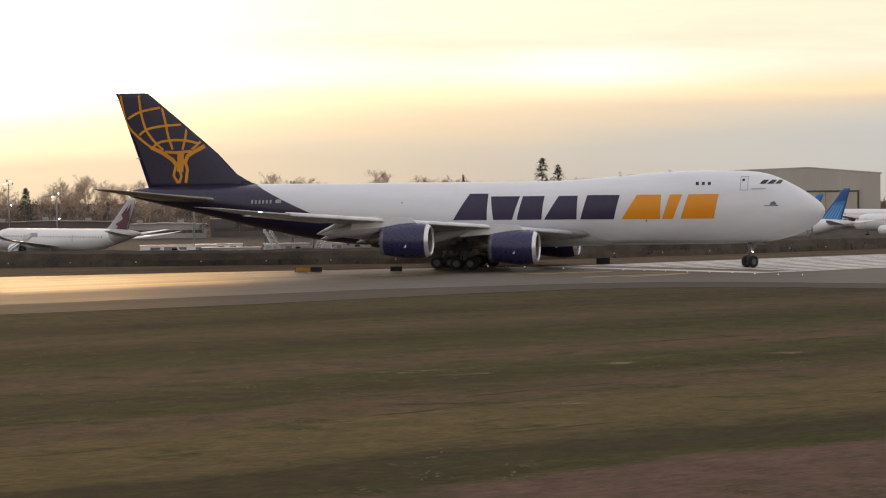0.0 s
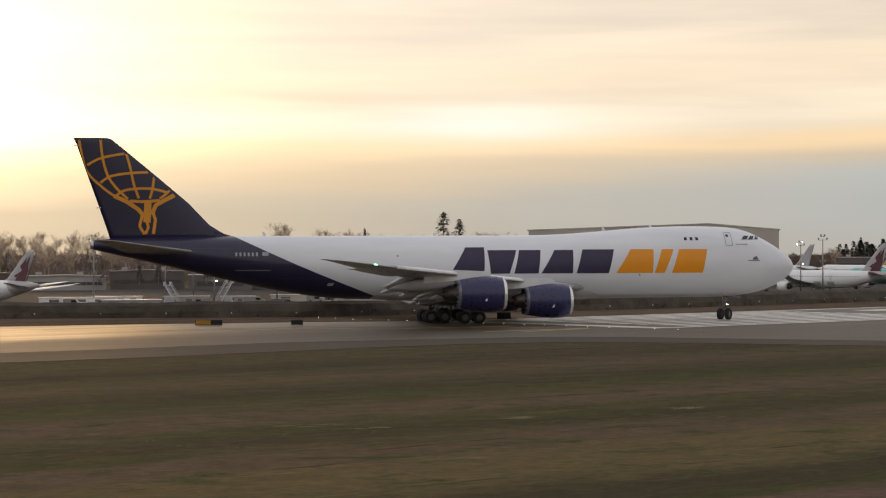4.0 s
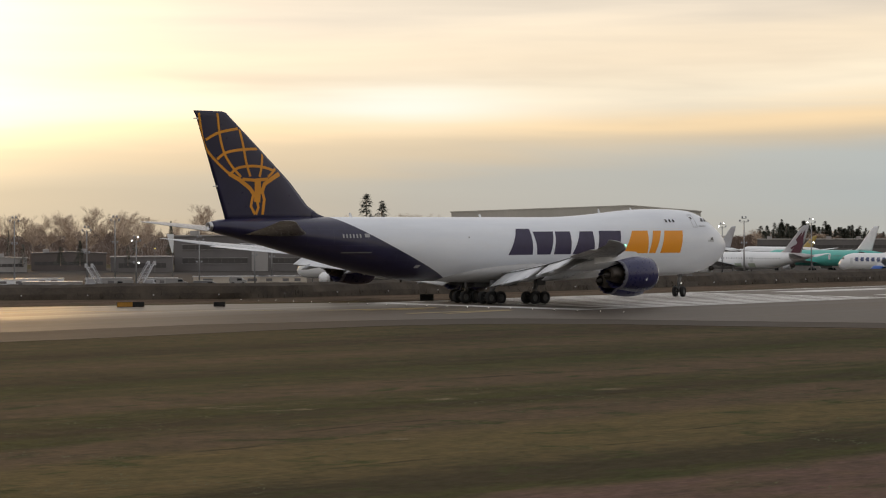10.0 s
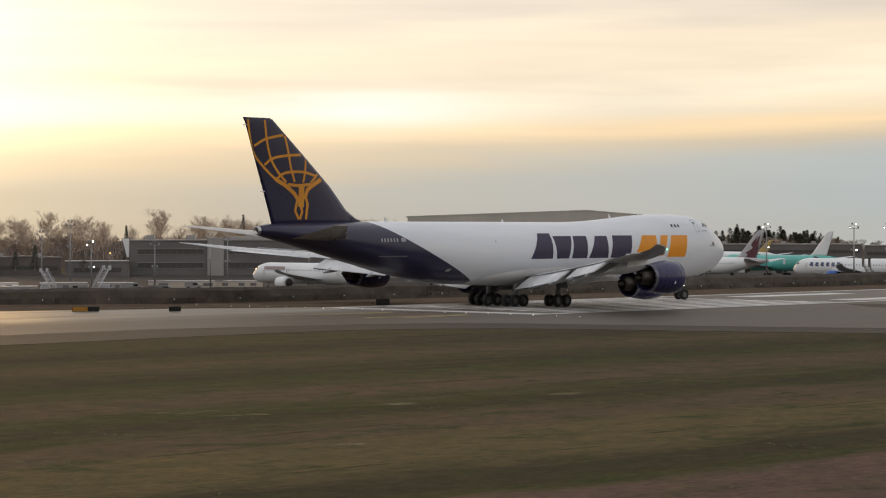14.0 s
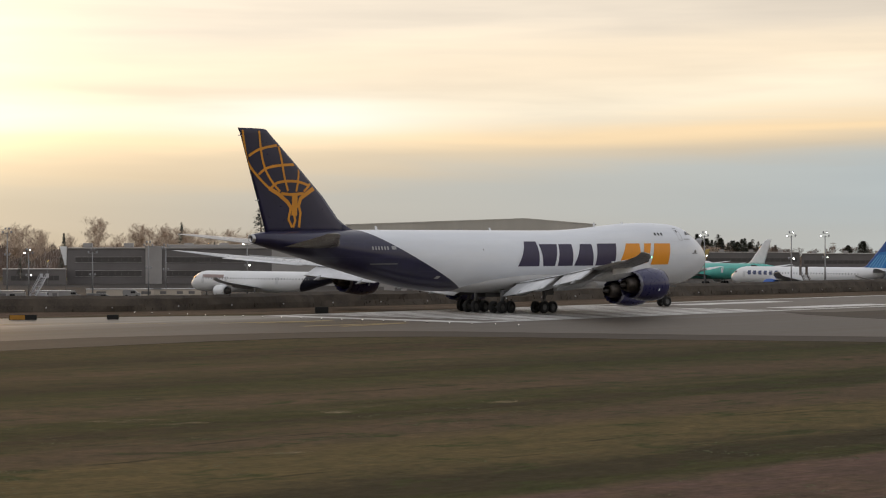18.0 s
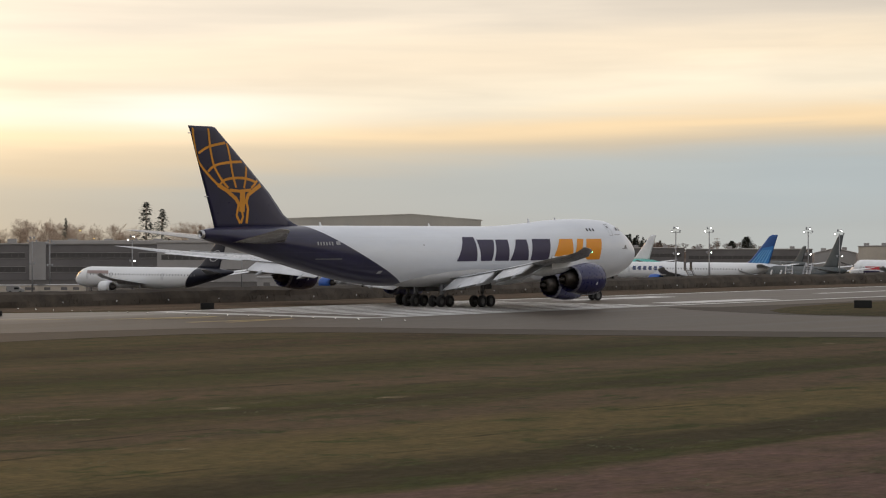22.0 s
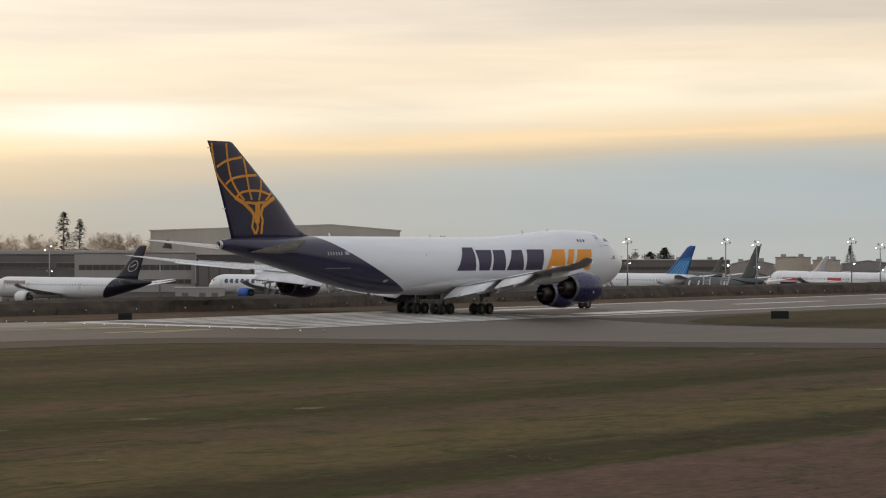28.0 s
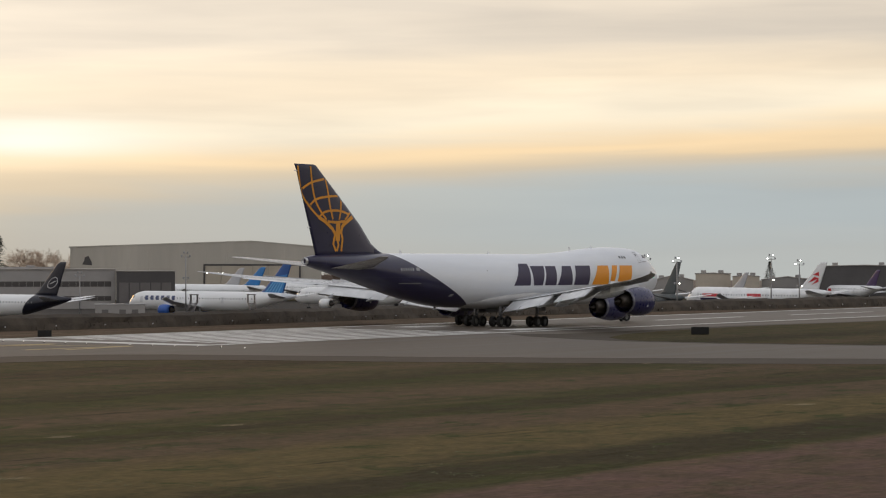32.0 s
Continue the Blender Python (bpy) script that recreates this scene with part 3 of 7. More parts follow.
lead_line("taxi_line", [(-60 + 6 * i, 219.5 + 3.2 * math.sin(i * 0.12) + 0.62 * i) for i in range(11)], 0.5, M["paint_yellow"], "faded yellow taxi guide line on the asphalt")


for (ax, ay), (bx, by) in (((-15.5, 225.8), (-5.1, 233.0)), ((-7.4, 217.4), (2.3, 226.3))):
    lead_line("lead_line", [(ax + (bx - ax) * i / 5, ay + (by - ay) * i / 5) for i in range(6)], 1.1, M["paint_yellow"], "faded yellow guide line before the threshold")
    lead_line("lead_line", [(ax + 3.6 + (bx - ax - 3.6) * i / 5, ay - 0.4 + (by - ay - 0.6) * i / 5) for i in range(6)], 0.8, M["paint_yellow"], "faded yellow guide line before the threshold")


# ---- scrub along the far verge ----
def build_scrub():
    rnd = random.Random(5)
    verts, faces = [], []

    def along(s):
        k = 0
        for (ax, ay), (bx, by) in zip(HEDGE, HEDGE[1:]):
            ln = math.hypot(bx - ax, by - ay)
            if k + ln >= s:
                u = (s - k) / ln
                return ax + (bx - ax) * u, ay + (by - ay) * u, -(by - ay) / ln, (bx - ax) / ln
            k += ln
        return None
    total = sum(math.hypot(b[0] - a[0], b[1] - a[1]) for a, b in zip(HEDGE, HEDGE[1:]))
    prof = [(-1.6, 0.0), (-1.2, 0.7), (-0.7, 1.45), (0.0, 1.8), (0.9, 1.65), (2.0, 0.6), (3.2, -0.8)]
    n = int(total / 0.9)
    for i in range(n):
        x, y, nx, ny = along(total * i / n)
        for j, (o, h) in enumerate(prof):
            g = noise.noise(Vector((x * 0.25, y * 0.25, j * 0.7))) * 0.35 + noise.noise(Vector((x * 0.9, y * 0.9, j * 1.7))) * 0.22
            oo = o + g
            hh = h * (1 + 0.10 * noise.noise(Vector((x * 0.05, y * 0.05, 3)))) + g * 0.3
            verts.append((x + nx * oo, y + ny * oo, hh if j else -0.05))
    k = len(prof)
    for i in range(n - 1):
        for j in range(k - 1):
            a = i * k + j
            faces.append((a, a + k, a + k + 1, a + 1))
    # twigs and dry stalks
    for _ in range(14000):
        s = rnd.uniform(100, total - 60)
        x, y, nx, ny = along(s)
        o = rnd.uniform(-1.7, 1.2)
        h0 = max(0.0, 1.6 - abs(o + 0.1) * 0.95) * rnd.uniform(0.3, 0.95)
        x, y = x + nx * o, y + ny * o
        ang, ln, w = rnd.uniform(0, 6.28), rnd.uniform(0.3, 0.75), rnd.uniform(0.03, 0.09)
        dx, dy = math.cos(ang) * w, math.sin(ang) * w
        lx, ly = rnd.uniform(-0.25, 0.25), rnd.uniform(-0.25, 0.25)
        b = len(verts)
        verts += [(x - dx, y - dy, h0), (x + dx, y + dy, h0), (x + lx, y + ly, h0 + ln)]
        faces.append((b, b + 1, b + 2))
    me = bpy.data.meshes.new("scrub")
    me.from_pydata(verts, [], faces)
    me.materials.append(M["scrub"])
    me.update()
    return tagged(new("scrub", me), "low dark brown winter scrub along the airfield's edge", "scrub", "", "stuff")


M["scrub"] = material("brown_winter_scrub", (0.062, 0.048, 0.035), 0.95, 0, 0.25, 0.5, 0.5, 9.0, (1, 1, 1), (0.086, 0.067, 0.048), island=0.25)
build_scrub()

# ---- lights, posts and signs by the runway ----
M["lamp_small"] = material("small_lit_lens", (0.9, 0.9, 0.85), 0.3, 0, 0.02, 1, emit=((1.0, 0.95, 0.85), 2.2))
M["sign_black"] = material("black_sign_face", (0.010, 0.010, 0.010), 0.85, 0, 0.15, 2.0)
M["sign_yellow"] = material("yellow_sign_face", (0.38, 0.18, 0.013), 0.5, 0, 0.12, 2.0)
M["sign_frame"] = material("sign_frame_metal", (0.014, 0.014, 0.014), 0.85, 0.0, 0.15, 3.0)


def threshold_light():
    ob = thing("threshold_light", "small lit white threshold lamp set in the pavement", "airfield light", group="threshold lights")
    bm = bmesh.new()
    add_tube(bm, (0, 0, 0), (0, 0, 0.04), 0.12, 0.10, 12)
    part("base", bm, M["sign_frame"], ob)
    bm = bmesh.new()
    add_tube(bm, (0, 0, 0.04), (0, 0, 0.12), 0.022, 0.018, 8)
    part("lens", bm, M["lamp_small"], ob, "lit clear lens")
    return ob


first = threshold_light()
for i in range(20):
    w = -8.3 + i * 2.95
    x, y = on_runway(-2.6, w)
    m = Matrix.Translation((x, y, 0.03))
    if i == 0:
        first.matrix_basis = m
    else:
        copy_thing(first, m)


def marker_post():
    ob = thing("marker_post", "short marker post with a white reflector before the scrub", "marker post", group="marker posts")
    bm = bmesh.new()
    add_tube(bm, (0, 0, -0.1), (0, 0, 0.5), 0.012, 0.012, 6)
    part("stake", bm, M["sign_frame"], ob, "thin dark stake")
    bm = bmesh.new()
    add_box(bm, (0, 0, 0.55), (0.11, 0.04, 0.13), None, 0.01)
    part("reflector", bm, M["bar_white"], ob, "white reflector plate")
    return ob


first = marker_post()
walked, placed = 0.0, 0
for (ax, ay), (bx, by) in zip(HEDGE[1:], HEDGE[2:-1]):
    ln = math.hypot(bx - ax, by - ay)
    s = (-walked) % 7.3
    while s < ln:
        u = s / ln
        m = Matrix.Translation((ax + (bx - ax) * u + (by - ay) / ln * 2.4, ay + (by - ay) * u - (bx - ax) / ln * 2.4, 0.0)) @ pose(0, 0, 0, 0, 0, 12)
        if placed == 0:
            first.matrix_basis = m
        else:
            copy_thing(first, m)
        placed += 1
        s += 7.3
    walked += ln


def airfield_sign(m, width, height, panels, label):
    """panels: (share of the width, material)."""
    ob = thing("airfield_sign", label, "airfield sign", m, "airfield signs")
    bm = bmesh.new()
    add_box(bm, (0, 0, 0.03 + height / 2), (width, 0.22, height), None, 0.02)
    part("cabinet", bm, M["sign_frame"], ob)
    x = -width / 2 + 0.04
    for share, mat in panels:
        w = (width - 0.08) * share
        bm = bmesh.new()
        add_box(bm, (x + w / 2, -0.118, 0.03 + height / 2), (w - 0.03, 0.02, height - 0.08), None, 0.005)
        part("panel", bm, mat, ob)
        x += w
    for sx in (-0.36, 0.36):
        bm = bmesh.new()
        add_tube(bm, (sx * width, 0, -0.1), (sx * width, 0, 0.24), 0.035, seg=8)
        part("leg", bm, M["sign_frame"], ob)
    return ob


airfield_sign(pose(-6.6, 255, 0.02, 0, 0, 12), 1.5, 0.70, [(1, M["sign_black"])], "black airfield sign box on short legs, back of the face")
airfield_sign(pose(-27.2, 236.4, 0.03, 0, 0, 8), 1.2, 0.48, [(1, M["sign_black"])], "small black airfield sign box on the pavement edge")
airfield_sign(pose(-36.1, 235.4, 0.03, 0, 0, 8), 2.75, 0.52, [(0.58, M["sign_yellow"]), (0.42, M["sign_black"])], "low airfield sign with yellow and black panels")
airfield_sign(pose(64.9, 250.8, 0.06, 0, 0, -8), 1.95, 0.84, [(1, M["sign_black"])], "black airfield sign box standing in the grass island")


# ---- dry clumps and tufts in the near grass ----
def build_tufts():
    rnd = random.Random(21)
    verts, faces = [], []
    for _ in range(420):
        d = 62 + 60 * rnd.random()
        az = rnd.uniform(-17.5, 21)
        x, y = d * math.sin(radians(az)), d * math.cos(radians(az))
        if noise.noise(Vector((x * 0.12, y * 0.12, 0))) < -0.05 or y > 150 + 0.45 * min(x, 0) + (40 if abs(x) < 30 else 20):
            continue
        for _k in range(9):
            a, h, w = rnd.uniform(0, 6.28), rnd.uniform(0.012, 0.03), rnd.uniform(0.03, 0.06)
            px, py = x + rnd.gauss(0, 0.35), y + rnd.gauss(0, 0.35)
            b = len(verts)
            verts += [(px - w, py, 0), (px + w, py, 0), (px + math.cos(a) * 0.4, py + math.sin(a) * 0.4, h)]
            faces.append((b, b + 1, b + 2))
    me = bpy.data.meshes.new("grass_tufts")
    me.from_pydata(verts, [], faces)
    me.materials.append(M["tuft"])
    me.update()
    tagged(new("grass_tufts", me), "short tufts of green and straw-coloured winter grass", "grass", "", "stuff")


M["tuft"] = material("grass_tuft", (0.070, 0.074, 0.022), 1.0, 0, 0.2, 0.3, island=0.12)
M["straw"] = material("dry_straw", (0.30, 0.235, 0.14), 1.0, 0, 0.2, 2.0, island=0.4)
build_tufts()


STRAW = [(-2.4, 109.0, 1.3), (6.2, 116.4, 1.4), (39.1, 128.1, 1.6), (5.9, 115.8, 1.2), (-8.4, 103.3, 1.0), (-12.7, 104.1, 0.9), (-10.9, 105.1, 1.6), (-9.4, 102.5, 1.3), (-11.7, 103.8, 1.1), (47.2, 184.3, 1.0), (42.4, 181.7, 0.9), (38.8, 127.9, 1.2), (-2.1, 109.8, 1.0), (-3.6, 88.5, 1.2), (-2.1, 109.2, 1.1), (41.7, 170.9, 1.0)]


def build_straw():
    """Flattened clumps of straw, too fine to count."""
    rnd = random.Random(40)
    verts, faces = [], []
    for x, y, w in STRAW:
        turn = radians(rnd.uniform(-10, 25))
        for _ in range(90):
            px, py = rnd.gauss(0, 0.33) * w, rnd.gauss(0, 0.22)
            px, py = x + px * math.cos(turn) - py * math.sin(turn), y + px * math.sin(turn) + py * math.cos(turn)
            a, ln = turn + rnd.uniform(-0.5, 0.5), rnd.uniform(0.15, 0.45)
            b = len(verts)
            verts += [(px, py - 0.012, 0.012), (px, py + 0.012, 0.012), (px + math.cos(a) * ln, py + math.sin(a) * ln, rnd.uniform(0.01, 0.09))]
            faces.append((b, b + 1, b + 2))
    me = bpy.data.meshes.new("straw")
    me.from_pydata(verts, [], faces)
    me.materials.append(M["straw"])
    me.update()
    tagged(new("straw", me), "flattened clumps of pale dry straw in the grass", "straw", "", "stuff")


build_straw()

# ---- the freighter ----
FUS = [(-0.65, 5.55, 5.95, 0.22), (-0.3, 4.95, 6.55, 0.75), (0.6, 4.2, 7.3, 1.4), (1.8, 3.55, 8.1, 1.98), (3.2, 3.05, 8.85, 2.42), (4.6, 2.75, 9.48, 2.75), (6.2, 2.58, 9.85, 2.98),
       (8.5, 2.48, 10.0, 3.15), (11, 2.45, 10.05, 3.24), (14, 2.45, 10.0, 3.25), (17, 2.45, 9.85, 3.25), (20, 2.45, 9.6, 3.25), (23, 2.45, 9.36, 3.25), (26, 2.45, 9.18, 3.25), (29, 2.45, 9.1, 3.25),
       (44, 2.45, 9.1, 3.25), (49, 2.55, 9.1, 3.22), (53, 3.0, 9.1, 3.1), (58, 3.95, 9.1, 2.8), (63, 5.1, 9.08, 2.35), (67, 6.05, 9.02, 1.88), (70.5, 6.85, 8.95, 1.38), (73, 7.4, 8.85, 0.92), (74.3, 7.72, 8.62, 0.5)]


def side_y(xa, z):
    """Half-width of the freighter's skin at a station and a height."""
    zb, zt, hw = spline(FUS, xa)
    zc, hh = (zb + zt) / 2, (zt - zb) / 2
    u = max(-1, min(1, (z - zc) / hh))
    return hw * math.sqrt(max(0, 1 - u * u))


def decal(name, pts, mat, parent, label="", proud=0.035, side=-1, steps=5):
    """A painted shape on the fuselage side that follows its curve. pts: (station, height) of a convex quad, counter-clockwise from the lower rear."""
    bm = bmesh.new()
    a, b, c, d = [Vector((p[0], p[1])) for p in pts]
    n = max(2, steps)
    rows = []
    for i in range(n + 1):
        u = i / n
        lo, hi = a.lerp(d, u), b.lerp(c, u)
        row = []
        for j in range(5):
            q = lo.lerp(hi, j / 4)
            row.append(bm.verts.new((36 - q.x, side * (side_y(q.x, q.y) + proud), q.y)))
        rows.append(row)
    for r, s in zip(rows, rows[1:]):
        for j in range(4):
            bm.faces.new((r[j], r[j + 1], s[j + 1], s[j]))
    bmesh.ops.recalc_face_normals(bm, faces=bm.faces)
    return part(name, bm, mat, parent, label, smooth=True)


def wheel_mesh(radius, width):
    bm = bmesh.new()
    w = width / 2
    for mi, prof in ((0, [(-w * 0.55, radius * 0.52), (-w * 0.9, radius * 0.6), (-w, radius * 0.82), (-w * 0.75, radius * 0.97), (-w * 0.3, radius), (w * 0.3, radius), (w * 0.75, radius * 0.97), (w, radius * 0.82), (w * 0.9, radius * 0.6), (w * 0.55, radius * 0.52)]),
                     (1, [(-w * 0.45, 0.001), (-w * 0.5, radius * 0.2), (-w * 0.3, radius * 0.3), (-w * 0.6, radius * 0.53)]),
                     (1, [(w * 0.6, radius * 0.53), (w * 0.3, radius * 0.3), (w * 0.5, radius * 0.2), (w * 0.45, 0.001)])):
        add_spin(bm, [(x, r) for x, r in prof], 22, mi)
    # axle across the aircraft
    bmesh.ops.rotate(bm, verts=bm.verts, matrix=Matrix.Rotation(radians(90), 3, "Z"))
    bmesh.ops.recalc_face_normals(bm, faces=bm.faces)
    me = bpy.data.meshes.new("wheel")
    bm.to_mesh(me)
    bm.free()
    me.materials.append(M["black"])
    me.materials.append(M["rim"])
    me.polygons.foreach_set("use_smooth", [True] * len(me.polygons))
    return me


ROLLERS, STEERED = [], []


def landing_gear(parent, name, xa, y, fore_aft, half_track, radius, top, wheel_me, steer=False):
    """A leg with its wheels; the leg's own origin is on the ground below it."""
    bm = bmesh.new()
    add_tube(bm, (0, 0, radius * 0.95), (0, 0, top * 0.55), 0.13, 0.13, 12)
    add_tube(bm, (0, 0, top * 0.5), (0, 0, top + 0.3), 0.2, 0.2, 12)
    if len(fore_aft) > 1:
        add_tube(bm, (fore_aft[0], 0, radius), (fore_aft[-1], 0, radius), 0.14, 0.14, 10)
    for fa in fore_aft:
        add_tube(bm, (fa, -half_track, radius), (fa, half_track, radius), 0.09, 0.09, 10)
    add_tube(bm, (0.12, 0, top * 0.55), (1.3, 0, top + 0.35), 0.08, 0.08, 8)
    add_tube(bm, (-0.2, 0, radius + 0.15), (-0.42, 0, top * 0.45), 0.05, 0.05, 8)
    add_tube(bm, (-0.42, 0, top * 0.45), (-0.12, 0, top * 0.7), 0.05, 0.05, 8)
    leg = part(name, bm, M["strut"], parent, at=Matrix.Translation((36 - xa, y, 0)))
    for fa in fore_aft:
        for s in (-1, 1):
            w = new("wheel", wheel_me)
            w.parent = leg
            w.matrix_basis = Matrix.Translation((fa, s * half_track, radius))
            ROLLERS.append((w, fa, s * half_track, radius))
    if steer:
        STEERED.append((leg, xa))
    return leg


def engine(parent, xa_front, y, zc, r, length, side):
    """Turbofan on its pylon: cowl with a polished lip and a notched rear edge, core nozzle, plug."""
    x0 = 36 - xa_front
    bm = bmesh.new()
    prof = [(0.0, r * 0.86), (-0.25, r * 0.94), (-0.9, r * 1.0), (-1.9, r * 1.02), (-3.0, r * 0.96), (-length + 0.5, r * 0.83)]
    rows = add_spin(bm, prof, 36)
    # chevrons
    last = rows[-1]
    saw = [bm.verts.new((-length + (0.0 if i % 2 else 0.24), v.co.y * 0.95, v.co.z * 0.95)) for i, v in enumerate(last)]
    for i in range(36):
        bm.faces.new((last[i], last[(i + 1) % 36], saw[(i + 1) % 36], saw[i])).material_index = 1
    inner = [bm.verts.new((v.co.x + 0.02, v.co.y * 0.95, v.co.z * 0.95)) for v in saw]
    for i in range(36):
        bm.faces.new((saw[i], saw[(i + 1) % 36], inner[(i + 1) % 36], inner[i]))
    duct = [bm.verts.new((-length + 1.6, v.co.y * 0.9, v.co.z * 0.9)) for v in inner]
    for i in range(36):
        bm.faces.new((inner[i], inner[(i + 1) % 36], duct[(i + 1) % 36], duct[i]))
    at = Matrix.Translation((x0, y, zc))
    cowl = part("engine_cowl", bm, [M["engine_blue"], M["sleeve"]], parent, "glossy dark blue cowl", True, at)
    bm = bmesh.new()
    add_spin(bm, [(-0.24, r * 0.952), (-0.02, r * 0.872), (0.08, r * 0.83), (0.12, r * 0.79), (0.06, r * 0.745), (-0.15, r * 0.72), (-0.16, r * 0.73), (-0.2, r * 0.90), (-0.24, r * 0.95)], 36)
    part("inlet_lip", bm, M["lip"], cowl, "polished bright inlet lip", True)
    bm = bmesh.new()
    add_spin(bm, [(-0.1, r * 0.72), (-0.9, r * 0.72), (-1.0, r * 0.70)], 36)
    add_tube(bm, (-1.0, 0, 0), (-1.02, 0, 0), r * 0.72, r * 0.72, 30)
    part("inlet_duct", bm, M["strut"], cowl, "grey inlet duct")
    bm = bmesh.new()
    for i in range(18):
        a = 2 * math.pi * i / 18
        q = Matrix.Rotation(a, 4, "X") @ Matrix.Translation((-0.85, 0, r * 0.42)) @ Matrix.Rotation(radians(38), 4, "Z")
        bmesh.ops.create_cube(bm, size=1, matrix=q @ Matrix.Diagonal((0.03, 0.36, r * 0.58, 1)))
    add_spin(bm, [(-0.4, 0.01), (-0.55, r * 0.1), (-0.9, r * 0.2)], 18)
    part("fan", bm, M["dark_metal"], cowl)
    bm = bmesh.new()
    add_spin(bm, [(-length + 1.5, r * 0.58), (-length + 0.1, r * 0.48), (-length - 0.5, r * 0.38), (-length - 1.0, r * 0.30), (-length - 0.98, r * 0.27), (-length - 0.4, r * 0.25)], 28)
    part("core_nozzle", bm, M["core"], cowl, "sooty metal core nozzle", True)
    bm = bmesh.new()
    add_spin(bm, [(-length - 0.4, r * 0.20), (-length - 1.0, r * 0.16), (-length - 1.7, 0.02)], 20)
    part("exhaust_plug", bm, M["dark_metal"], cowl, "", True)
    bm = bmesh.new()
    add_loft(bm, [[Vector((x, w, z)) for x, w, z in ((-1.1, 0.16, r * 0.94), (-length - 2.6, 0.10, r * 0.62), (-length - 3.0, -0.10, r * 0.62), (-1.1, -0.16, r * 0.94))],
                  [Vector((x, w, z)) for x, w, z in ((-1.9, 0.15, r + 0.5), (-length - 2.9, 0.12, r + 0.75), (-length - 2.9, -0.12, r + 0.75), (-1.9, -0.15, r + 0.5))]], 0, True, False)
    bmesh.ops.recalc_face_normals(bm, faces=bm.faces)
    part("pylon", bm, M["flap"], cowl)
    # small pale fin-shaped plate on the cowl's flank
    for s in (-1, 1):
        bm = bmesh.new()
        add_poly(bm, [(-2.2, s * r * 0.97, -r * 0.36), (-1.98, s * r * 0.97, -r * 0.36), (-1.95, s * r * 0.97, -r * 0.16)], (0, s * 0.05, 0))
        bmesh.ops.recalc_face_normals(bm, faces=bm.faces)
        part("cowl_emblem", bm, M["bar_white"], cowl, "small pale emblem")
    return cowl


WING = [  # y, leading edge, trailing edge (stations), thickness, height at the leading edge, at the trailing edge
    (2.6, 23.2, 38.2, 1.7, 3.55, 3.15), (5.5, 25.9, 39.0, 1.5, 3.85, 3.4), (11.8, 31.8, 41.0, 0.95, 4.5, 4.2), (21.0, 40.3, 46.4, 0.62, 5.3, 5.15), (29.5, 48.2, 51.9, 0.42, 6.1, 6.05), (31.6, 50.6, 53.2, 0.30, 6.4, 6.37), (33.2, 53.0, 54.6, 0.18, 6.68, 6.68), (34.1, 55.0, 55.5, 0.06, 6.85, 6.85)]


def wing_at(y):
    le, te, th, zl, zt = spline(WING, y)
    return le, te, th, zl, zt


# height, leading and trailing edge, thickness of the fin
FIN = [(8.5, 59.6, 72.5, 0.95), (9.3, 60.9, 72.75, 0.85), (10.2, 62.4, 73.05, 0.8), (12.5, 64.6, 73.85, 0.7), (16, 68.75, 75.1, 0.52), (18.6, 71.9, 76.0, 0.38), (19.05, 72.45, 76.25, 0.26), (19.16, 72.9, 76.28, 0.1)]


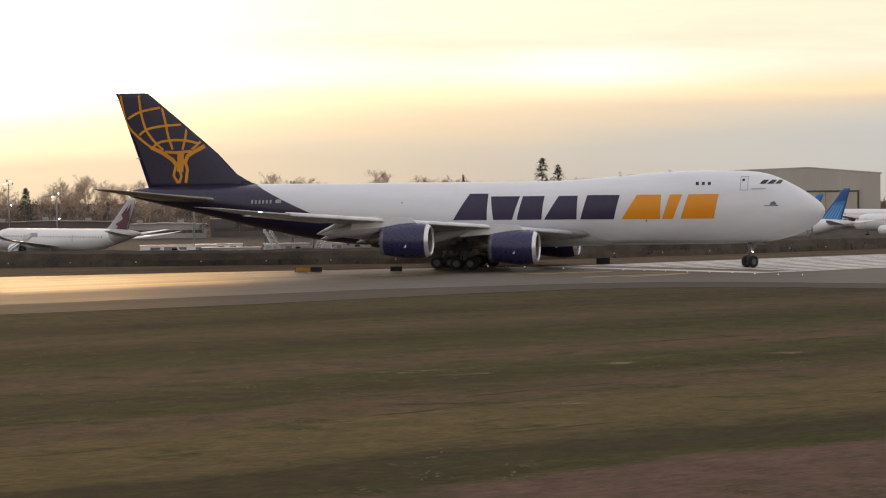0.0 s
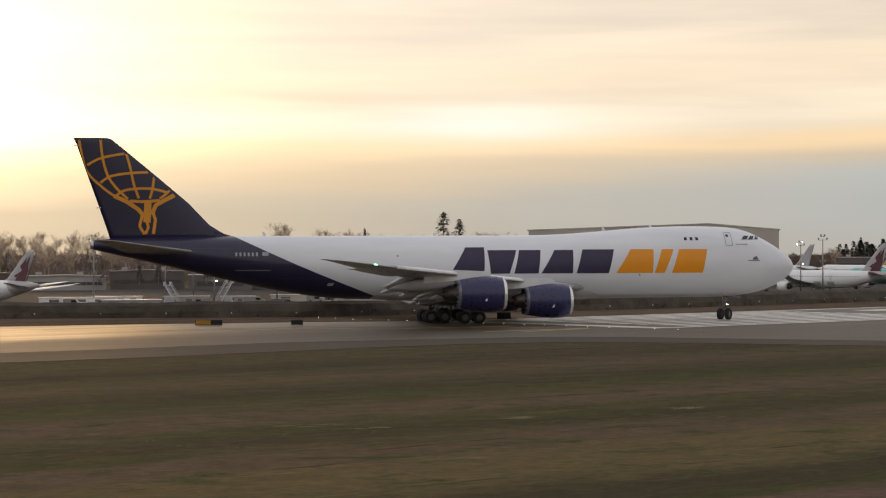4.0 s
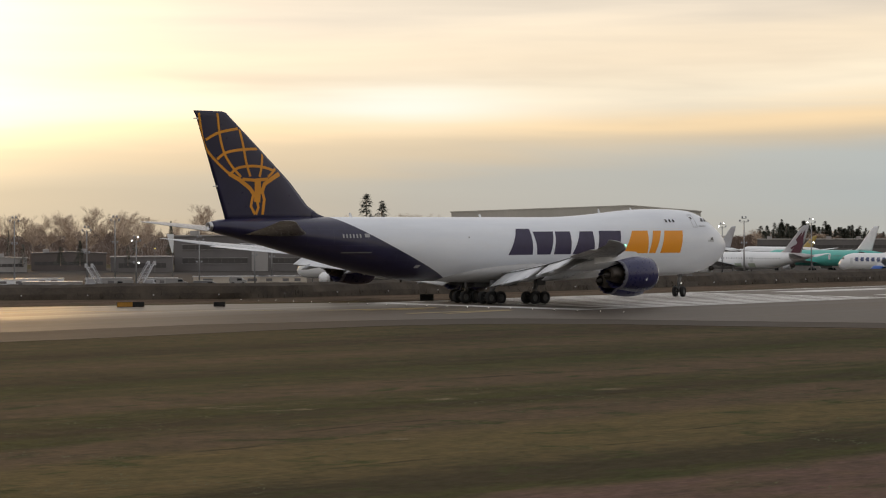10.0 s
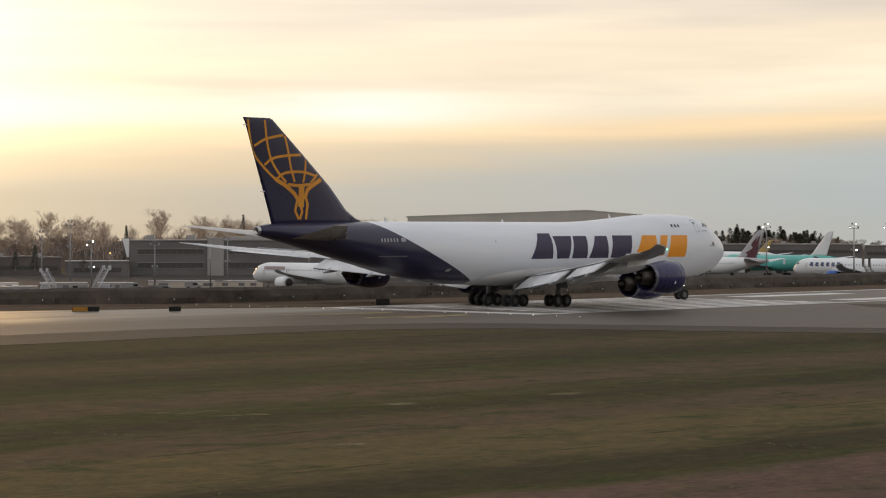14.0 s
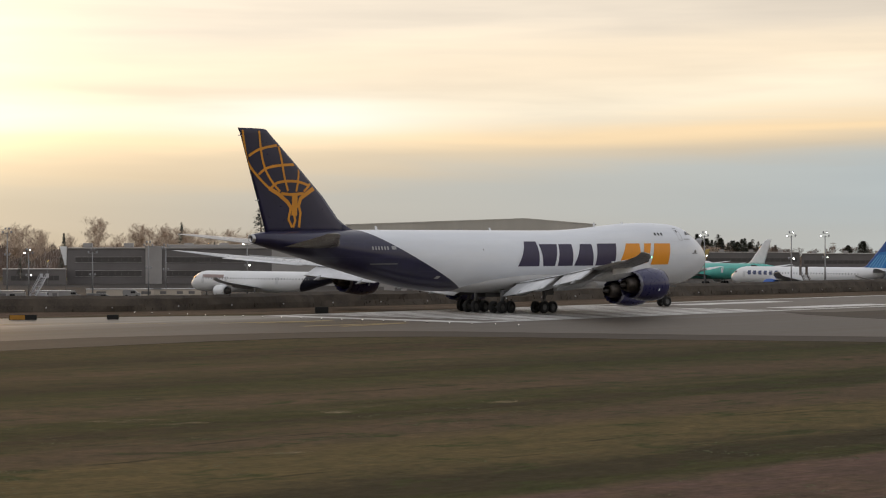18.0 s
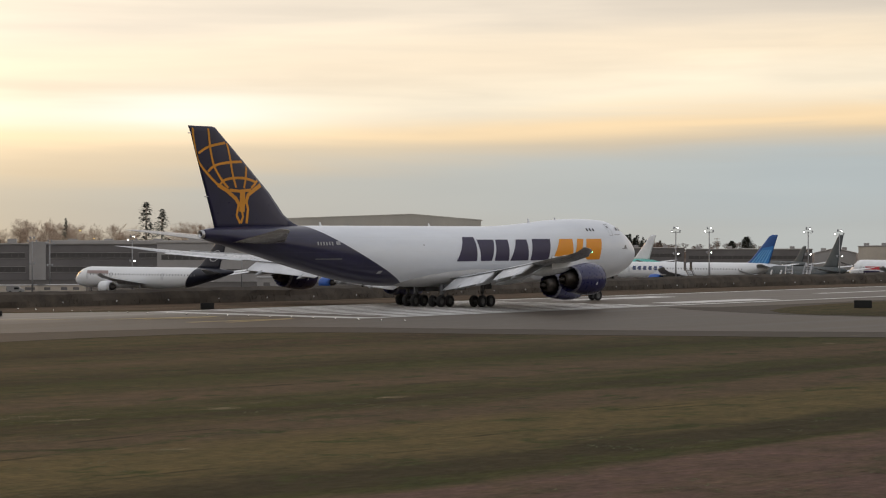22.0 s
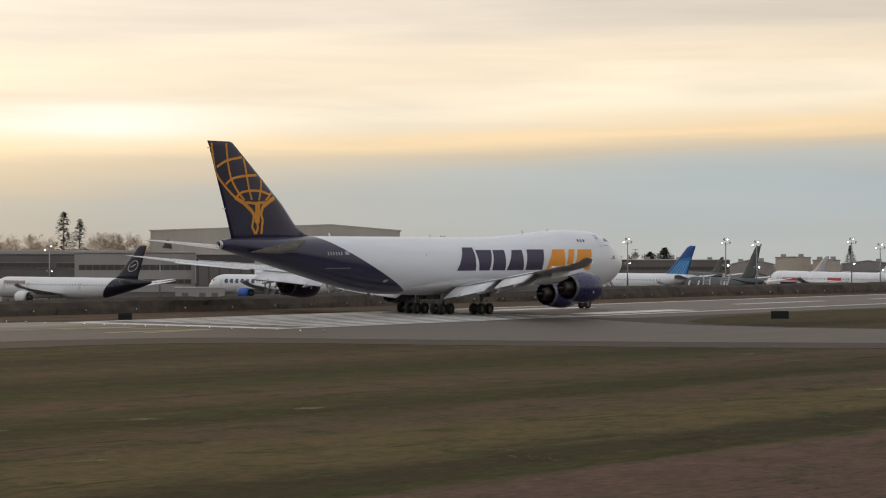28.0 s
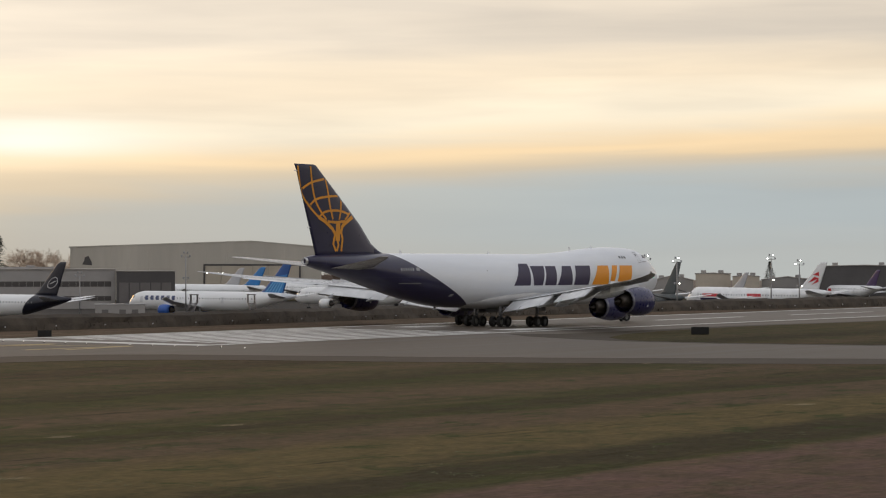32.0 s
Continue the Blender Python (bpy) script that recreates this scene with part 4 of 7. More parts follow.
def build_freighter():
    jet = thing("cargo_jet", "large four-engined white cargo jet with dark blue and gold tail, taxiing", "aircraft")
    # fuselage
    bm = bmesh.new()
    xs = [-0.65, -0.5, -0.3, 0, 0.3, 0.6, 1.2] + [1.8 + 0.7 * i for i in range(12)] + [10.5 + 1.5 * i for i in range(42)] + [73.4, 74.0, 74.3]
    rings = []
    for xa in xs:
        zb, zt, hw = spline(FUS, xa)
        rings.append(section(36 - xa, zb, zt, hw))
    add_loft(bm, rings)
    bmesh.ops.recalc_face_normals(bm, faces=bm.faces)
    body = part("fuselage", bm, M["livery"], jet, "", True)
    # belly fairing round the wing box, faired into the skin
    bm = bmesh.new()
    rings = []
    for i in range(25):
        u = i / 24
        xa = 19.0 + 29.0 * u
        k = math.sin(math.pi * u) ** 0.55 if 0 < u < 1 else 0.0
        bottom, top, hw = 2.75 - 0.62 * k, 3.1 + 2.0 * k, 0.5 + 2.55 * k
        rings.append([Vector((36 - xa, hw * math.sin(a), (bottom + top) / 2 - (top - bottom) / 2 * math.cos(a))) for a in [2 * math.pi * j / 32 for j in range(32)]])
    add_loft(bm, rings)
    bmesh.ops.recalc_face_normals(bm, faces=bm.faces)
    part("belly_fairing", bm, M["belly"], body, "white belly fairing, greyed for the shade under the hull", True)
    # tail end
    bm = bmesh.new()
    add_spin(bm, [(36 - 74.25, 0.46), (36 - 74.6, 0.40), (36 - 74.6, 0.30), (36 - 74.2, 0.28), (36 - 74.2, 0.01)], 18)
    bmesh.ops.translate(bm, verts=bm.verts, vec=(0, 0, 8.17))
    part("auxiliary_exhaust", bm, M["metal"], body, "bare metal exhaust ring", True)
    # cockpit panes, one each
    for side in (-1, 1):
        for a, b in (((3.95, 3.4), (3.4, 2.85)), ((4.75, 4.1), (4.1, 3.5)), ((5.55, 4.9), (4.9, 4.25))):
            pts = [(a[0] + 0.30, 8.62), (b[0] + 0.52, 9.02), (b[1] + 0.62, 9.02), (a[1] + 0.34, 8.62)]
            decal("cockpit_window", pts, M["glass"], body, "dark cockpit pane", 0.04, side)
        for i in range(3):
            x0 = 10.75 + i * 0.62
            decal("cabin_window", [(x0 + 0.30, 8.54), (x0 + 0.30, 8.86), (x0, 8.86), (x0, 8.54)], M["glass"], body, "small dark upper-deck window", 0.035, side, 2)
        # upper-deck door: outline in four strips
        xa, z0 = 6.95, 7.95
        for pts in ([(xa + 0.8, z0), (xa + 0.8, z0 + 1.45), (xa + 0.74, z0 + 1.45), (xa + 0.74, z0)], [(xa + 0.06, z0), (xa + 0.06, z0 + 1.45), (xa, z0 + 1.45), (xa, z0)],
                    [(xa + 0.74, z0), (xa + 0.74, z0 + 0.06), (xa + 0.06, z0 + 0.06), (xa + 0.06, z0)], [(xa + 0.74, z0 + 1.39), (xa + 0.74, z0 + 1.45), (xa + 0.06, z0 + 1.45), (xa + 0.06, z0 + 1.39)]):
            decal("door_seam", pts, M["bar_grey"], body, "", 0.035, side, 2)
        decal("door_window", [(xa + 0.62, z0 + 0.95), (xa + 0.62, z0 + 1.2), (xa + 0.36, z0 + 1.2), (xa + 0.36, z0 + 0.95)], M["glass"], body, "", 0.035, side, 2)
        # nose emblem and small placards
        decal("nose_emblem", [(4.75, 6.45), (4.65, 6.72), (4.25, 6.85), (4.05, 6.47)], M["strut"], body, "small grey emblem on the nose", 0.035, side, 2)
        decal("nose_emblem_base", [(5.3, 6.34), (5.3, 6.42), (3.9, 6.42), (3.9, 6.34)], M["strut"], body, "", 0.035, side, 2)
        decal("placard", [(6.6, 8.05), (6.6, 8.15), (5.2, 8.15), (5.2, 8.05)], M["bar_grey"], body, "", 0.035, side, 2)
        # word marks stand as plain slanted blocks
        for x0, x1, top_x0, top_x1, zt, mat in MARKS:
            zb = 5.1
            decal("livery_block", [(x0, zb), (top_x0, zt), (top_x1, zt), (x1, zb)], mat, body, "", 0.035, side, 6)
        # registration as a plain bar
        for i in range(6):
            x0 = 60.0 - i * 0.42
            decal("registration_bar", [(x0, 7.0), (x0, 7.38), (x0 - 0.2, 7.38), (x0 - 0.2, 7.0)], M["bar_grey"], body, "", 0.035, side, 2)
        decal("flag_patch", [(57.25, 7.04), (57.25, 7.42), (56.6, 7.42), (56.6, 7.04)], M["bar_grey"], body, "small pale flag patch", 0.035, side, 2)
        decal("small_text_bar", [(60.0, 5.48), (60.0, 5.6), (56.4, 5.6), (56.4, 5.48)], M["strut"], body, "", 0.035, side, 3)
        decal("tail_code_bar", [(50.6, 3.9), (50.4, 4.2), (49.8, 4.2), (50.0, 3.9)], M["bar_grey"], body, "", 0.035, side, 2)
        decal("side_port", [(17.4, 4.85), (17.4, 5.0), (17.25, 5.0), (17.25, 4.85)], M["bar_dark"], body, "", 0.035, side, 2)
        decal("side_port", [(43.3, 6.9), (43.3, 7.05), (43.15, 7.05), (43.15, 6.9)], M["strut"], body, "", 0.035, side, 2)
    for xa, h in ((20.2, 0.45), (15.0, 0.2), (56.5, 0.4), (38.5, 0.3)):
        zt = spline(FUS, xa)[1]
        bm = bmesh.new()
        add_poly(bm, [(36 - xa, -0.03, zt - 0.08), (36 - xa - 0.4, -0.03, zt - 0.08), (36 - xa - 0.45, -0.03, zt + h), (36 - xa - 0.25, -0.03, zt + h)], (0, 0.06, 0))
        bmesh.ops.recalc_face_normals(bm, faces=bm.faces)
        part("antenna", bm, M["white"], body)
    # fin
    bm = bmesh.new()
    fin = FIN
    rings = []
    for z, le, te, th in fin:
        rings.append([Vector((p.x, p.z, z)) for p in airfoil(36 - le, 36 - te, th, 0, 0, 0)])
    add_loft(bm, rings)
    bmesh.ops.recalc_face_normals(bm, faces=bm.faces)
    fin_ob = part("fin", bm, M["navy"], jet, "dark blue fin with a gold lattice globe", True)
    bm = bmesh.new()
    add_loft(bm, [[Vector((36 - x, w, z)) for x, w, z in ((58.6, 0.03, 9.0), (62.0, 0.26, 8.97), (62.0, -0.26, 8.97), (58.6, -0.03, 9.0))], [Vector((36 - x, w, z)) for x, w, z in ((60.2, 0.02, 9.10), (61.9, 0.16, 9.6), (61.9, -0.16, 9.6), (60.2, -0.02, 9.10))]])
    bmesh.ops.recalc_face_normals(bm, faces=bm.faces)
    part("fin_fillet", bm, M["navy"], fin_ob)
    fin_art(fin_ob)
    for z in (12.0, 18.4):
        te = 72.75 + (z - 9.3) * (76.25 - 72.75) / 9.8
        bm = bmesh.new()
        add_box(bm, (36 - te - 0.02, 0, z), (0.5, 0.1, 0.09), None, 0.02)
        part("static_vane", bm, M["bar_white"], fin_ob)
    # tailplanes and wings
    for s in (-1, 1):
        bm = bmesh.new()
        lofted_surface(bm, [(s * y, 36 - le, 36 - te, th, zl, zt) for y, le, te, th, zl, zt in
                            ((0.9, 62.9, 71.0, 0.95, 7.35, 7.35), (2.2, 64.3, 71.4, 0.8, 7.5, 7.5), (6.5, 68.6, 72.9, 0.5, 8.05, 8.05), (10.2, 72.1, 74.3, 0.28, 8.52, 8.52), (10.9, 73.0, 74.7, 0.18, 8.62, 8.62), (11.1, 73.7, 74.8, 0.06, 8.65, 8.65))])
        bmesh.ops.recalc_face_normals(bm, faces=bm.faces)
        part("tailplane", bm, M["tailplane"], jet, "grey-topped tailplane", True)
        bm = bmesh.new()
        lofted_surface(bm, [(s * y, 36 - le, 36 - te, th, zl, zt) for y, le, te, th, zl, zt in WING])
        bmesh.ops.recalc_face_normals(bm, faces=bm.faces)
        wing = part("wing", bm, M["wing_grey"], jet, "grey swept wing with raked tip", True)
        # leading-edge strip
        bm = bmesh.new()
        rows = []
        for y in (4.5, 9, 14, 19, 24, 29):
            le, te, th, zl, zt = wing_at(y)
            rows.append([Vector((36 - le + dx, s * y, zl + dz)) for dx, dz in ((0.16, -0.05), (0.05, 0.13), (-0.45, 0.27), (-0.45, 0.20), (0.0, 0.05), (0.08, -0.18))])
        add_loft(bm, rows)
        bmesh.ops.recalc_face_normals(bm, faces=bm.faces)
        part("slat", bm, M["flap"], wing, "pale leading-edge slat", True)
        # flaps let down behind the trailing edge, in two spans, with aileron beyond
        for y0, y1, drop, chord in ((3.6, 11.0, 0.95, 2.7), (13.1, 20.2, 0.95, 2.3), (21.6, 29.0, 0.10, 1.1)):
            bm = bmesh.new()
            secs = []
            for y in (y0, (y0 + y1) / 2, y1):
                le, te, th, zl, zt = wing_at(y)
                c = chord * (1.0 if y == y0 else 0.94 if y != y1 else 0.88)
                secs.append((s * y, 36 - te + 0.9, 36 - te - c * 0.88, 0.46 if drop > 0.2 else 0.22, zt + (0.14 if drop > 0.2 else -0.02), zt - drop * c * 0.55))
            lofted_surface(bm, secs)
            bmesh.ops.recalc_face_normals(bm, faces=bm.faces)
            part("aileron" if drop < 0.2 else "flap", bm, M["flap"], wing, "white flap let down", True)
        # flap-track fairings
        for y in (6.4, 10.2, 14.6, 18.8):
            le, te, th, zl, zt = wing_at(y)
            bm = bmesh.new()
            add_spin(bm, [(3.0, 0.02), (2.2, 0.2), (0.6, 0.36), (-1.2, 0.34), (-2.6, 0.18), (-3.3, 0.02)], 14)
            bmesh.ops.rotate(bm, verts=bm.verts, matrix=Matrix.Rotation(radians(-12), 3, "Y"))
            bmesh.ops.scale(bm, verts=bm.verts, vec=(1, 0.75, 1.2))
            bmesh.ops.translate(bm, verts=bm.verts, vec=(36 - te + 0.6, s * y, zt - 0.62))
            part("flap_fairing", bm, M["wing_grey"], wing, "", True)
        # long fairings behind the pylons
        for y in (11.95, 21.0):
            le, te, th, zl, zt = wing_at(y)
            bm = bmesh.new()
            add_spin(bm, [(4.2, 0.02), (3.0, 0.26), (0.8, 0.46), (-1.6, 0.42), (-3.2, 0.2), (-4.0, 0.02)], 14)
            bmesh.ops.rotate(bm, verts=bm.verts, matrix=Matrix.Rotation(radians(-9 if y < 15 else -5), 3, "Y"))
            bmesh.ops.scale(bm, verts=bm.verts, vec=(1, 0.7, 1.25))
            bmesh.ops.translate(bm, verts=bm.verts, vec=(36 - te + 3.4, s * y, zt - 0.75))
            part("pylon_fairing", bm, M["wing_grey"], wing, "", True)
        bm = bmesh.new()
        add_tube(bm, (36 - 49.8, s * 31.0, 6.30), (36 - 50.1, s * 31.2, 6.36), 0.05, 0.07, 8)
        part("navigation_lamp", bm, M["lamp_green"] if s < 0 else M["lamp_yellow"], wing, "lit navigation lamp")
        engine(wing, 27.1, s * 11.9, 2.45, 1.72, 4.9, s)
        engine(wing, 35.9, s * 21.2, 3.35, 1.72, 4.9, s)
    # landing gear
    big, small = wheel_mesh(0.66, 0.52), wheel_mesh(0.62, 0.46)
    nose = landing_gear(jet, "nose_gear", 7.05, 0, (0,), 0.46, 0.62, 2.5, small, True)
    bm = bmesh.new()
    add_tube(bm, (0.16, -0.2, 1.62), (0.26, -0.2, 1.62), 0.04, 0.05, 12)
    add_tube(bm, (0.16, 0.2, 1.62), (0.26, 0.2, 1.62), 0.04, 0.05, 12)
    part("taxi_lamp", bm, M["lamp"], nose, "lit taxi lamps")
    for s in (-1, 1):
        bm = bmesh.new()
        add_box(bm, (36 - 6.0, s * 0.62, 2.46), (1.1, 0.05, 0.24), None, 0.02)
        part("gear_door", bm, M["strut"], jet)
        landing_gear(jet, "wing_gear", 35.98, s * 5.5, (0.75, -0.75), 0.58, 0.66, 3.0, big)
        landing_gear(jet, "body_gear", 38.9, s * 1.92, (0.75, -0.75), 0.58, 0.66, 2.2, big)
        bm = bmesh.new()
        add_box(bm, (36 - 36.0, s * 6.3, 2.5), (1.3, 0.07, 1.0), Matrix.Rotation(radians(s * 8), 3, "X"), 0.02)
        part("gear_door", bm, M["gear_door"], jet)
        # added dark panels that fill in the shaded gap above the wheels
        for y, z, tilt in ((0.55, 2.05, 0), (3.30, 2.20, 14)):
            bm = bmesh.new()
            add_box(bm, (36 - 38.3, s * y, z), (3.6, 0.07, 0.62), Matrix.Rotation(radians(s * tilt), 3, "X"), 0.02)
            part("gear_door", bm, M["gear_door"], jet)
    for xa, y, z in ((50.0, 0, 2.62),):
        bm = bmesh.new()
        add_tube(bm, (36 - xa, y, z), (36 - xa, y, z - 0.2), 0.16, 0.1, 10)
        part("beacon", bm, M["dark_metal"], body)
    return jet


MARKS = []


def lay_marks():
    """The eight letters' room along the side, each a slanted block: rear and front at the foot, rear and front at the head, height of the head."""
    d, g = M["bar_dark"], M["gold"]
    for foot, head, top, mat in (((37.7, 34.1), (36.0, 34.0), 7.85, d), ((33.4, 31.4), (33.7, 30.6), 7.55, d), ((30.9, 28.3), (30.3, 28.0), 7.55, d), ((28.0, 24.6), (26.5, 24.5), 7.55, d), ((24.2, 20.7), (23.5, 20.1), 7.6, d),
                                 ((19.9, 15.9), (18.3, 15.8), 7.6, g), ((15.7, 14.6), (14.9, 13.6), 7.6, g), ((13.8, 10.4), (13.0, 9.9), 7.6, g)):
        MARKS.append((foot[0], foot[1], head[0], head[1], top, mat))


def ribbon(bm, pts, width, y, thick):
    """A painted band in the x-z plane along pts."""
    a, b = [], []
    for i, p in enumerate(pts):
        q, o = Vector(pts[min(i + 1, len(pts) - 1)]), Vector(pts[max(i - 1, 0)])
        d = (q - o).normalized()
        s = Vector((-d.y, d.x)) * width / 2
        a.append(Vector((p[0] - s.x, p[1] - s.y)))
        b.append(Vector((p[0] + s.x, p[1] + s.y)))
    for i in range(len(pts) - 1):
        quad = [a[i], a[i + 1], b[i + 1], b[i]]
        vs = []
        for v in quad:
            # stay inside the fin's outline
            z = max(9.2, min(18.95, v.y))
            k = (z - 9.3) / 9.8
            lo, hi = 36 - (72.75 + 3.5 * k) + 0.12, 36 - (61.05 + 11.3 * k) - 0.3
            x = max(lo, min(hi, v.x))
            vs.append(bm.verts.new((x, y(x, z), z)))
        bm.faces.new(vs)


def fin_art(fin_ob):
    """Gold lattice globe on a plain stem, painted on both faces of the fin."""
    def half(x, z, s):
        # the fin's own skin at that place
        for lo, hi in zip(FIN, FIN[1:]):
            if lo[0] <= z <= hi[0]:
                f = (z - lo[0]) / (hi[0] - lo[0])
                le, te, th = [lo[i] + (hi[i] - lo[i]) * f for i in (1, 2, 3)]
                u = max(0.0, min(1.0, (36 - x - le) / (te - le)))
                return th * 1.612 * math.sqrt(u) * (1 - u) ** 0.9 * (0.62 if s > 0 else 0.5)
        return 0.1
    for s in (-1, 1):
        def face(x, z):
            return s * (half(x, z, s) + 0.025)
        bm = bmesh.new()

        def X(st):
            return 36 - st
        lines = [
            [(75.7, 18.95), (75.33, 16.92), (74.83, 15.54), (73.57, 14.28), (72.17, 13.22), (70.89, 12.6)],
            [(73.55, 18.95), (73.3, 16.96), (72.8, 15.26), (71.91, 13.98), (70.76, 12.91)],
            [(70.9, 17.5), (70.49, 15.95), (70.18, 14.44), (69.67, 12.97)],
            [(68.09, 15.2), (68.28, 13.92), (68.55, 12.94)],
            [(66.44, 13.84), (66.97, 13.35), (67.5, 12.95)],
            [(74.88, 16.39), (73.43, 17.11), (71.12, 17.55)],
            [(73.57, 14.56), (72.55, 15.22), (70.62, 15.55), (68.67, 15.66)],
            [(71.91, 13.29), (71.14, 13.77), (69.72, 13.97), (68.15, 13.92), (66.71, 13.57)],
        ]
        for ln in lines:
            pts = []
            for i in range(len(ln) - 1):
                for k in range(4):
                    u = k / 4
                    p0, p1, p2, p3 = ln[max(0, i - 1)], ln[i], ln[i + 1], ln[min(len(ln) - 1, i + 2)]
                    pts.append(tuple(0.5 * (2 * p1[c] + (p2[c] - p0[c]) * u + (2 * p0[c] - 5 * p1[c] + 4 * p2[c] - p3[c]) * u * u + (3 * p1[c] - p0[c] - 3 * p2[c] + p3[c]) * u ** 3) for c in (0, 1)))
            pts.append(ln[-1])
            ribbon(bm, [(X(a), b) for a, b in pts], 0.26, face, 0)
        bmesh.ops.recalc_face_normals(bm, faces=bm.faces)
        part("globe_lattice", bm, M["lattice"], fin_ob, "gold lattice globe")
        bm = bmesh.new()
        for pts, w in (([(72.2, 13.22), (70.89, 12.62), (69.73, 11.84), (69.1, 11.1)], 0.42), ([(65.99, 13.29), (67.11, 12.74), (67.95, 12.25), (68.35, 11.3)], 0.42), ([(70.6, 12.7), (69.2, 12.62), (67.5, 12.75)], 0.3),
                       ([(68.75, 12.6), (68.78, 11.6), (68.85, 10.5)], 0.75), ([(69.34, 11.19), (69.6, 10.11), (69.09, 9.3)], 0.3), ([(68.25, 11.6), (67.98, 10.77), (68.2, 9.3)], 0.32), ([(68.9, 10.8), (68.7, 10.0), (69.0, 9.3)], 0.3)):
            ribbon(bm, [(X(a), b) for a, b in pts], w, face, 0)
        bmesh.ops.recalc_face_normals(bm, faces=bm.faces)
        part("globe_stem", bm, M["lattice"], fin_ob, "plain gold forked stem under the globe")


# near-black holds both soot and the shade under the belly
M["gear_door"] = material("sooty_shaded_gear_door", (0.06, 0.06, 0.06), 0.6, 0, 0.2, 1.0)
# white taken down to grey: the shade under the hull is in the colour
M["belly"] = material("shaded_belly_white_paint", (0.46, 0.455, 0.455), 0.45, 0, 0.06, 0.25)
M["tailplane"] = material("tailplane_grey_paint", (0.30, 0.285, 0.26), 0.24, 0, 0.15, 0.6)
lay_marks()
JET = build_freighter()

# ---- beyond the scrub: ramp, parked airliners, buildings, woods ----


def spot(az, dist, z=RAMP_Z):
    return Vector((dist * math.sin(radians(az)), dist * math.cos(radians(az)), z))


sheet("ramp", [tuple(spot(a, d)[:2]) for a, d in ((-26, 560), (-10, 500), (8, 560), (27, 720), (27, 1120), (8, 1040), (-10, 980), (-26, 900))], RAMP_Z + 0.02, M["apron"], "pale concrete parking ramp below the runway's bank", "ramp", 0.15)

PAINT = {}


def paint(name, color, rough=0.4):
    if name not in PAINT:
        PAINT[name] = material(name, color, rough, 0, 0.06, 0.3)
    return PAINT[name]


def tailed_material(name, body, tail, cut, lean, belly=None):
    """Fuselage paint with a tail colour behind a slanted cut."""
    m = bpy.data.materials.new(name)
    m.use_nodes = True
    nt = m.node_tree
    b = nt.nodes["Principled BSDF"]
    co = nt.nodes.new("ShaderNodeTexCoord").outputs["Object"]
    sep = nt.nodes.new("ShaderNodeSeparateXYZ")
    link(nt, co, sep.inputs[0])
    e = mathn(nt, "SUBTRACT", mathn(nt, "ADD", mathn(nt, "MULTIPLY", sep.outputs[2], lean), cut), sep.outputs[0])
    big = noise_tex(nt, mapping(nt, co, (0.15, 1, 0.6)), 1.0, 4)
    c = mixc(nt, ramp(nt, big, [(0.3, (0, 0, 0)), (0.7, (0.25, 0.25, 0.25))]), body, tuple(v * 0.8 for v in body))
    if belly:
        c = mixc(nt, mathn(nt, "MULTIPLY", mathn(nt, "SUBTRACT", 3.6, sep.outputs[2]), 6.0, True), c, belly)
    c = mixc(nt, mathn(nt, "MULTIPLY", e, 4.0, True), c, tail)
    link(nt, c, b.inputs["Base Color"])
    b.inputs["Roughness"].default_value = 0.35
    return m


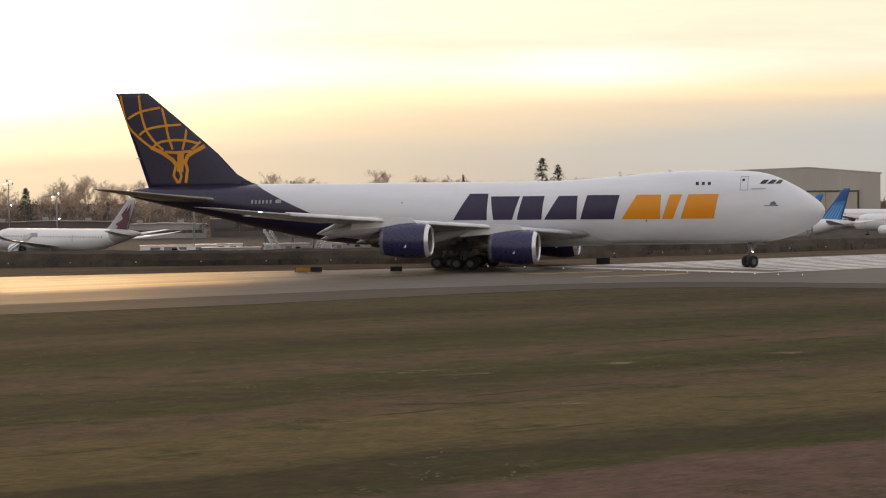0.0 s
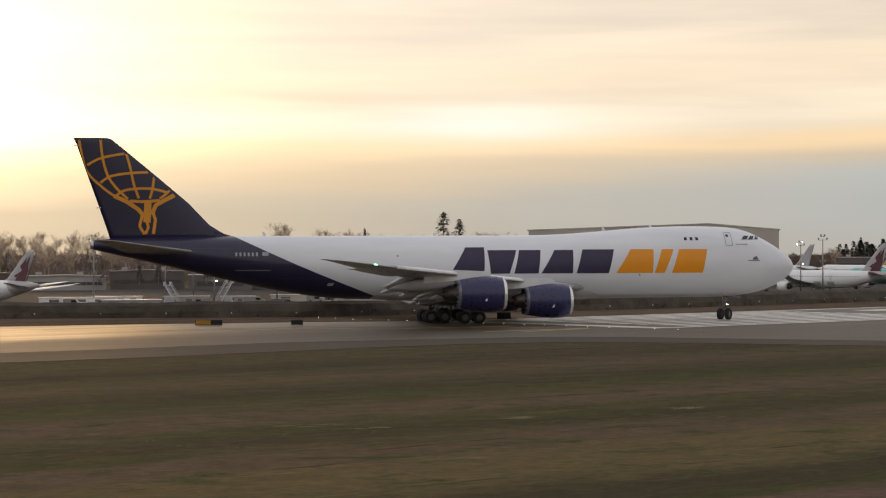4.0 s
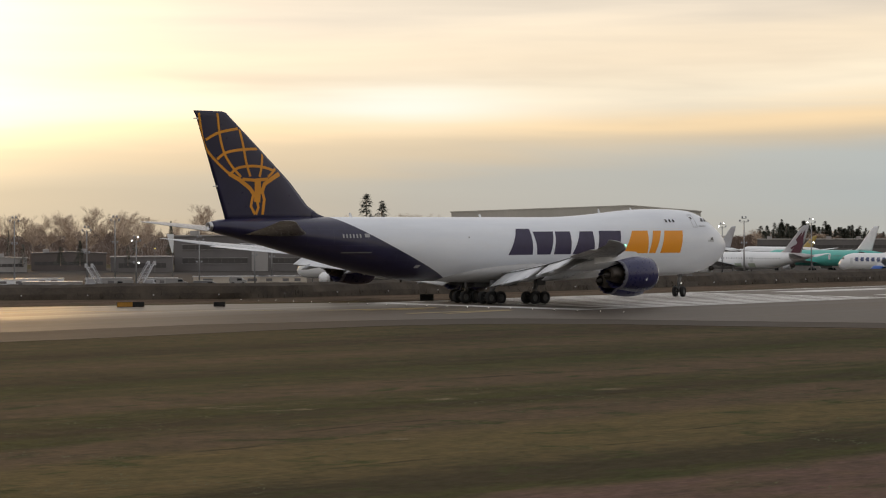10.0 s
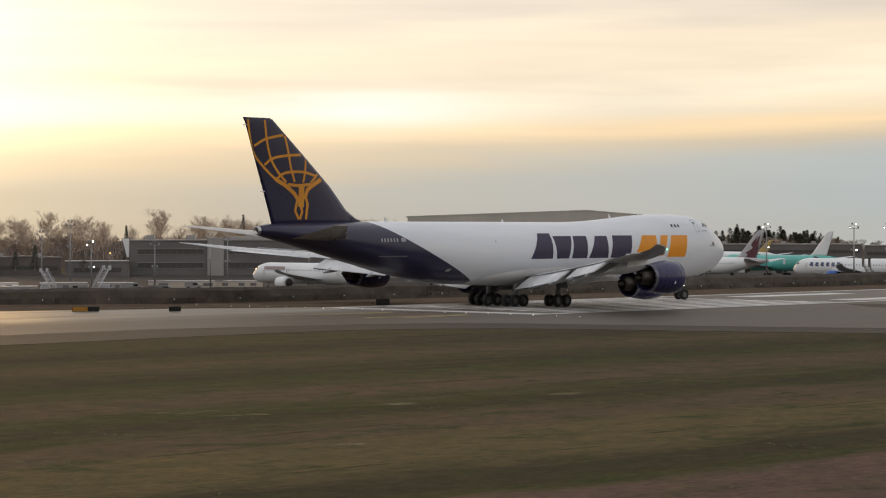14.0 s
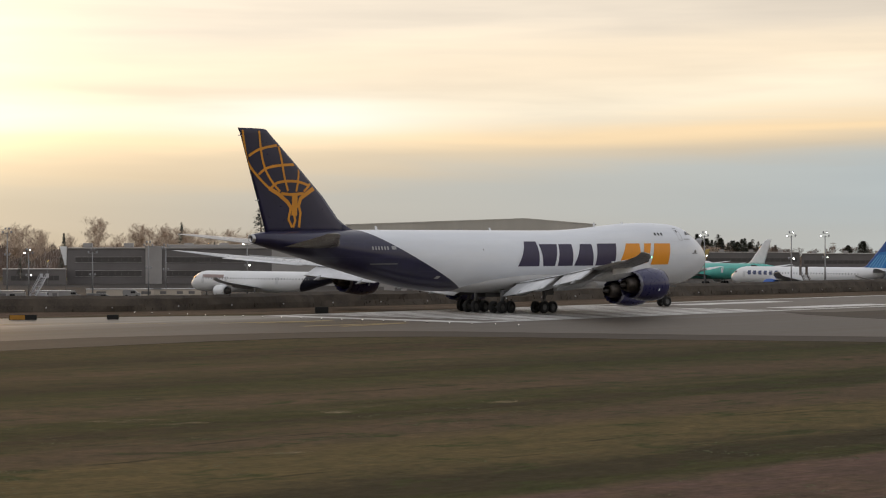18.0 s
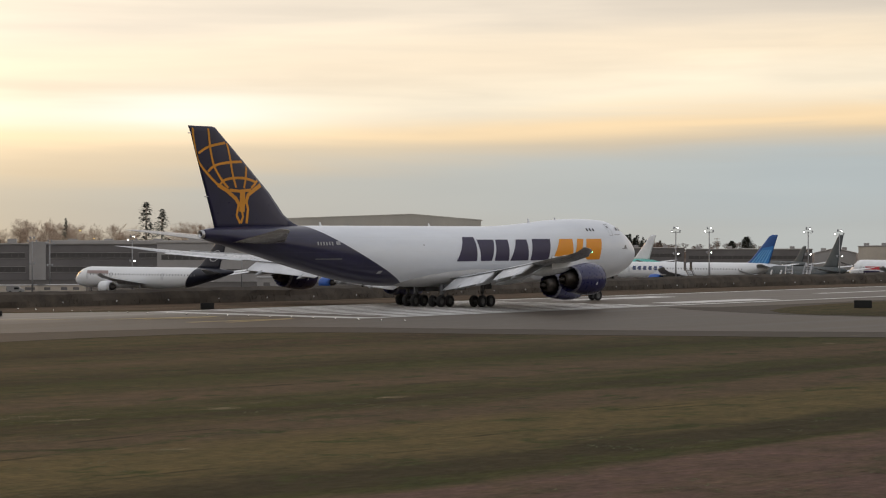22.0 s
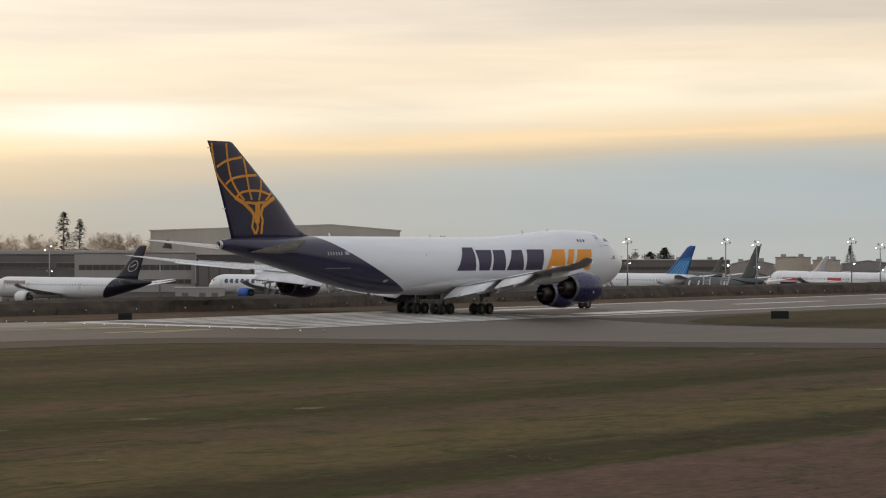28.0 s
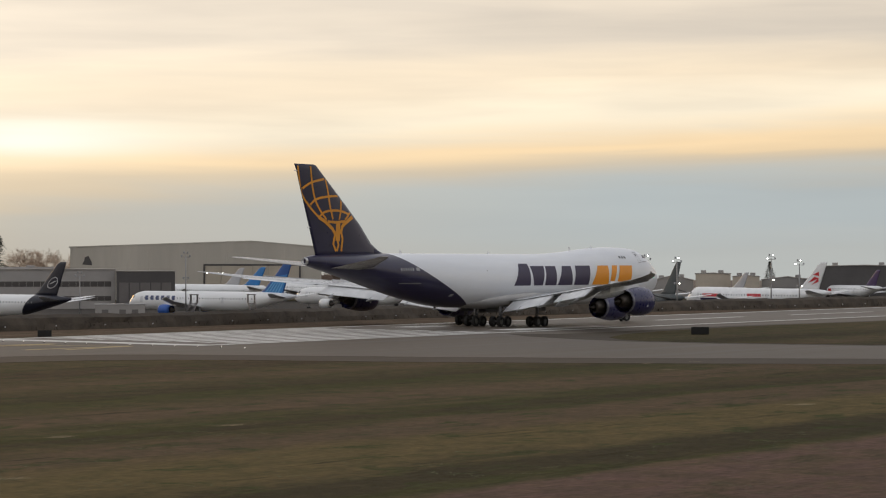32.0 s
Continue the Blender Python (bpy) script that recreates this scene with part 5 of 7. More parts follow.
def airliner(label, nose_az, nose_d, tail_az, length=62, farther=True, body=None, fin=None, cowl=None, radius=2.95, fin_h=None, stripes=None, bars=None, covers=False, ground=RAMP_Z):
    """A parked twin-engined airliner. Its nose lies at one bearing and its tail at another."""
    n = spot(nose_az, nose_d, ground)
    # tail on its bearing at the aircraft's length from the nose
    t = Vector((math.sin(radians(tail_az)), math.cos(radians(tail_az)), 0))
    n2 = Vector((n.x, n.y, 0))
    bq, cq = n2.dot(t), n2.length_squared - length ** 2
    disc = max(0.0, bq * bq - cq)
    dist = bq + math.sqrt(disc) * (1 if farther else -1)
    tail = t * dist
    d = (n2 - tail).normalized()
    yaw = math.degrees(math.atan2(d.y, d.x))
    ob = thing("airliner", label, "aircraft", pose(n.x, n.y, ground + 0.02, 0, 0, yaw), "parked airliners")
    L, R = length, radius
    zc = 2.1 + R
    body = body or M["white"]
    fin = fin or M["white"]
    cowl = cowl or M["white"]
    table = [(0, zc - 0.9, zc - 0.5, 0.2), (0.4, zc - 1.5, zc - 0.05, 0.75), (1.5, zc - R * 0.8, zc + R * 0.33, R * 0.5), (3.5, zc - R * 0.95, zc + R * 0.78, R * 0.78), (6.5, zc - R, zc + R, R * 0.97), (9, zc - R, zc + R, R),
             (L * 0.62, zc - R, zc + R, R), (L * 0.72, zc - R * 0.9, zc + R, R * 0.97), (L * 0.84, zc - R * 0.35, zc + R, R * 0.74), (L * 0.93, zc + R * 0.1, zc + R * 0.92, R * 0.45), (L, zc + R * 0.52, zc + R * 0.72, R * 0.1)]
    bm = bmesh.new()
    xs = [0, 0.2, 0.4, 0.9, 1.5, 2.5, 3.5, 5, 6.5, 9] + [9 + (L - 9) * i / 22 for i in range(1, 23)]
    add_loft(bm, [section(-x, *spline(table, x), seg=28) for x in xs])
    bmesh.ops.recalc_face_normals(bm, faces=bm.faces)
    fus = part("fuselage", bm, body, ob, "", True)

    def flank(x, z):
        zb, zt, hw = spline(table, x)
        u = max(-1, min(1, (z - (zb + zt) / 2) / ((zt - zb) / 2)))
        return hw * math.sqrt(1 - u * u)

    def patch(name, x0, x1, z0, z1, mat, parent=fus, lab="", slant=0.0):
        for s in (-1, 1):
            bm = bmesh.new()
            rows = []
            for i in range(7):
                row = []
                for j in range(4):
                    z = z0 + (z1 - z0) * j / 3
                    x = x0 + (x1 - x0) * i / 6 - slant * (j / 3)
                    row.append(bm.verts.new((-x, s * (flank(x, z) + 0.05), z)))
                rows.append(row)
            for a, b in zip(rows, rows[1:]):
                for j in range(3):
                    bm.faces.new((a[j], a[j + 1], b[j + 1], b[j]))
            bmesh.ops.recalc_face_normals(bm, faces=bm.faces)
            part(name, bm, mat, parent, lab, True)
    patch("cockpit_window", 2.1, 4.0, zc + R * 0.30, zc + R * 0.52, M["glass"])
    # cabin windows, a row of small panes each side
    for s in (-1, 1):
        bm = bmesh.new()
        x = 9.0
        while x < L * 0.80:
            z = zc + 0.65
            y = s * (flank(x, z) + 0.03)
            vs = [bm.verts.new((-(x + a), y, z + b)) for a, b in ((0, 0), (0.3, 0), (0.3, 0.45), (0, 0.45))]
            bm.faces.new(vs if s < 0 else vs[::-1])
            x += 1.15
        tagged(part("window_row", bm, M["window_soft"], fus, "row of small dark cabin windows"), kind="stuff")
    for x in (7.2, L * 0.27, L * 0.60):
        patch("cabin_door", x, x + 1.1, zc - 0.5, zc + 1.4, M["door_edge"])
    for x0, x1, z0, z1, mat, slant in (bars or ()):
        patch("livery_bar", x0, x1, z0 + zc, z1 + zc, mat, fus, "", slant)
    fh = fin_h or 17.0 - (zc + R * 0.9)
    bm = bmesh.new()
    rings = []
    for u, le, te, th in ((0, L - 15.0, L - 5.2, 0.7), (0.12, L - 12.6, L - 4.9, 0.6), (0.55, L - 8.6, L - 3.3, 0.45), (0.93, L - 5.2, L - 1.9, 0.3), (1.0, L - 4.0, L - 1.7, 0.1)):
        rings.append([Vector((p.x, p.z, zc + R * 0.85 + fh * u)) for p in airfoil(-le, -te, th, 0, 0, 0, 5)])
    add_loft(bm, rings)
    bmesh.ops.recalc_face_normals(bm, faces=bm.faces)
    fin_ob = part("fin", bm, fin, ob, "", True)
    for layer, (shape, mat, lab) in enumerate(stripes or ()):
        for s in (-1, 1):
            bm = bmesh.new()
            for poly in shape:
                vs = []
                for a, u in poly:
                    le, te = L - 13.0 + 8.2 * u, L - 5.2 + 3.4 * u
                    vs.append(bm.verts.new((-(le + (te - le) * a), s * (0.36 - 0.2 * u + 0.03 * layer), zc + R * 0.85 + fh * u)))
                bm.faces.new(vs)
            bmesh.ops.recalc_face_normals(bm, faces=bm.faces)
            part("fin_emblem", bm, mat, fin_ob, lab)
    for s in (-1, 1):
        bm = bmesh.new()
        lofted_surface(bm, [(s * y, -le, -te, th, z, z) for y, le, te, th, z in ((1.0, L - 9.5, L - 3.0, 0.5, zc + R * 0.45), (6, L - 5.6, L - 1.6, 0.35, zc + R * 0.45 + 0.7), (9.4, L - 2.9, L - 0.6, 0.2, zc + R * 0.45 + 1.2), (9.9, L - 2.0, L - 0.3, 0.06, zc + R * 0.45 + 1.3))])
        bmesh.ops.recalc_face_normals(bm, faces=bm.faces)
        part("tailplane", bm, M["wing_pale"], ob, "", True)
        r = L * 0.30
        bm = bmesh.new()
        span = 30.0
        lofted_surface(bm, [(s * y, -le, -te, th, z, z2) for y, le, te, th, z, z2 in ((2.0, r, r + 12.5, 1.3, zc - 1.5, zc - 1.8), (9.5, r + 6.2, r + 14.2, 0.8, zc - 0.7, zc - 0.9), (22, r + 15.5, r + 19.6, 0.45, zc + 0.4, zc + 0.3), (27.5, r + 20.0, r + 22.8, 0.3, zc + 1.2, zc + 1.15), (span, r + 23.8, r + 24.4, 0.06, zc + 1.8, zc + 1.8))])
        bmesh.ops.recalc_face_normals(bm, faces=bm.faces)
        wing = part("wing", bm, M["wing_pale"], ob, "pale grey swept wing", True)
        bm = bmesh.new()
        er = 1.75
        add_spin(bm, [(0, er * 0.85), (-0.3, er * 0.95), (-1.3, er), (-3.0, er * 0.96), (-4.4, er * 0.8), (-4.3, er * 0.7), (-3.4, er * 0.65)], 24)
        if covers:
            add_tube(bm, (0.02, 0, 0), (0.08, 0, 0), er * 0.86, er * 0.84, 24, 1)
        else:
            add_spin(bm, [(-0.02, er * 0.84), (-0.9, er * 0.74), (-0.95, 0.02)], 24, 2)
        eng = part("engine", bm, [cowl, M["cover"], M["dark_metal"]], ob, "", True, Matrix.Translation((-(r + 2.2), s * 9.6, zc - 2.55)))
        bm = bmesh.new()
        add_box(bm, (-4.0, 0, er + 0.1), (5.2, 0.3, 1.1), None, 0.1)
        part("pylon", bm, M["white"], eng)
        bm = bmesh.new()
        add_spin(bm, [(-4.2, er * 0.5), (-5.2, er * 0.36), (-6.0, 0.02)], 16)
        part("nozzle", bm, M["dark_metal"], eng, "", True)
        landing = bmesh.new()
        add_tube(landing, (0, 0, 0.9), (0, 0, 3.2), 0.2, 0.22, 10)
        for fa in (-0.75, 0.75):
            for w in (-0.55, 0.55):
                add_tube(landing, (fa, w - 0.22, 0.66), (fa, w + 0.22, 0.66), 0.66, 0.66, 16, 1)
        part("main_gear", landing, [M["strut"], M["black"]], ob, at=Matrix.Translation((-(L * 0.5), s * 4.9, 0)))
    bm = bmesh.new()
    add_tube(bm, (0, 0, 0.5), (0, 0, 2.9), 0.14, 0.16, 10)
    for w in (-0.4, 0.4):
        add_tube(bm, (0, w - 0.18, 0.52), (0, w + 0.18, 0.52), 0.52, 0.52, 16, 1)
    part("nose_gear", bm, [M["strut"], M["black"]], ob, at=Matrix.Translation((-6.2, 0, 0)))
    return ob


M["wing_pale"] = material("pale_wing_paint", (0.62, 0.63, 0.65), 0.28, 0, 0.08, 0.4)
M["window_soft"] = material("cabin_window_glass", (0.26, 0.27, 0.29), 0.2)
M["door_edge"] = material("door_panel_white", (0.66, 0.67, 0.69), 0.4)
M["cover"] = material("dark_engine_cover", (0.05, 0.05, 0.055), 0.7)
maroon, blue_a, blue_b = paint("maroon_paint", (0.085, 0.018, 0.034)), paint("mid_blue_paint", (0.03, 0.20, 0.52)), paint("deep_blue_paint", (0.016, 0.085, 0.30))
teal, olive, red = paint("primer_teal", (0.10, 0.46, 0.40)), paint("dark_green_grey", (0.082, 0.094, 0.098), 0.8), paint("red_paint", (0.55, 0.02, 0.03))
night, grey_w, purple = paint("night_blue_paint", (0.010, 0.011, 0.022)), paint("pale_grey_paint", (0.43, 0.43, 0.45)), paint("purple_paint", (0.045, 0.02, 0.09))
dull_w = paint("dull_grey_paint", (0.27, 0.265, 0.26))
ochre = paint("ochre_paint", (0.42, 0.30, 0.08))
orange = paint("orange_paint", (0.65, 0.14, 0.01))


def antler(x=0.35):
    """A jagged patch for a fin: plain facets."""
    return [[(0.42, 0.02), (0.96, 0.02), (0.98, 0.36), (0.55, 0.40)], [(0.50, 0.40), (0.98, 0.36), (0.86, 0.56), (0.60, 0.58)], [(0.60, 0.58), (0.86, 0.56), (0.74, 0.86)], [(0.30, 0.50), (0.50, 0.40), (0.60, 0.58), (0.52, 0.80)], [(0.24, 0.20), (0.44, 0.14), (0.52, 0.34)]]


globe_arcs = [[(0.1 + 0.16 * i, 0.0), (0.17 + 0.16 * i, 0.0), (0.30 + 0.15 * i, 0.48), (0.24 + 0.15 * i, 0.48)] for i in range(5)]
def ring_seg(i, r):
    a = 2 * math.pi * i / 20
    return 0.54 + 0.30 * r * math.cos(a), 0.40 + 0.17 * r * math.sin(a)


disc = [[ring_seg(i, 0.85), ring_seg(i + 1, 0.85), ring_seg(i + 1, 1.0), ring_seg(i, 1.0)] for i in range(20)] + [[(0.34, 0.36), (0.52, 0.37), (0.74, 0.47), (0.55, 0.44)]]
bird = [[(0.2, 0.55), (0.75, 0.5), (0.55, 0.66)], [(0.2, 0.25), (0.8, 0.42), (0.4, 0.48)], [(0.5, 0.2), (0.85, 0.3), (0.75, 0.42)]]

# maroon-tailed pair
airliner("white widebody airliner with a maroon-patched grey fin, on the ramp", -16.3, 650, -12.8, 62, False, tailed_material("white_to_grey_skin", WHITE, (0.42, 0.40, 0.40), -55.5, 0.6), grey_w, None, 3.0, 8.2, [(antler(), maroon, "maroon patch")])
airliner("white airliner with maroon-patched grey fin and side bars", 4.6, 828, 7.95, 62, False, tailed_material("white_to_grey_skin_b", WHITE, (0.42, 0.40, 0.40), -57, 0.6), grey_w, None, 2.95, 9.6, [(antler(), maroon, "maroon patch")],
         [(36, 39, -2.2, -0.8, paint("ramp_green", (0.42, 0.47, 0.38)), 0), (30, 33, -2.2, -0.8, paint("ramp_green", (0.42, 0.47, 0.38)), 0)])
# dark-finned one
airliner("white airliner with a night-blue fin and tail, by the offices", -4.64, 680, -0.85, 63, False, tailed_material("white_to_night_skin", WHITE, (0.010, 0.011, 0.022), -43.5, -0.85), night, None, 2.95, None, [(disc, grey_w, "pale ring emblem")],
         [(7.6, 16.5, 1.0, 1.9, paint("dull_bar", (0.30, 0.22, 0.2)), 0.5)], covers=True)
# blue-finned ones
for az, d, taz in ((0.57, 700, 4.62), (8.56, 752, 12.58)):
    airliner("white airliner with blue fin and blue engine cowls on ramp", az, d + 28, taz, 68, False, tailed_material("white_over_blue_skin", WHITE, (0.60, 0.62, 0.66), -66.5, 0.5), blue_b, paint("royal_blue_paint", (0.022, 0.10, 0.40)), 2.95, None, [([[(0.05, 0.0), (0.98, 0.0), (0.98, 0.62), (0.2, 0.55)]], blue_a, "mid blue field"), (globe_arcs, paint("light_blue_paint", (0.16, 0.42, 0.70)), "light blue arcs")],
             [(9.5 + 2.25 * i, 10.8 + 2.25 * i, 0.3, 1.6, paint("dark_blue_letters", (0.06, 0.08, 0.18)), 0.35) for i in range(6)])
airliner("white airliner with a light blue fin, behind others", 1.45, 928, 3.95, 56, False, None, blue_a, fin_h=7.3)
airliner("white airliner with a white fin, behind others", 1.15, 958, 3.43, 56, False, None, grey_w, fin_h=7.0)
# primer-coloured one and others far back
airliner("unpainted teal-primer airliner with a white fin, behind others", 6.8, 898, 9.6, 62, False, teal, M["white"])
airliner("white airliner with a plain white fin, behind others", 3.9, 1028, 6.15, 60, False, None, grey_w)
airliner("pale airliner with an ochre fin, far behind others", 6.2, 1038, 8.1, 60, False, None, ochre, fin_h=5.2)
# dark green-grey tankers, seen from behind
airliner("dark green-grey tanker jet parked tail-on", 12.2, 735, 14.12, 49, False, olive, olive, olive, 2.6)
airliner("dark green-grey tanker jet further back", 12.0, 900, 13.2, 48, False, olive, olive, olive, 2.5, 6.0)
# red-bird one, purple-tailed freighter
airliner("white airliner with a red bird on its white fin", 14.2, 790, 17.68, 63, False, None, M["white"], None, 3.1, None, [(bird, red, "red bird-like facets")],
         [(10, 17, 0.2, 1.2, red, 0.3), (30, 36, 0.4, 1.3, red, 0.3), (9, 19, -0.9, -0.2, M["bar_dark"], 0), (34, 42, -0.9, -0.2, M["bar_dark"], 0), (46, 50, -0.9, -0.2, M["bar_dark"], 0)])
airliner("small white freighter with a purple fin", 17.45, 1028, 18.9, 48, False, None, purple, None, 2.4, 7.0, None, [(9, 11.5, -0.1, 0.9, red, 0.2)])
airliner("white airliner with a plain grey fin, far behind", 14.3, 988, 15.75, 45, False, None, grey_w, None, 2.2, 6.5)

# ---- buildings ----
M["lamp_far"] = material("lit_flood_lamp", (0.9, 0.9, 0.85), 0.3, 0, 0.02, 1, emit=((1.0, 0.96, 0.86), 10.0))
M["hangar"] = material("beige_hangar_cladding", (0.47, 0.44, 0.39), 0.7, 0, 0.08, 0.06, 0.3, 4.0, (1, 1, 0.15))
M["hangar_door"] = material("hangar_door_panel", (0.46, 0.41, 0.34), 0.6, 0, 0.08, 0.08, 0.2, 3.0, (1, 1, 0.2))
M["roof"] = material("grey_roof_sheet", (0.32, 0.30, 0.28), 0.7, 0, 0.1, 0.1)
M["office"] = material("grey_office_panels", (0.15, 0.139, 0.137), 0.7, 0, 0.08, 0.08, 0.1, 2.0)
M["office_light"] = material("pale_grey_office_panels", (0.34, 0.325, 0.315), 0.7, 0, 0.08, 0.08)
M["office_dark"] = material("dark_grey_block", (0.082, 0.077, 0.078), 0.7, 0, 0.1, 0.1)
M["pane"] = material("dark_office_pane", (0.075, 0.07, 0.07), 0.3, 0, 0.2, 0.2)
M["store"] = material("brown_store_wall", (0.125, 0.105, 0.098), 0.8, 0, 0.1, 0.1)
M["beige"] = material("beige_wall", (0.52, 0.46, 0.385), 0.8, 0, 0.1, 0.1)


def along_view(az0, d0, az1, d1, z=RAMP_Z):
    """Pose with x running from one bearing to the other, y away from the camera; and the width."""
    a, b = spot(az0, d0, z), spot(az1, d1, z)
    v = b - a
    return pose(a.x, a.y, z, 0, 0, math.degrees(math.atan2(v.y, v.x))), v.length


def wall_box(ob, name, x0, x1, y0, y1, z0, z1, mat, label="", bevel=0.08):
    bm = bmesh.new()
    add_box(bm, ((x0 + x1) / 2, (y0 + y1) / 2, (z0 + z1) / 2), (x1 - x0, y1 - y0, z1 - z0), None, bevel)
    return part(name, bm, mat, ob, label)


def window_band(ob, parent, x0, x1, z0, z1, y, count):
    """Separate panes in a recess, each with its mullion gap."""
    w = (x1 - x0) / count
    bm = bmesh.new()
    add_box(bm, (w / 2, 0, (z1 - z0) / 2), (w - 0.12, 0.08, z1 - z0), None, 0.02)
    first = part("pane", bm, M["pane"], parent, at=Matrix.Translation((x0, y, z0)))
    for i in range(1, count):
        twin(first, parent, Matrix.Translation((x0 + i * w, y, z0)))


def hangar():
    m, W = along_view(-0.87, 1050, 5.23, 1050)
    ob = thing("hangar", "huge beige aircraft hangar with a low-pitched roof", "hangar", m)
    eave, peak, px = 23.2, 25.9, W * 0.72
    bm = bmesh.new()
    front = [Vector((x, 0, z)) for x, z in ((0, -1), (W, -1), (W, eave), (px, peak), (0, eave))]
    add_loft(bm, [front, [v + Vector((0, 70, 0)) for v in front]], 0, True, False)
    bmesh.ops.recalc_face_normals(bm, faces=bm.faces)
    body = part("wall", bm, M["hangar"], ob)
    bm = bmesh.new()
    for a, b in (((-0.6, eave), (px, peak)), ((px, peak), (W + 0.6, eave))):
        add_poly(bm, [(a[0], -0.15, a[1] + 0.03), (b[0], -0.15, b[1] + 0.03), (b[0], 71, b[1] + 0.03), (a[0], 71, a[1] + 0.03)], (0, 0, 0.55))
    bmesh.ops.recalc_face_normals(bm, faces=bm.faces)
    part("roof", bm, M["hangar"], ob)
    # door opening with its frame and leaves
    x0, x1, h = W * 0.535, W * 0.91, 15.2
    for a, b, c, d in ((x0 - 0.8, x0, 0, h + 0.8), (x1, x1 + 0.8, 0, h + 0.8), (x0, x1, h, h + 0.8)):
        wall_box(ob, "door_frame", a, b, -0.5, 0.02, c, d, M["office_dark"])
    n = 6
    for i in range(n):
        w = (x1 - x0) / n
        wall_box(ob, "door_leaf", x0 + i * w + 0.1, x0 + (i + 1) * w - 0.1, -0.35 - 0.12 * (i % 2), 0.02, 0, h - 0.05, M["hangar_door"])
    for i in range(13):
        wall_box(ob, "wall_rib", W * i / 13 + 0.5, W * i / 13 + 0.70, -0.06, 0.02, 0 if not (x0 - 1 < W * i / 13 < x1 + 1) else h + 1, eave - 0.3, M["hangar"])
    for az in (2.43, 2.50, 2.71, 2.82):
        x = (az + 0.87) / 6.1 * W
        bm = bmesh.new()
        add_box(bm, (x, -0.75, 12.0), (0.5, 0.35, 0.4), Matrix.Rotation(radians(20), 3, "X"), 0.06)
        lamp = part("wall_lamp", bm, M["office_dark"], ob)
        bm = bmesh.new()
        add_box(bm, (x, -0.96, 11.95), (0.42, 0.06, 0.32), Matrix.Rotation(radians(20), 3, "X"), 0.02)
        part("lens", bm, M["lamp_far"], lamp, "lit lens")
    bm = bmesh.new()
    add_poly(bm, [(5.2, -0.06, 15.8), (9.6, -0.06, 15.4), (9.4, -0.06, 17.2), (8.0, -0.06, 19.6), (6.4, -0.06, 19.0), (6.2, -0.06, 17.4)], (0, -0.05, 0))
    bmesh.ops.recalc_face_normals(bm, faces=bm.faces)
    part("wall_emblem", bm, M["office_dark"], ob, "dark painted emblem on the wall")


hangar()


def office():
    m, W = along_view(-7.66, 905, -1.0, 900)
    ob = thing("office_building", "long grey three-storey office block with dark window bands", "building", m)
    H = 13.4
    body = wall_box(ob, "wall", 0, W, 0, 22, -1, H, M["office"])
    wall_box(ob, "roof", -0.4, W + 0.4, -0.4, 22.4, H + 0.01, H + 0.5, M["roof"])
    # spandrels proud of the recessed glass
    for z0, z1 in ((8.3, 10.2), (2.9, 5.0)):
        for a, b in ((0.03 * W, 0.27 * W), (0.36 * W, 0.66 * W), (0.68 * W, 0.97 * W)):
            window_band(ob, body, a, b, z0, z1, -0.06, int((b - a) / 2.4))
            for zz in (z0 - 0.15, z1):
                wall_box(ob, "ledge", a - 0.2, b + 0.2, -0.3, 0.02, zz, zz + 0.15, M["office_light"])
    wall_box(ob, "stair_tower", W * 0.285, W * 0.345, -0.9, 18, -1, H + 1.1, M["office_light"], "paler stair tower")
    wall_box(ob, "upper_floor", W * 0.36, W * 0.98, 3, 20, H + 0.52, H + 1.6, M["office_light"])
    for u in (0.05, 0.2, 0.42, 0.55, 0.73, 0.86):
        wall_box(ob, "roof_unit", W * u, W * u + 3.5, 8, 12, H + 0.52, H + 2.2, M["office_light"])
    m2, W2 = along_view(-9.2, 890, -7.66, 890)
    low = thing("low_office", "low grey wing of the office block", "building", m2)
    b2 = wall_box(low, "wall", 0, W2 - 0.3, 0, 16, -1, 5.6, M["office"])
    wall_box(low, "roof", -0.3, W2 - 0.1, -0.3, 16.3, 5.61, 6.0, M["office_light"])
    window_band(low, b2, 3, W2 - 3, 1.6, 3.4, -0.06, 9)
    m3, W3 = along_view(-2.7, 850, 0.22, 850)
    light = thing("office_building", "pale grey two-storey building with a dark window strip", "building", m3)
    b3 = wall_box(light, "wall", 0, W3, 0, 18, -1, 14.0, M["office_light"])
    wall_box(light, "roof", -0.3, W3 + 0.3, -0.3, 18.3, 14.01, 14.5, M["roof"])
    window_band(light, b3, 1.5, W3 - 1.5, 8.0, 9.9, -0.06, 16)
    window_band(light, b3, 1.5, W3 - 1.5, 3.0, 4.6, -0.06, 16)
    m4, W4 = along_view(0.24, 845, 1.66, 845)
    dark = thing("dark_building", "dark grey flat-roofed block beside the hangar", "building", m4)
    wall_box(dark, "wall", 0, W4, 0, 18, -1, 13.4, M["office_dark"])
    wall_box(dark, "roof", -0.2, W4 + 0.2, -0.2, 18.2, 13.41, 13.8, M["roof"])
    for i in range(5):
        wall_box(dark, "panel", 1 + i * (W4 - 2) / 5, 0.6 + (i + 1) * (W4 - 2) / 5, -0.08, 0.02, 2, 9.5, M["office"])


office()


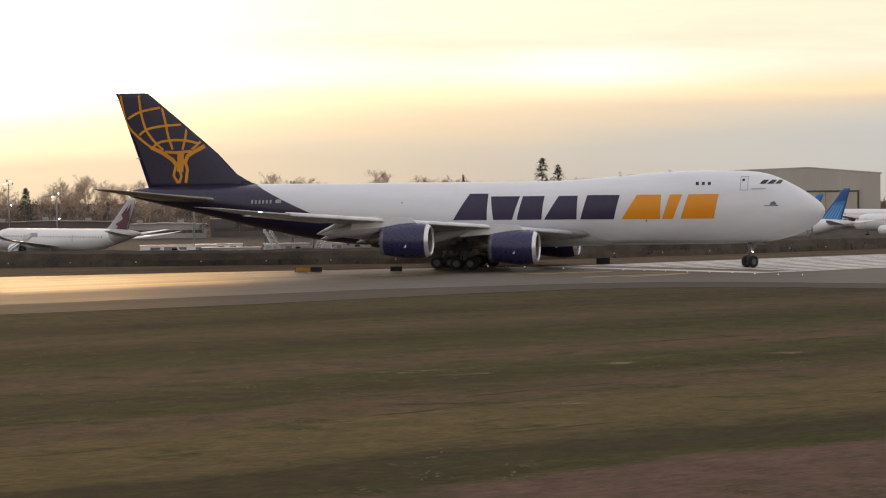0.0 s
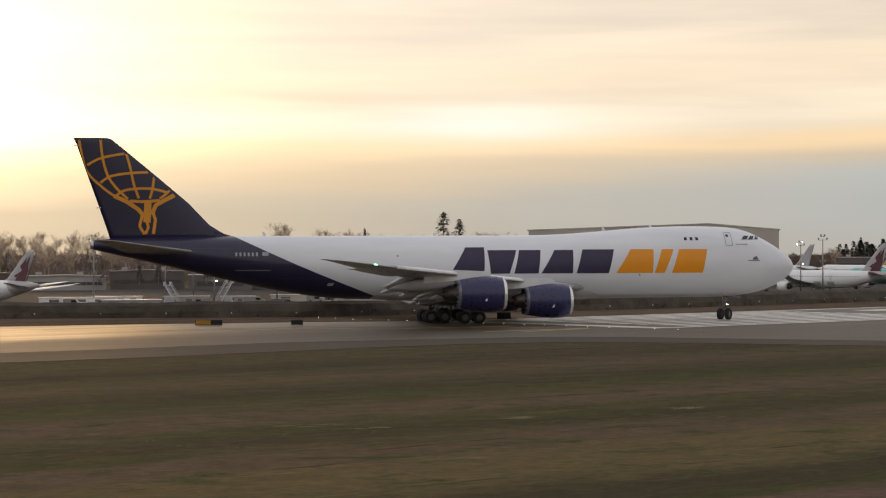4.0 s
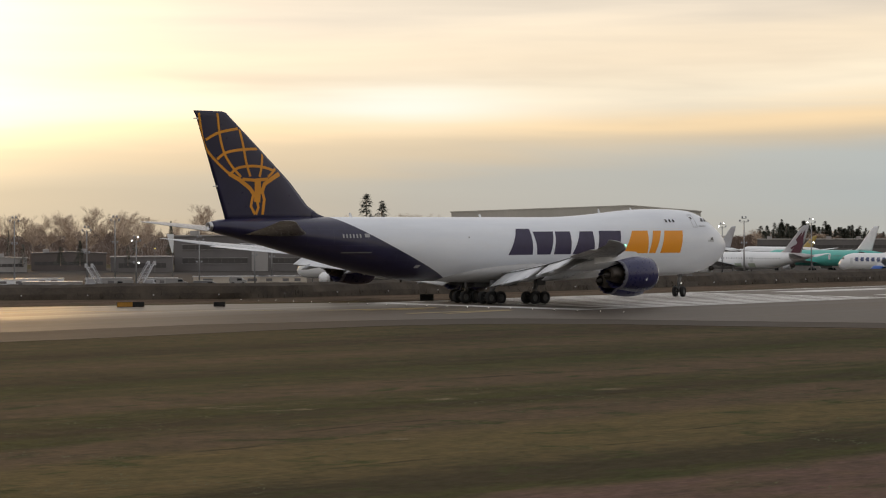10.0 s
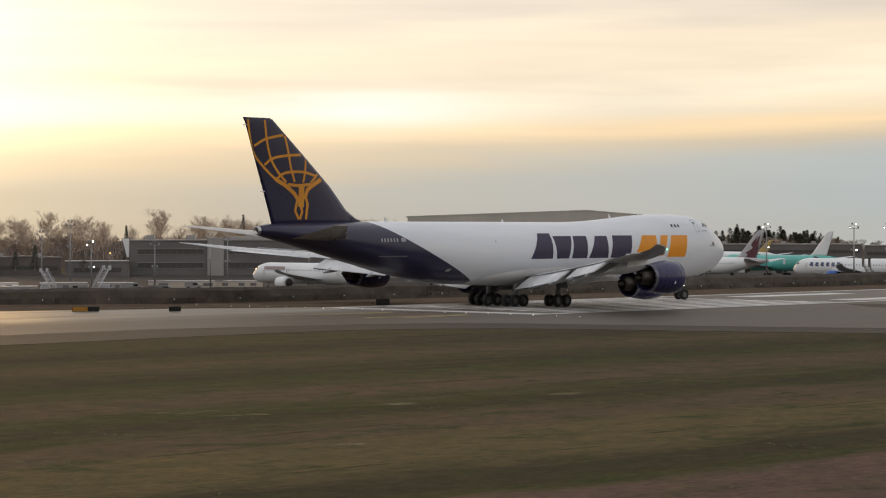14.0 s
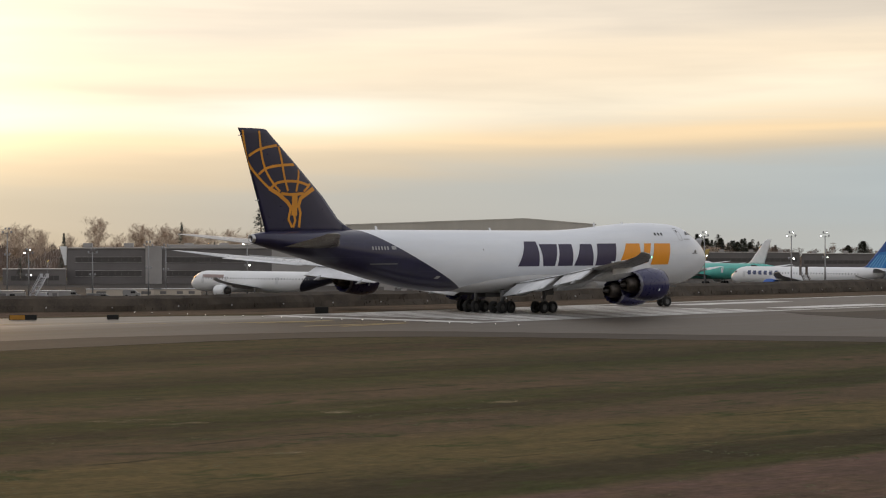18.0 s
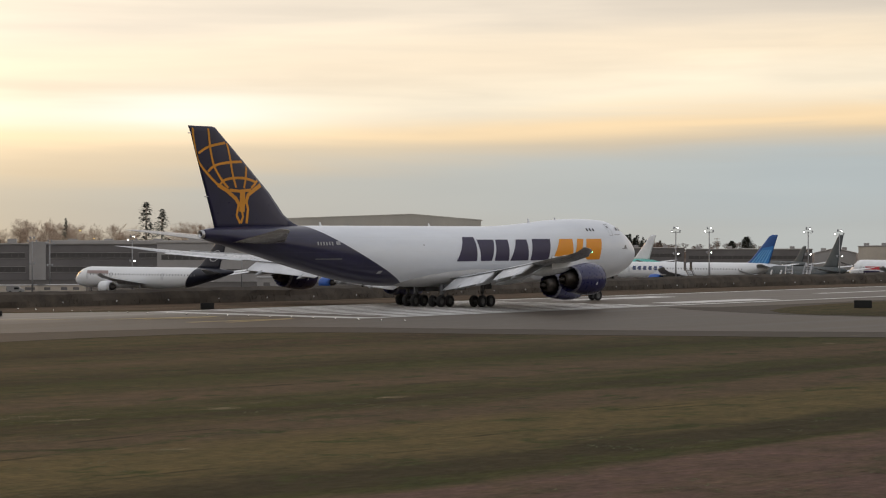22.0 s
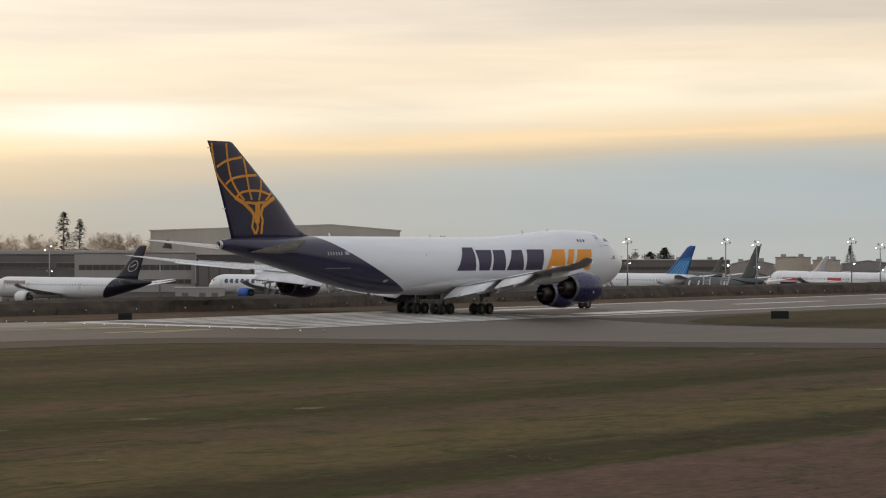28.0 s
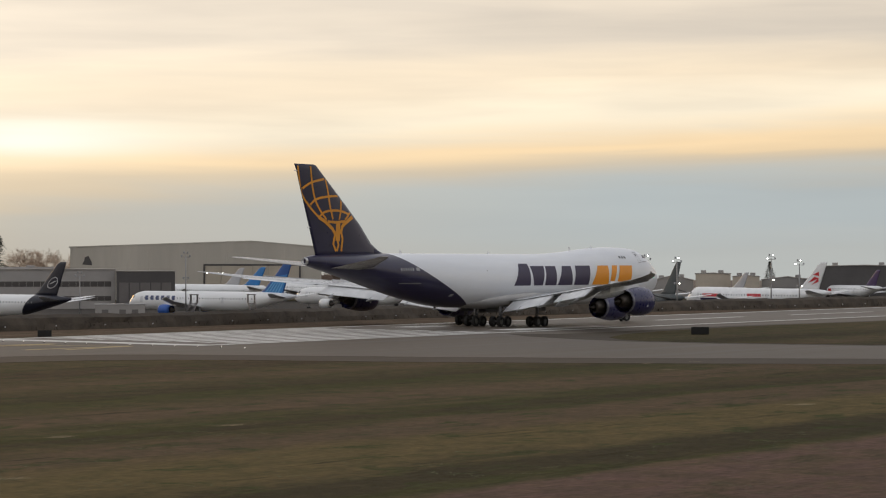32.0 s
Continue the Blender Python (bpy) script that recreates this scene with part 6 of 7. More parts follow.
def shed(name, label, az0, az1, d, h, mat, depth=22, pitch=0.0, bands=()):
    m, W = along_view(az0, d, az1, d)
    ob = thing(name, label, "building", m)
    bm = bmesh.new()
    prof = [Vector((x, 0, z)) for x, z in ((0, -1), (W, -1), (W, h), (W / 2, h + pitch), (0, h))]
    add_loft(bm, [prof, [v + Vector((0, depth, 0)) for v in prof]], 0, True, False)
    bmesh.ops.recalc_face_normals(bm, faces=bm.faces)
    body = part("wall", bm, mat, ob)
    bm = bmesh.new()
    for a, b in (((-0.3, h), (W / 2, h + pitch)), ((W / 2, h + pitch), (W + 0.3, h))):
        add_poly(bm, [(a[0], -0.3, a[1] + 0.02), (b[0], -0.3, b[1] + 0.02), (b[0], depth + 0.3, b[1] + 0.02), (a[0], depth + 0.3, a[1] + 0.02)], (0, 0, 0.35))
    bmesh.ops.recalc_face_normals(bm, faces=bm.faces)
    part("roof", bm, M["office"] if mat is M["store"] else M["roof"], ob)
    for z0, z1, n in bands:
        window_band(ob, body, 1.2, W - 1.2, z0, z1, -0.06, n)
    n = max(2, int(W / 14))
    for i in range(n):
        wall_box(ob, "roof_unit", W * (i + 0.3) / n, W * (i + 0.3) / n + 2.4, depth * 0.4, depth * 0.4 + 2.2, h + pitch * (1 - abs(2 * (i + 0.4) / n - 1)) + 0.2, h + pitch * (1 - abs(2 * (i + 0.4) / n - 1)) + 1.6, M["office_light"])
    return ob


shed("long_building", "long grey flat-roofed building behind the airliners", 6.6, 10.2, 1150, 10.2, M["office"], 30, 0, ((6.0, 7.6, 26),))
shed("long_building", "long grey flat-roofed building behind the airliners", 10.25, 13.3, 1150, 9.6, M["office"], 30, 0, ((5.0, 6.6, 22),))
shed("pale_shed", "pale metal shed with a pitched roof", 13.35, 14.35, 1080, 8.2, M["office_light"], 26, 2.2)
shed("beige_building", "beige low building with plain walls", 14.4, 15.25, 1050, 11.4, M["beige"], 24, 0.3)
shed("beige_building", "beige low building with plain walls", 15.3, 15.95, 1040, 10.2, M["beige"], 24, 0.5)
shed("pale_shed", "pale metal shed with a pitched roof", 16.0, 17.25, 1060, 8.6, M["office_light"], 26, 1.4, ((4.0, 5.2, 8),))
shed("dark_hangar", "dark green-grey hangar with a flat roof", 17.35, 19.6, 1020, 14.8, M["office_dark"], 40, 0.5)
shed("dark_screen", "low dark teal screen wall by the ramp", 17.6, 21.0, 470, 2.8, paint("dark_teal_screen", (0.020, 0.035, 0.036)), 1.2, 0.05)
shed("pale_shed", "pale low building beyond the airliners", -13.2, -11.2, 900, 5.2, M["office_light"], 16, 0.4, ((2.0, 3.2, 14),))
shed("low_store", "low brownish store among the trees", -16.5, -13.4, 930, 6.0, M["store"], 16, 0.6, ((2.2, 3.6, 16),))
shed("low_store", "low brownish store among the trees", -11.1, -9.3, 925, 6.6, M["store"], 16, 0.6, ((2.2, 3.6, 10),))


# ---- light masts ----
def light_mast(az, d, top, arms=2, lit=True, group="light masts"):
    p = spot(az, d)
    h = top - RAMP_Z
    ob = thing("light_mast", "tall grey floodlight mast with lit lamps" if lit else "tall grey floodlight mast, lamps off", "light mast", pose(p.x, p.y, RAMP_Z, 0, 0, -az), group)
    bm = bmesh.new()
    add_tube(bm, (0, 0, 0), (0, 0, h), 0.25, 0.14, 10)
    part("pole", bm, M["mast"], ob)
    for k in range(arms):
        z = h - 0.4 - k * 6.5
        bm = bmesh.new()
        add_box(bm, (0, 0, z), (2.7 if k == 0 else 1.7, 0.14, 0.12), None, 0.03)
        add_box(bm, (0, 0, z + 1.0 if k == 0 else z + 0.5), (1.5 if k == 0 else 1.1, 0.14, 0.12), None, 0.03)
        arm = part("lamp_frame", bm, M["mast"], ob)
        for i in range(4 if k == 0 else 2):
            x, up = ((-1.2, 0.0), (-0.5, 1.0), (0.5, 1.0), (1.2, 0.0))[i] if k == 0 else (-0.7 + i * 1.4, 0.0)
            bm = bmesh.new()
            add_box(bm, (x, -0.35, z + up + 0.40), (0.50, 0.40, 0.50), Matrix.Rotation(radians(-25), 3, "X"), 0.08)
            lamp = part("lamp", bm, M["mast"], arm)
            bm = bmesh.new()
            add_box(bm, (x, -0.60, z + up + 0.29), (0.36, 0.06, 0.30), Matrix.Rotation(radians(-25), 3, "X"), 0.02)
            part("lens", bm, M["lamp_far"] if lit and (i + k) % 2 == 0 else M["window_soft"], arm, "lit lens" if lit and (i + k) % 2 == 0 else "")


M["mast"] = material("galvanised_mast", (0.28, 0.28, 0.285), 0.5, 0.4, 0.1, 1.0)
for az, el, d, lit in ((-15.95, 0.29, 720, True), (-14.81, -0.03, 700, True), (-11.5, 0.17, 690, False), (-9.77, -0.06, 690, False), (-9.09, 0.19, 690, False), (-8.58, -0.31, 690, True), (-7.05, -0.3, 690, False), (-5.7, -0.13, 690, False), (-5.28, -0.2, 720, False),
                      (6.28, 0.135, 690, False), (10.0, 0.09, 680, True), (10.81, 0.09, 720, True), (13.2, 0.075, 680, True), (13.95, 0.02, 690, True), (16.23, 0.09, 720, True), (16.91, -0.045, 690, True), (1.92, 0.15, 690, False), (-0.64, -0.33, 690, False), (7.9, 0.1, 760, True), (-3.3, -0.1, 720, True), (5.75, 0.0, 800, True)):
    light_mast(az, d, H_EYE + d * math.tan(radians(el)), 2, lit)


for az, el in ((-8.13, -0.51), (-4.23, -0.08), (-4.55, 0.12)):
    p = spot(az, 885 if az < -8 else 1090)
    h = H_EYE + p.xy.length * math.tan(radians(el)) - RAMP_Z
    ob = thing("street_lamp", "slim street lamp with a lit yellowish lens, behind the offices", "street lamp", pose(p.x, p.y, RAMP_Z, 0, 0, -az), "street lamps")
    bm = bmesh.new()
    add_tube(bm, (0, 0, 0), (0, 0, h), 0.12, 0.07, 8)
    add_tube(bm, (0, 0, h), (0, -1.2, h + 0.2), 0.06, 0.05, 8)
    part("pole", bm, M["mast"], ob)
    bm = bmesh.new()
    add_box(bm, (0, -1.4, h + 0.15), (0.45, 0.7, 0.28), None, 0.08)
    head = part("lamp_head", bm, M["mast"], ob)
    bm = bmesh.new()
    add_tube(bm, (0, -1.5, h + 0.05), (0, -1.62, h - 0.10), 0.22, 0.16, 10)
    part("lens", bm, M["lamp_yellow"], head, "lit yellowish lens")


# ---- things on the ramp ----
def stair_truck(az, d, h, yaw, mat=None):
    p = spot(az, d)
    ob = thing("stair_truck", "dark grey boarding stairs on a truck, with a dark canopy" if mat else "pale grey boarding stairs on a truck", "stair truck", pose(p.x, p.y, RAMP_Z + 0.02, 0, 0, yaw), "boarding stairs")
    bm = bmesh.new()
    add_box(bm, (0, 0, 1.0), (7.5, 2.3, 0.7), None, 0.08)
    add_box(bm, (3.0, 0, 1.9), (1.7, 2.2, 1.5), None, 0.15)
    part("chassis", bm, grey_w, ob)
    bm = bmesh.new()
    add_box(bm, (3.5, 0, 2.2), (0.75, 2.22, 0.6), None, 0.02)
    part("cab_window", bm, M["glass"], ob)
    bm = bmesh.new()
    n = 14
    for i in range(n):
        add_box(bm, (-3.6 + i * 0.5, 0, 1.4 + (h - 1.4) * i / (n - 1)), (0.55, 1.6, 0.12))
    for s in (-0.9, 0.9):
        a, b = Vector((-3.8, s, 1.2)), Vector((3.0, s, h))
        add_tube(bm, a, b, 0.14, 0.14, 6)
        add_tube(bm, a + Vector((0, 0, 1.1)), b + Vector((0, 0, 1.1)), 0.06, 0.06, 6)
        q = (b - a)
        add_poly(bm, [a, b, b + Vector((0, 0, 0.5)), a + Vector((0, 0, 0.5))], (0, 0.05, 0))
    add_box(bm, (3.7, 0, h + 0.05), (1.6, 1.9, 0.14))
    part("stairs", bm, mat or grey_w, ob)
    for q in (-0.9, 0.9):
        bm = bmesh.new()
        add_box(bm, (3.7, q, h + 0.6), (1.6, 0.06, 1.0), None, 0.01)
        part("side_guard", bm, mat or grey_w, ob)
    if mat:
        bm = bmesh.new()
        for q in (-0.95, 0.95):
            for x in (2.95, 4.45):
                add_box(bm, (x, q, h + 1.25), (0.16, 0.16, 2.4))
            add_box(bm, (3.7, q, h + 1.75), (1.6, 0.10, 1.3), None, 0.02)
        add_box(bm, (3.7, 0, h + 2.5), (2.1, 2.3, 0.22), None, 0.06)
        part("canopy", bm, M["office_dark"], ob, "dark canopy over the platform")
    for x in (-2.6, 2.6):
        for s in (-1, 1):
            bm = bmesh.new()
            add_tube(bm, (x, s * 0.95, 0.45), (x, s * 1.2, 0.45), 0.45, 0.45, 14)
            part("wheel", bm, M["black"], ob)
    return ob


def van(az, d, yaw, mat, label, length=6.5, height=2.7):
    p = spot(az, d)
    ob = thing("service_van", label, "van", pose(p.x, p.y, RAMP_Z + 0.02, 0, 0, yaw), "ramp vehicles")
    bm = bmesh.new()
    L = length / 2
    prof = [(-L, 0.5), (L, 0.5), (L, 1.2), (L - 0.9, 1.45), (L - 1.7, height), (-L, height)]
    rings = [[Vector((x, y, z)) for x, z in prof] for y in (-1.05, 1.05)]
    add_loft(bm, rings, 0, True, False)
    bmesh.ops.recalc_face_normals(bm, faces=bm.faces)
    part("body", bm, mat, ob)
    for s in (-1, 1):
        bm = bmesh.new()
        add_box(bm, (L - 2.1, s * 1.06, height - 0.7), (1.4, 0.04, 0.6), None, 0.01)
        part("side_window", bm, M["glass"], ob)
        for x in (-L * 0.6, L * 0.6):
            bm = bmesh.new()
            add_tube(bm, (x, s * 0.85, 0.4), (x, s * 1.09, 0.4), 0.4, 0.4, 14)
            part("wheel", bm, M["black"], ob)


def crate(az, d, w, dep, h, mat, label, yaw=0):
    p = spot(az, d)
    ob = thing("ramp_cabin", label, "cabin", pose(p.x, p.y, RAMP_Z + 0.02, 0, 0, -az + yaw), "ramp cabins")
    bm = bmesh.new()
    add_box(bm, (0, 0, h / 2), (w, dep, h), None, 0.06)
    part("body", bm, mat, ob)
    bm = bmesh.new()
    add_box(bm, (0, 0, h + 0.09), (w + 0.4, dep + 0.4, 0.16), None, 0.03)
    part("roof", bm, grey_w, ob)
    for x in (-0.3, 0.05, 0.3):
        bm = bmesh.new()
        add_box(bm, (w * x, -dep / 2 - 0.02, h * 0.55), (w * 0.13, 0.06, h * 0.4), None, 0.01)
        part("door" if x == 0.05 else "window", bm, M["office"], ob)


stair_truck(-8.35, 640, 6.6, 72)
stair_truck(-9.6, 650, 5.8, 122)
stair_truck(10.4, 690, 6.3, 100, M["office"])
stair_truck(2.05, 655, 5.2, 75, M["office"])
stair_truck(3.56, 655, 5.2, 95, M["office"])
stair_truck(13.14, 652, 8.0, 60)
stair_truck(12.72, 655, 7.2, 72)
stair_truck(-15.7, 620, 6.0, 10)
for i, (az, d, yw) in enumerate(((-10.1, 660, 3), (-8.9, 660, 182), (-7.6, 670, 8), (-6.9, 655, 4), (-6.1, 690, 0), (1.9, 640, 3), (7.7, 700, 10), (12.75, 720, 5), (-12.0, 650, 0), (-11.2, 655, 180), (-0.7, 640, 4), (16.9, 700, 5))):
    van(az, d, yw, dull_w if i % 3 else M["strut"], "dull grey service van on the ramp" if i % 3 else "dark grey service van on the ramp", 5.0 + (i % 4) * 0.6, 2.0 + 0.2 * (i % 3))
for az, d, w, h, mat in ((-10.6, 640, 16, 2.6, M["office_light"]), (-9.25, 668, 13, 3.0, M["office_light"]), (-8.0, 680, 10, 2.6, M["office_light"]), (-6.3, 700, 22, 2.6, M["beige"]), (-5.0, 700, 14, 2.6, M["beige"]), (0.33, 640, 13.4, 6.5, M["office_light"]), (0.95, 645, 7, 2.8, M["beige"]),
                         (8.0, 740, 15, 2.8, M["office_light"]), (-11.9, 690, 22, 2.2, M["white"]), (-10.9, 700, 14, 2.2, M["white"]), (5.6, 720, 14, 2.6, M["office_light"])):
    crate(az, d, w, 5, h * 0.82, mat, "low pale cabin with a flat white roof on the ramp")



def raked_panel():
    """A tall white swept panel, narrow at its foot, for an upturned wingtip; its slim grey post before the offices is
    added.
    """
    p = spot(-7.70, 700)
    ob = thing("raked_panel", "tall white raked wingtip-like panel on an added slim grey post", "panel", pose(p.x, p.y, RAMP_Z + 0.02, 0, 0, 7.7))
    top, foot = at_el(700, -0.165) - RAMP_Z, at_el(700, -0.62) - RAMP_Z
    bm = bmesh.new()
    add_poly(bm, [(-0.25, -0.15, foot), (0.25, -0.15, foot), (0.4, -0.15, top), (-1.7, -0.15, top)], (0, 0.3, 0))
    bmesh.ops.recalc_face_normals(bm, faces=bm.faces)
    part("panel", bm, M["white"], ob)
    bm = bmesh.new()
    add_tube(bm, (0, 0, 0), (0, 0, foot + 0.02), 0.12, 0.10, 8)
    part("post", bm, M["office"], ob)


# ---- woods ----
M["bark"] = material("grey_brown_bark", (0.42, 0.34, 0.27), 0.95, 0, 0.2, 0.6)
M["twigs"] = material("bare_twigs", (0.56, 0.44, 0.34), 0.95, 0, 0.15, 0.4, island=0.2)
M["needles"] = material("conifer_needles", (0.125, 0.130, 0.100), 0.95, 0, 0.25, 0.5, island=0.5)
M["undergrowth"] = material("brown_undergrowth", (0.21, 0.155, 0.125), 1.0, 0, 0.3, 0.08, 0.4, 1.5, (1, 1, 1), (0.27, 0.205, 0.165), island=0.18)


M["litter"] = material("brown_leaf_litter", (0.15, 0.112, 0.09), 1.0, 0, 0.3, 0.12, 0.6, 1.2, (1, 1, 1), (0.085, 0.066, 0.054))


def prism(verts, faces, a, b, r0, r1):
    d = (b - a)
    if d.length < 1e-6:
        return
    q = d.to_track_quat("Z", "Y").to_matrix()
    n = len(verts)
    for p, r in ((a, r0), (b, r1)):
        for i in range(3):
            verts.append(tuple(p + q @ Vector((r * math.cos(2.1 * i), r * math.sin(2.1 * i), 0))))
    for i in range(3):
        j = (i + 1) % 3
        faces.append((n + i, n + j, n + 3 + j, n + 3 + i))


def mesh_of(name, verts, faces, mat):
    me = bpy.data.meshes.new(name)
    me.from_pydata(verts, [], faces)
    me.materials.append(mat)
    me.update()
    return me


def bare_tree_meshes(seed, height):
    """Broad winter tree: a short bole that forks again and again into a rounded fan of fine twigs."""
    rnd = random.Random(seed)
    tv, tf, cv, cf = [], [], [], []

    def grow(p, d, ln, r, level):
        n = 4 if level == 0 else 3 if level < 3 else 2
        for k in range(n):
            d = (d + Vector((rnd.uniform(-1, 1), rnd.uniform(-1, 1), rnd.uniform(-0.2, 0.7))) * 0.13).normalized()
            e = p + d * ln / n
            r2 = max(0.014, r * (1 - 0.5 / n))
            prism(tv if level < 2 else cv, tf if level < 2 else cf, p, e, r, r2)
            p, r = e, r2
            if level == 5 or (level == 0 and k == 0):
                continue
            for _ in range(3 if level in (0, 4) else 2):
                a = rnd.uniform(0, 6.28)
                out = Vector((math.cos(a), math.sin(a), rnd.uniform(-0.1, 0.4)))
                grow(p, (d + out * rnd.uniform(0.4, 0.75)).normalized(), ln * rnd.uniform(0.48, 0.70) * (1.0 if level else 0.72), max(0.014, r * 0.5), level + 1)
    grow(Vector((0, 0, -0.5)), Vector((rnd.uniform(-0.06, 0.06), 0, 1)), height * 0.72, height * 0.012, 0)
    top = max(v[2] for v in cv)
    for vs in (tv, cv):
        vs[:] = [(x, y, z * height / top) for x, y, z in vs]
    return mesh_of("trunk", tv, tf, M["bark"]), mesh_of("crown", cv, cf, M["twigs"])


def conifer_meshes(seed, height, ragged):
    """Fir: tiers of drooping sprays round a straight stem, dense or ragged with gaps."""
    rnd = random.Random(seed)
    tv, tf, cv, cf = [], [], [], []
    prism(tv, tf, Vector((0, 0, -0.5)), Vector((0, 0, height)), height * 0.012, 0.05)
    gaps = [rnd.uniform(0, 6.28) for _ in range(3)]
    for i in range(1500 if ragged else 1800):
        u = 0.10 + 0.89 * rnd.random() ** 1.25
        a = rnd.uniform(0, 6.28)
        tier = (u * height * (0.42 if ragged else 0.7) + 0.15 * math.sin(a * 3 + seed)) % 1.0
        reach = height * 0.175 * (1 - u) ** (0.85 if ragged else 1.25) * (1.15 - (0.55 if ragged else 0.45) * tier) + 0.12
        if ragged:
            reach *= 0.75 + 0.35 * math.sin(a * 2 + gaps[0] + u * 9)
            if math.sin(a + gaps[1] + u * 14) > 0.55:
                continue
        r = reach * (0.35 + 0.65 * rnd.random() ** 0.6)
        z = u * height - r * 0.22
        out, side = Vector((math.cos(a), math.sin(a), 0)), Vector((-math.sin(a), math.cos(a), 0))
        ln, w = rnd.uniform(0.5, 1.25), rnd.uniform(0.10, 0.34)
        c = out * r + Vector((0, 0, z))
        tip = c + out * ln * 0.7 + Vector((0, 0, -ln * rnd.uniform(0.1, 0.7))) + side * rnd.uniform(-0.3, 0.3)
        b = len(cv)
        cv += [tuple(c - side * w), tuple(c + side * w), tuple(tip)]
        cf.append((b, b + 1, b + 2))
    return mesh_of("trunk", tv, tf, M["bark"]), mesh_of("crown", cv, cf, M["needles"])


def pine_meshes(seed, height, reach):
    """Stout pine: an uneven, rounded, dense crown of short sprays on a bare lower stem."""
    rnd = random.Random(seed)
    tv, tf, cv, cf = [], [], [], []
    prism(tv, tf, Vector((0, 0, -0.5)), Vector((0, 0, height * 0.96)), height * 0.018, 0.06)
    for i in range(2600):
        u = 0.22 + 0.78 * rnd.random()
        a = rnd.uniform(0, 6.28)
        lump = 0.82 + 0.16 * math.sin(a * 3 + seed + u * 7) + 0.14 * math.sin(a * 5 - u * 17 + seed * 2)
        r = reach * (1 - u) ** 0.55 * lump * (0.25 + 0.75 * rnd.random() ** 0.5)
        out, side = Vector((math.cos(a), math.sin(a), 0)), Vector((-math.sin(a), math.cos(a), 0))
        c = out * r + Vector((0, 0, u * height * 0.985))
        ln, w = rnd.uniform(0.4, 1.0), rnd.uniform(0.14, 0.36)
        tip = c + out * ln * 0.6 + Vector((0, 0, ln * rnd.uniform(-0.4, 0.7))) + side * rnd.uniform(-0.3, 0.3)
        b = len(cv)
        cv += [tuple(c - side * w), tuple(c + side * w), tuple(tip)]
        cf.append((b, b + 1, b + 2))
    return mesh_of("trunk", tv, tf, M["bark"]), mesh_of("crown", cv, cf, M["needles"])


PINES = [(pine_meshes(41 + i, 13, 4.3 - 0.35 * i), 13) for i in range(3)]
BARE = [(bare_tree_meshes(11 + i, 22), 22) for i in range(4)]
FIRS = [(conifer_meshes(31 + i, 26, i < 2), 26) for i in range(4)]


def tree(kind, az, d, top, ground, seed, wide=1.0):
    rnd = random.Random(seed)
    kinds = {"bare": BARE, "fir": FIRS, "pine": PINES}[kind]
    (trunk, crown), h = kinds[seed % len(kinds)]
    p = spot(az, d, ground)
    real = max(v.co.z for v in crown.vertices)
    s = (top - ground) / real
    ob = thing("bare_tree" if kind == "bare" else "conifer", "bare winter tree with fine grey-brown twigs" if kind == "bare" else "stout dark pine with a dense rounded crown" if kind == "pine" else "dark green conifer with ragged drooping branches", "tree", None, "trees behind the ramp")
    ob.matrix_basis = Matrix.LocRotScale(p, Euler((0, 0, rnd.uniform(0, 6.28))), (s * wide, s * wide, s))
    for nm, me in (("trunk", trunk), ("crown", crown)):
        o = new(nm, me)
        o.parent = ob


def at_el(d, el):
    return H_EYE + d * math.tan(radians(el))


WOOD_Z = -6.0
raked_panel()

rnd = random.Random(77)
for i, (az, el) in enumerate(((-16.6, 0.25), (-16.15, 0.30), (-15.4, 0.22), (-15.0, 0.34), (-14.67, 0.46), (-14.4, 0.42), (-14.13, 0.52), (-13.8, 0.40), (-13.45, 0.37), (-13.1, 0.30), (-12.85, 0.37), (-12.4, 0.30), (-12.0, 0.42), (-11.6, 0.38), (-11.2, 0.30), (-10.8, 0.36), (-10.49, 0.42), (-10.1, 0.36),
                              (-9.62, 0.53), (-9.3, 0.36), (-9.0, 0.44), (-8.74, 0.42), (-8.3, 0.30), (-7.95, 0.22), (-7.58, 0.19), (-7.2, 0.26), (-6.92, 0.585), (-6.5, 0.2), (-6.2, 0.25), (-6.0, 0.3), (-5.87, 0.43), (-5.6, 0.38), (-5.32, 0.44), (-5.1, 0.36), (-4.85, 0.33), (-4.6, 0.36), (-4.3, 0.30), (-4.0, 0.28), (-3.7, 0.30), (-3.4, 0.26),
                              (-2.3, 0.30), (-1.92, 0.36), (-1.7, 0.33), (-1.45, 0.34), (-1.23, 0.31), (-0.95, 0.25), (5.8, 0.07), (6.1, 0.04), (6.6, -0.1), (-17.2, 0.3), (-17.8, 0.36))):
    d = 1180 + rnd.uniform(-50, 120)
    if el < 0.30 and i % 3:
        continue
    tree("bare", az, d, at_el(d, el), WOOD_Z, 100 + i, rnd.uniform(0.75, 1.0))
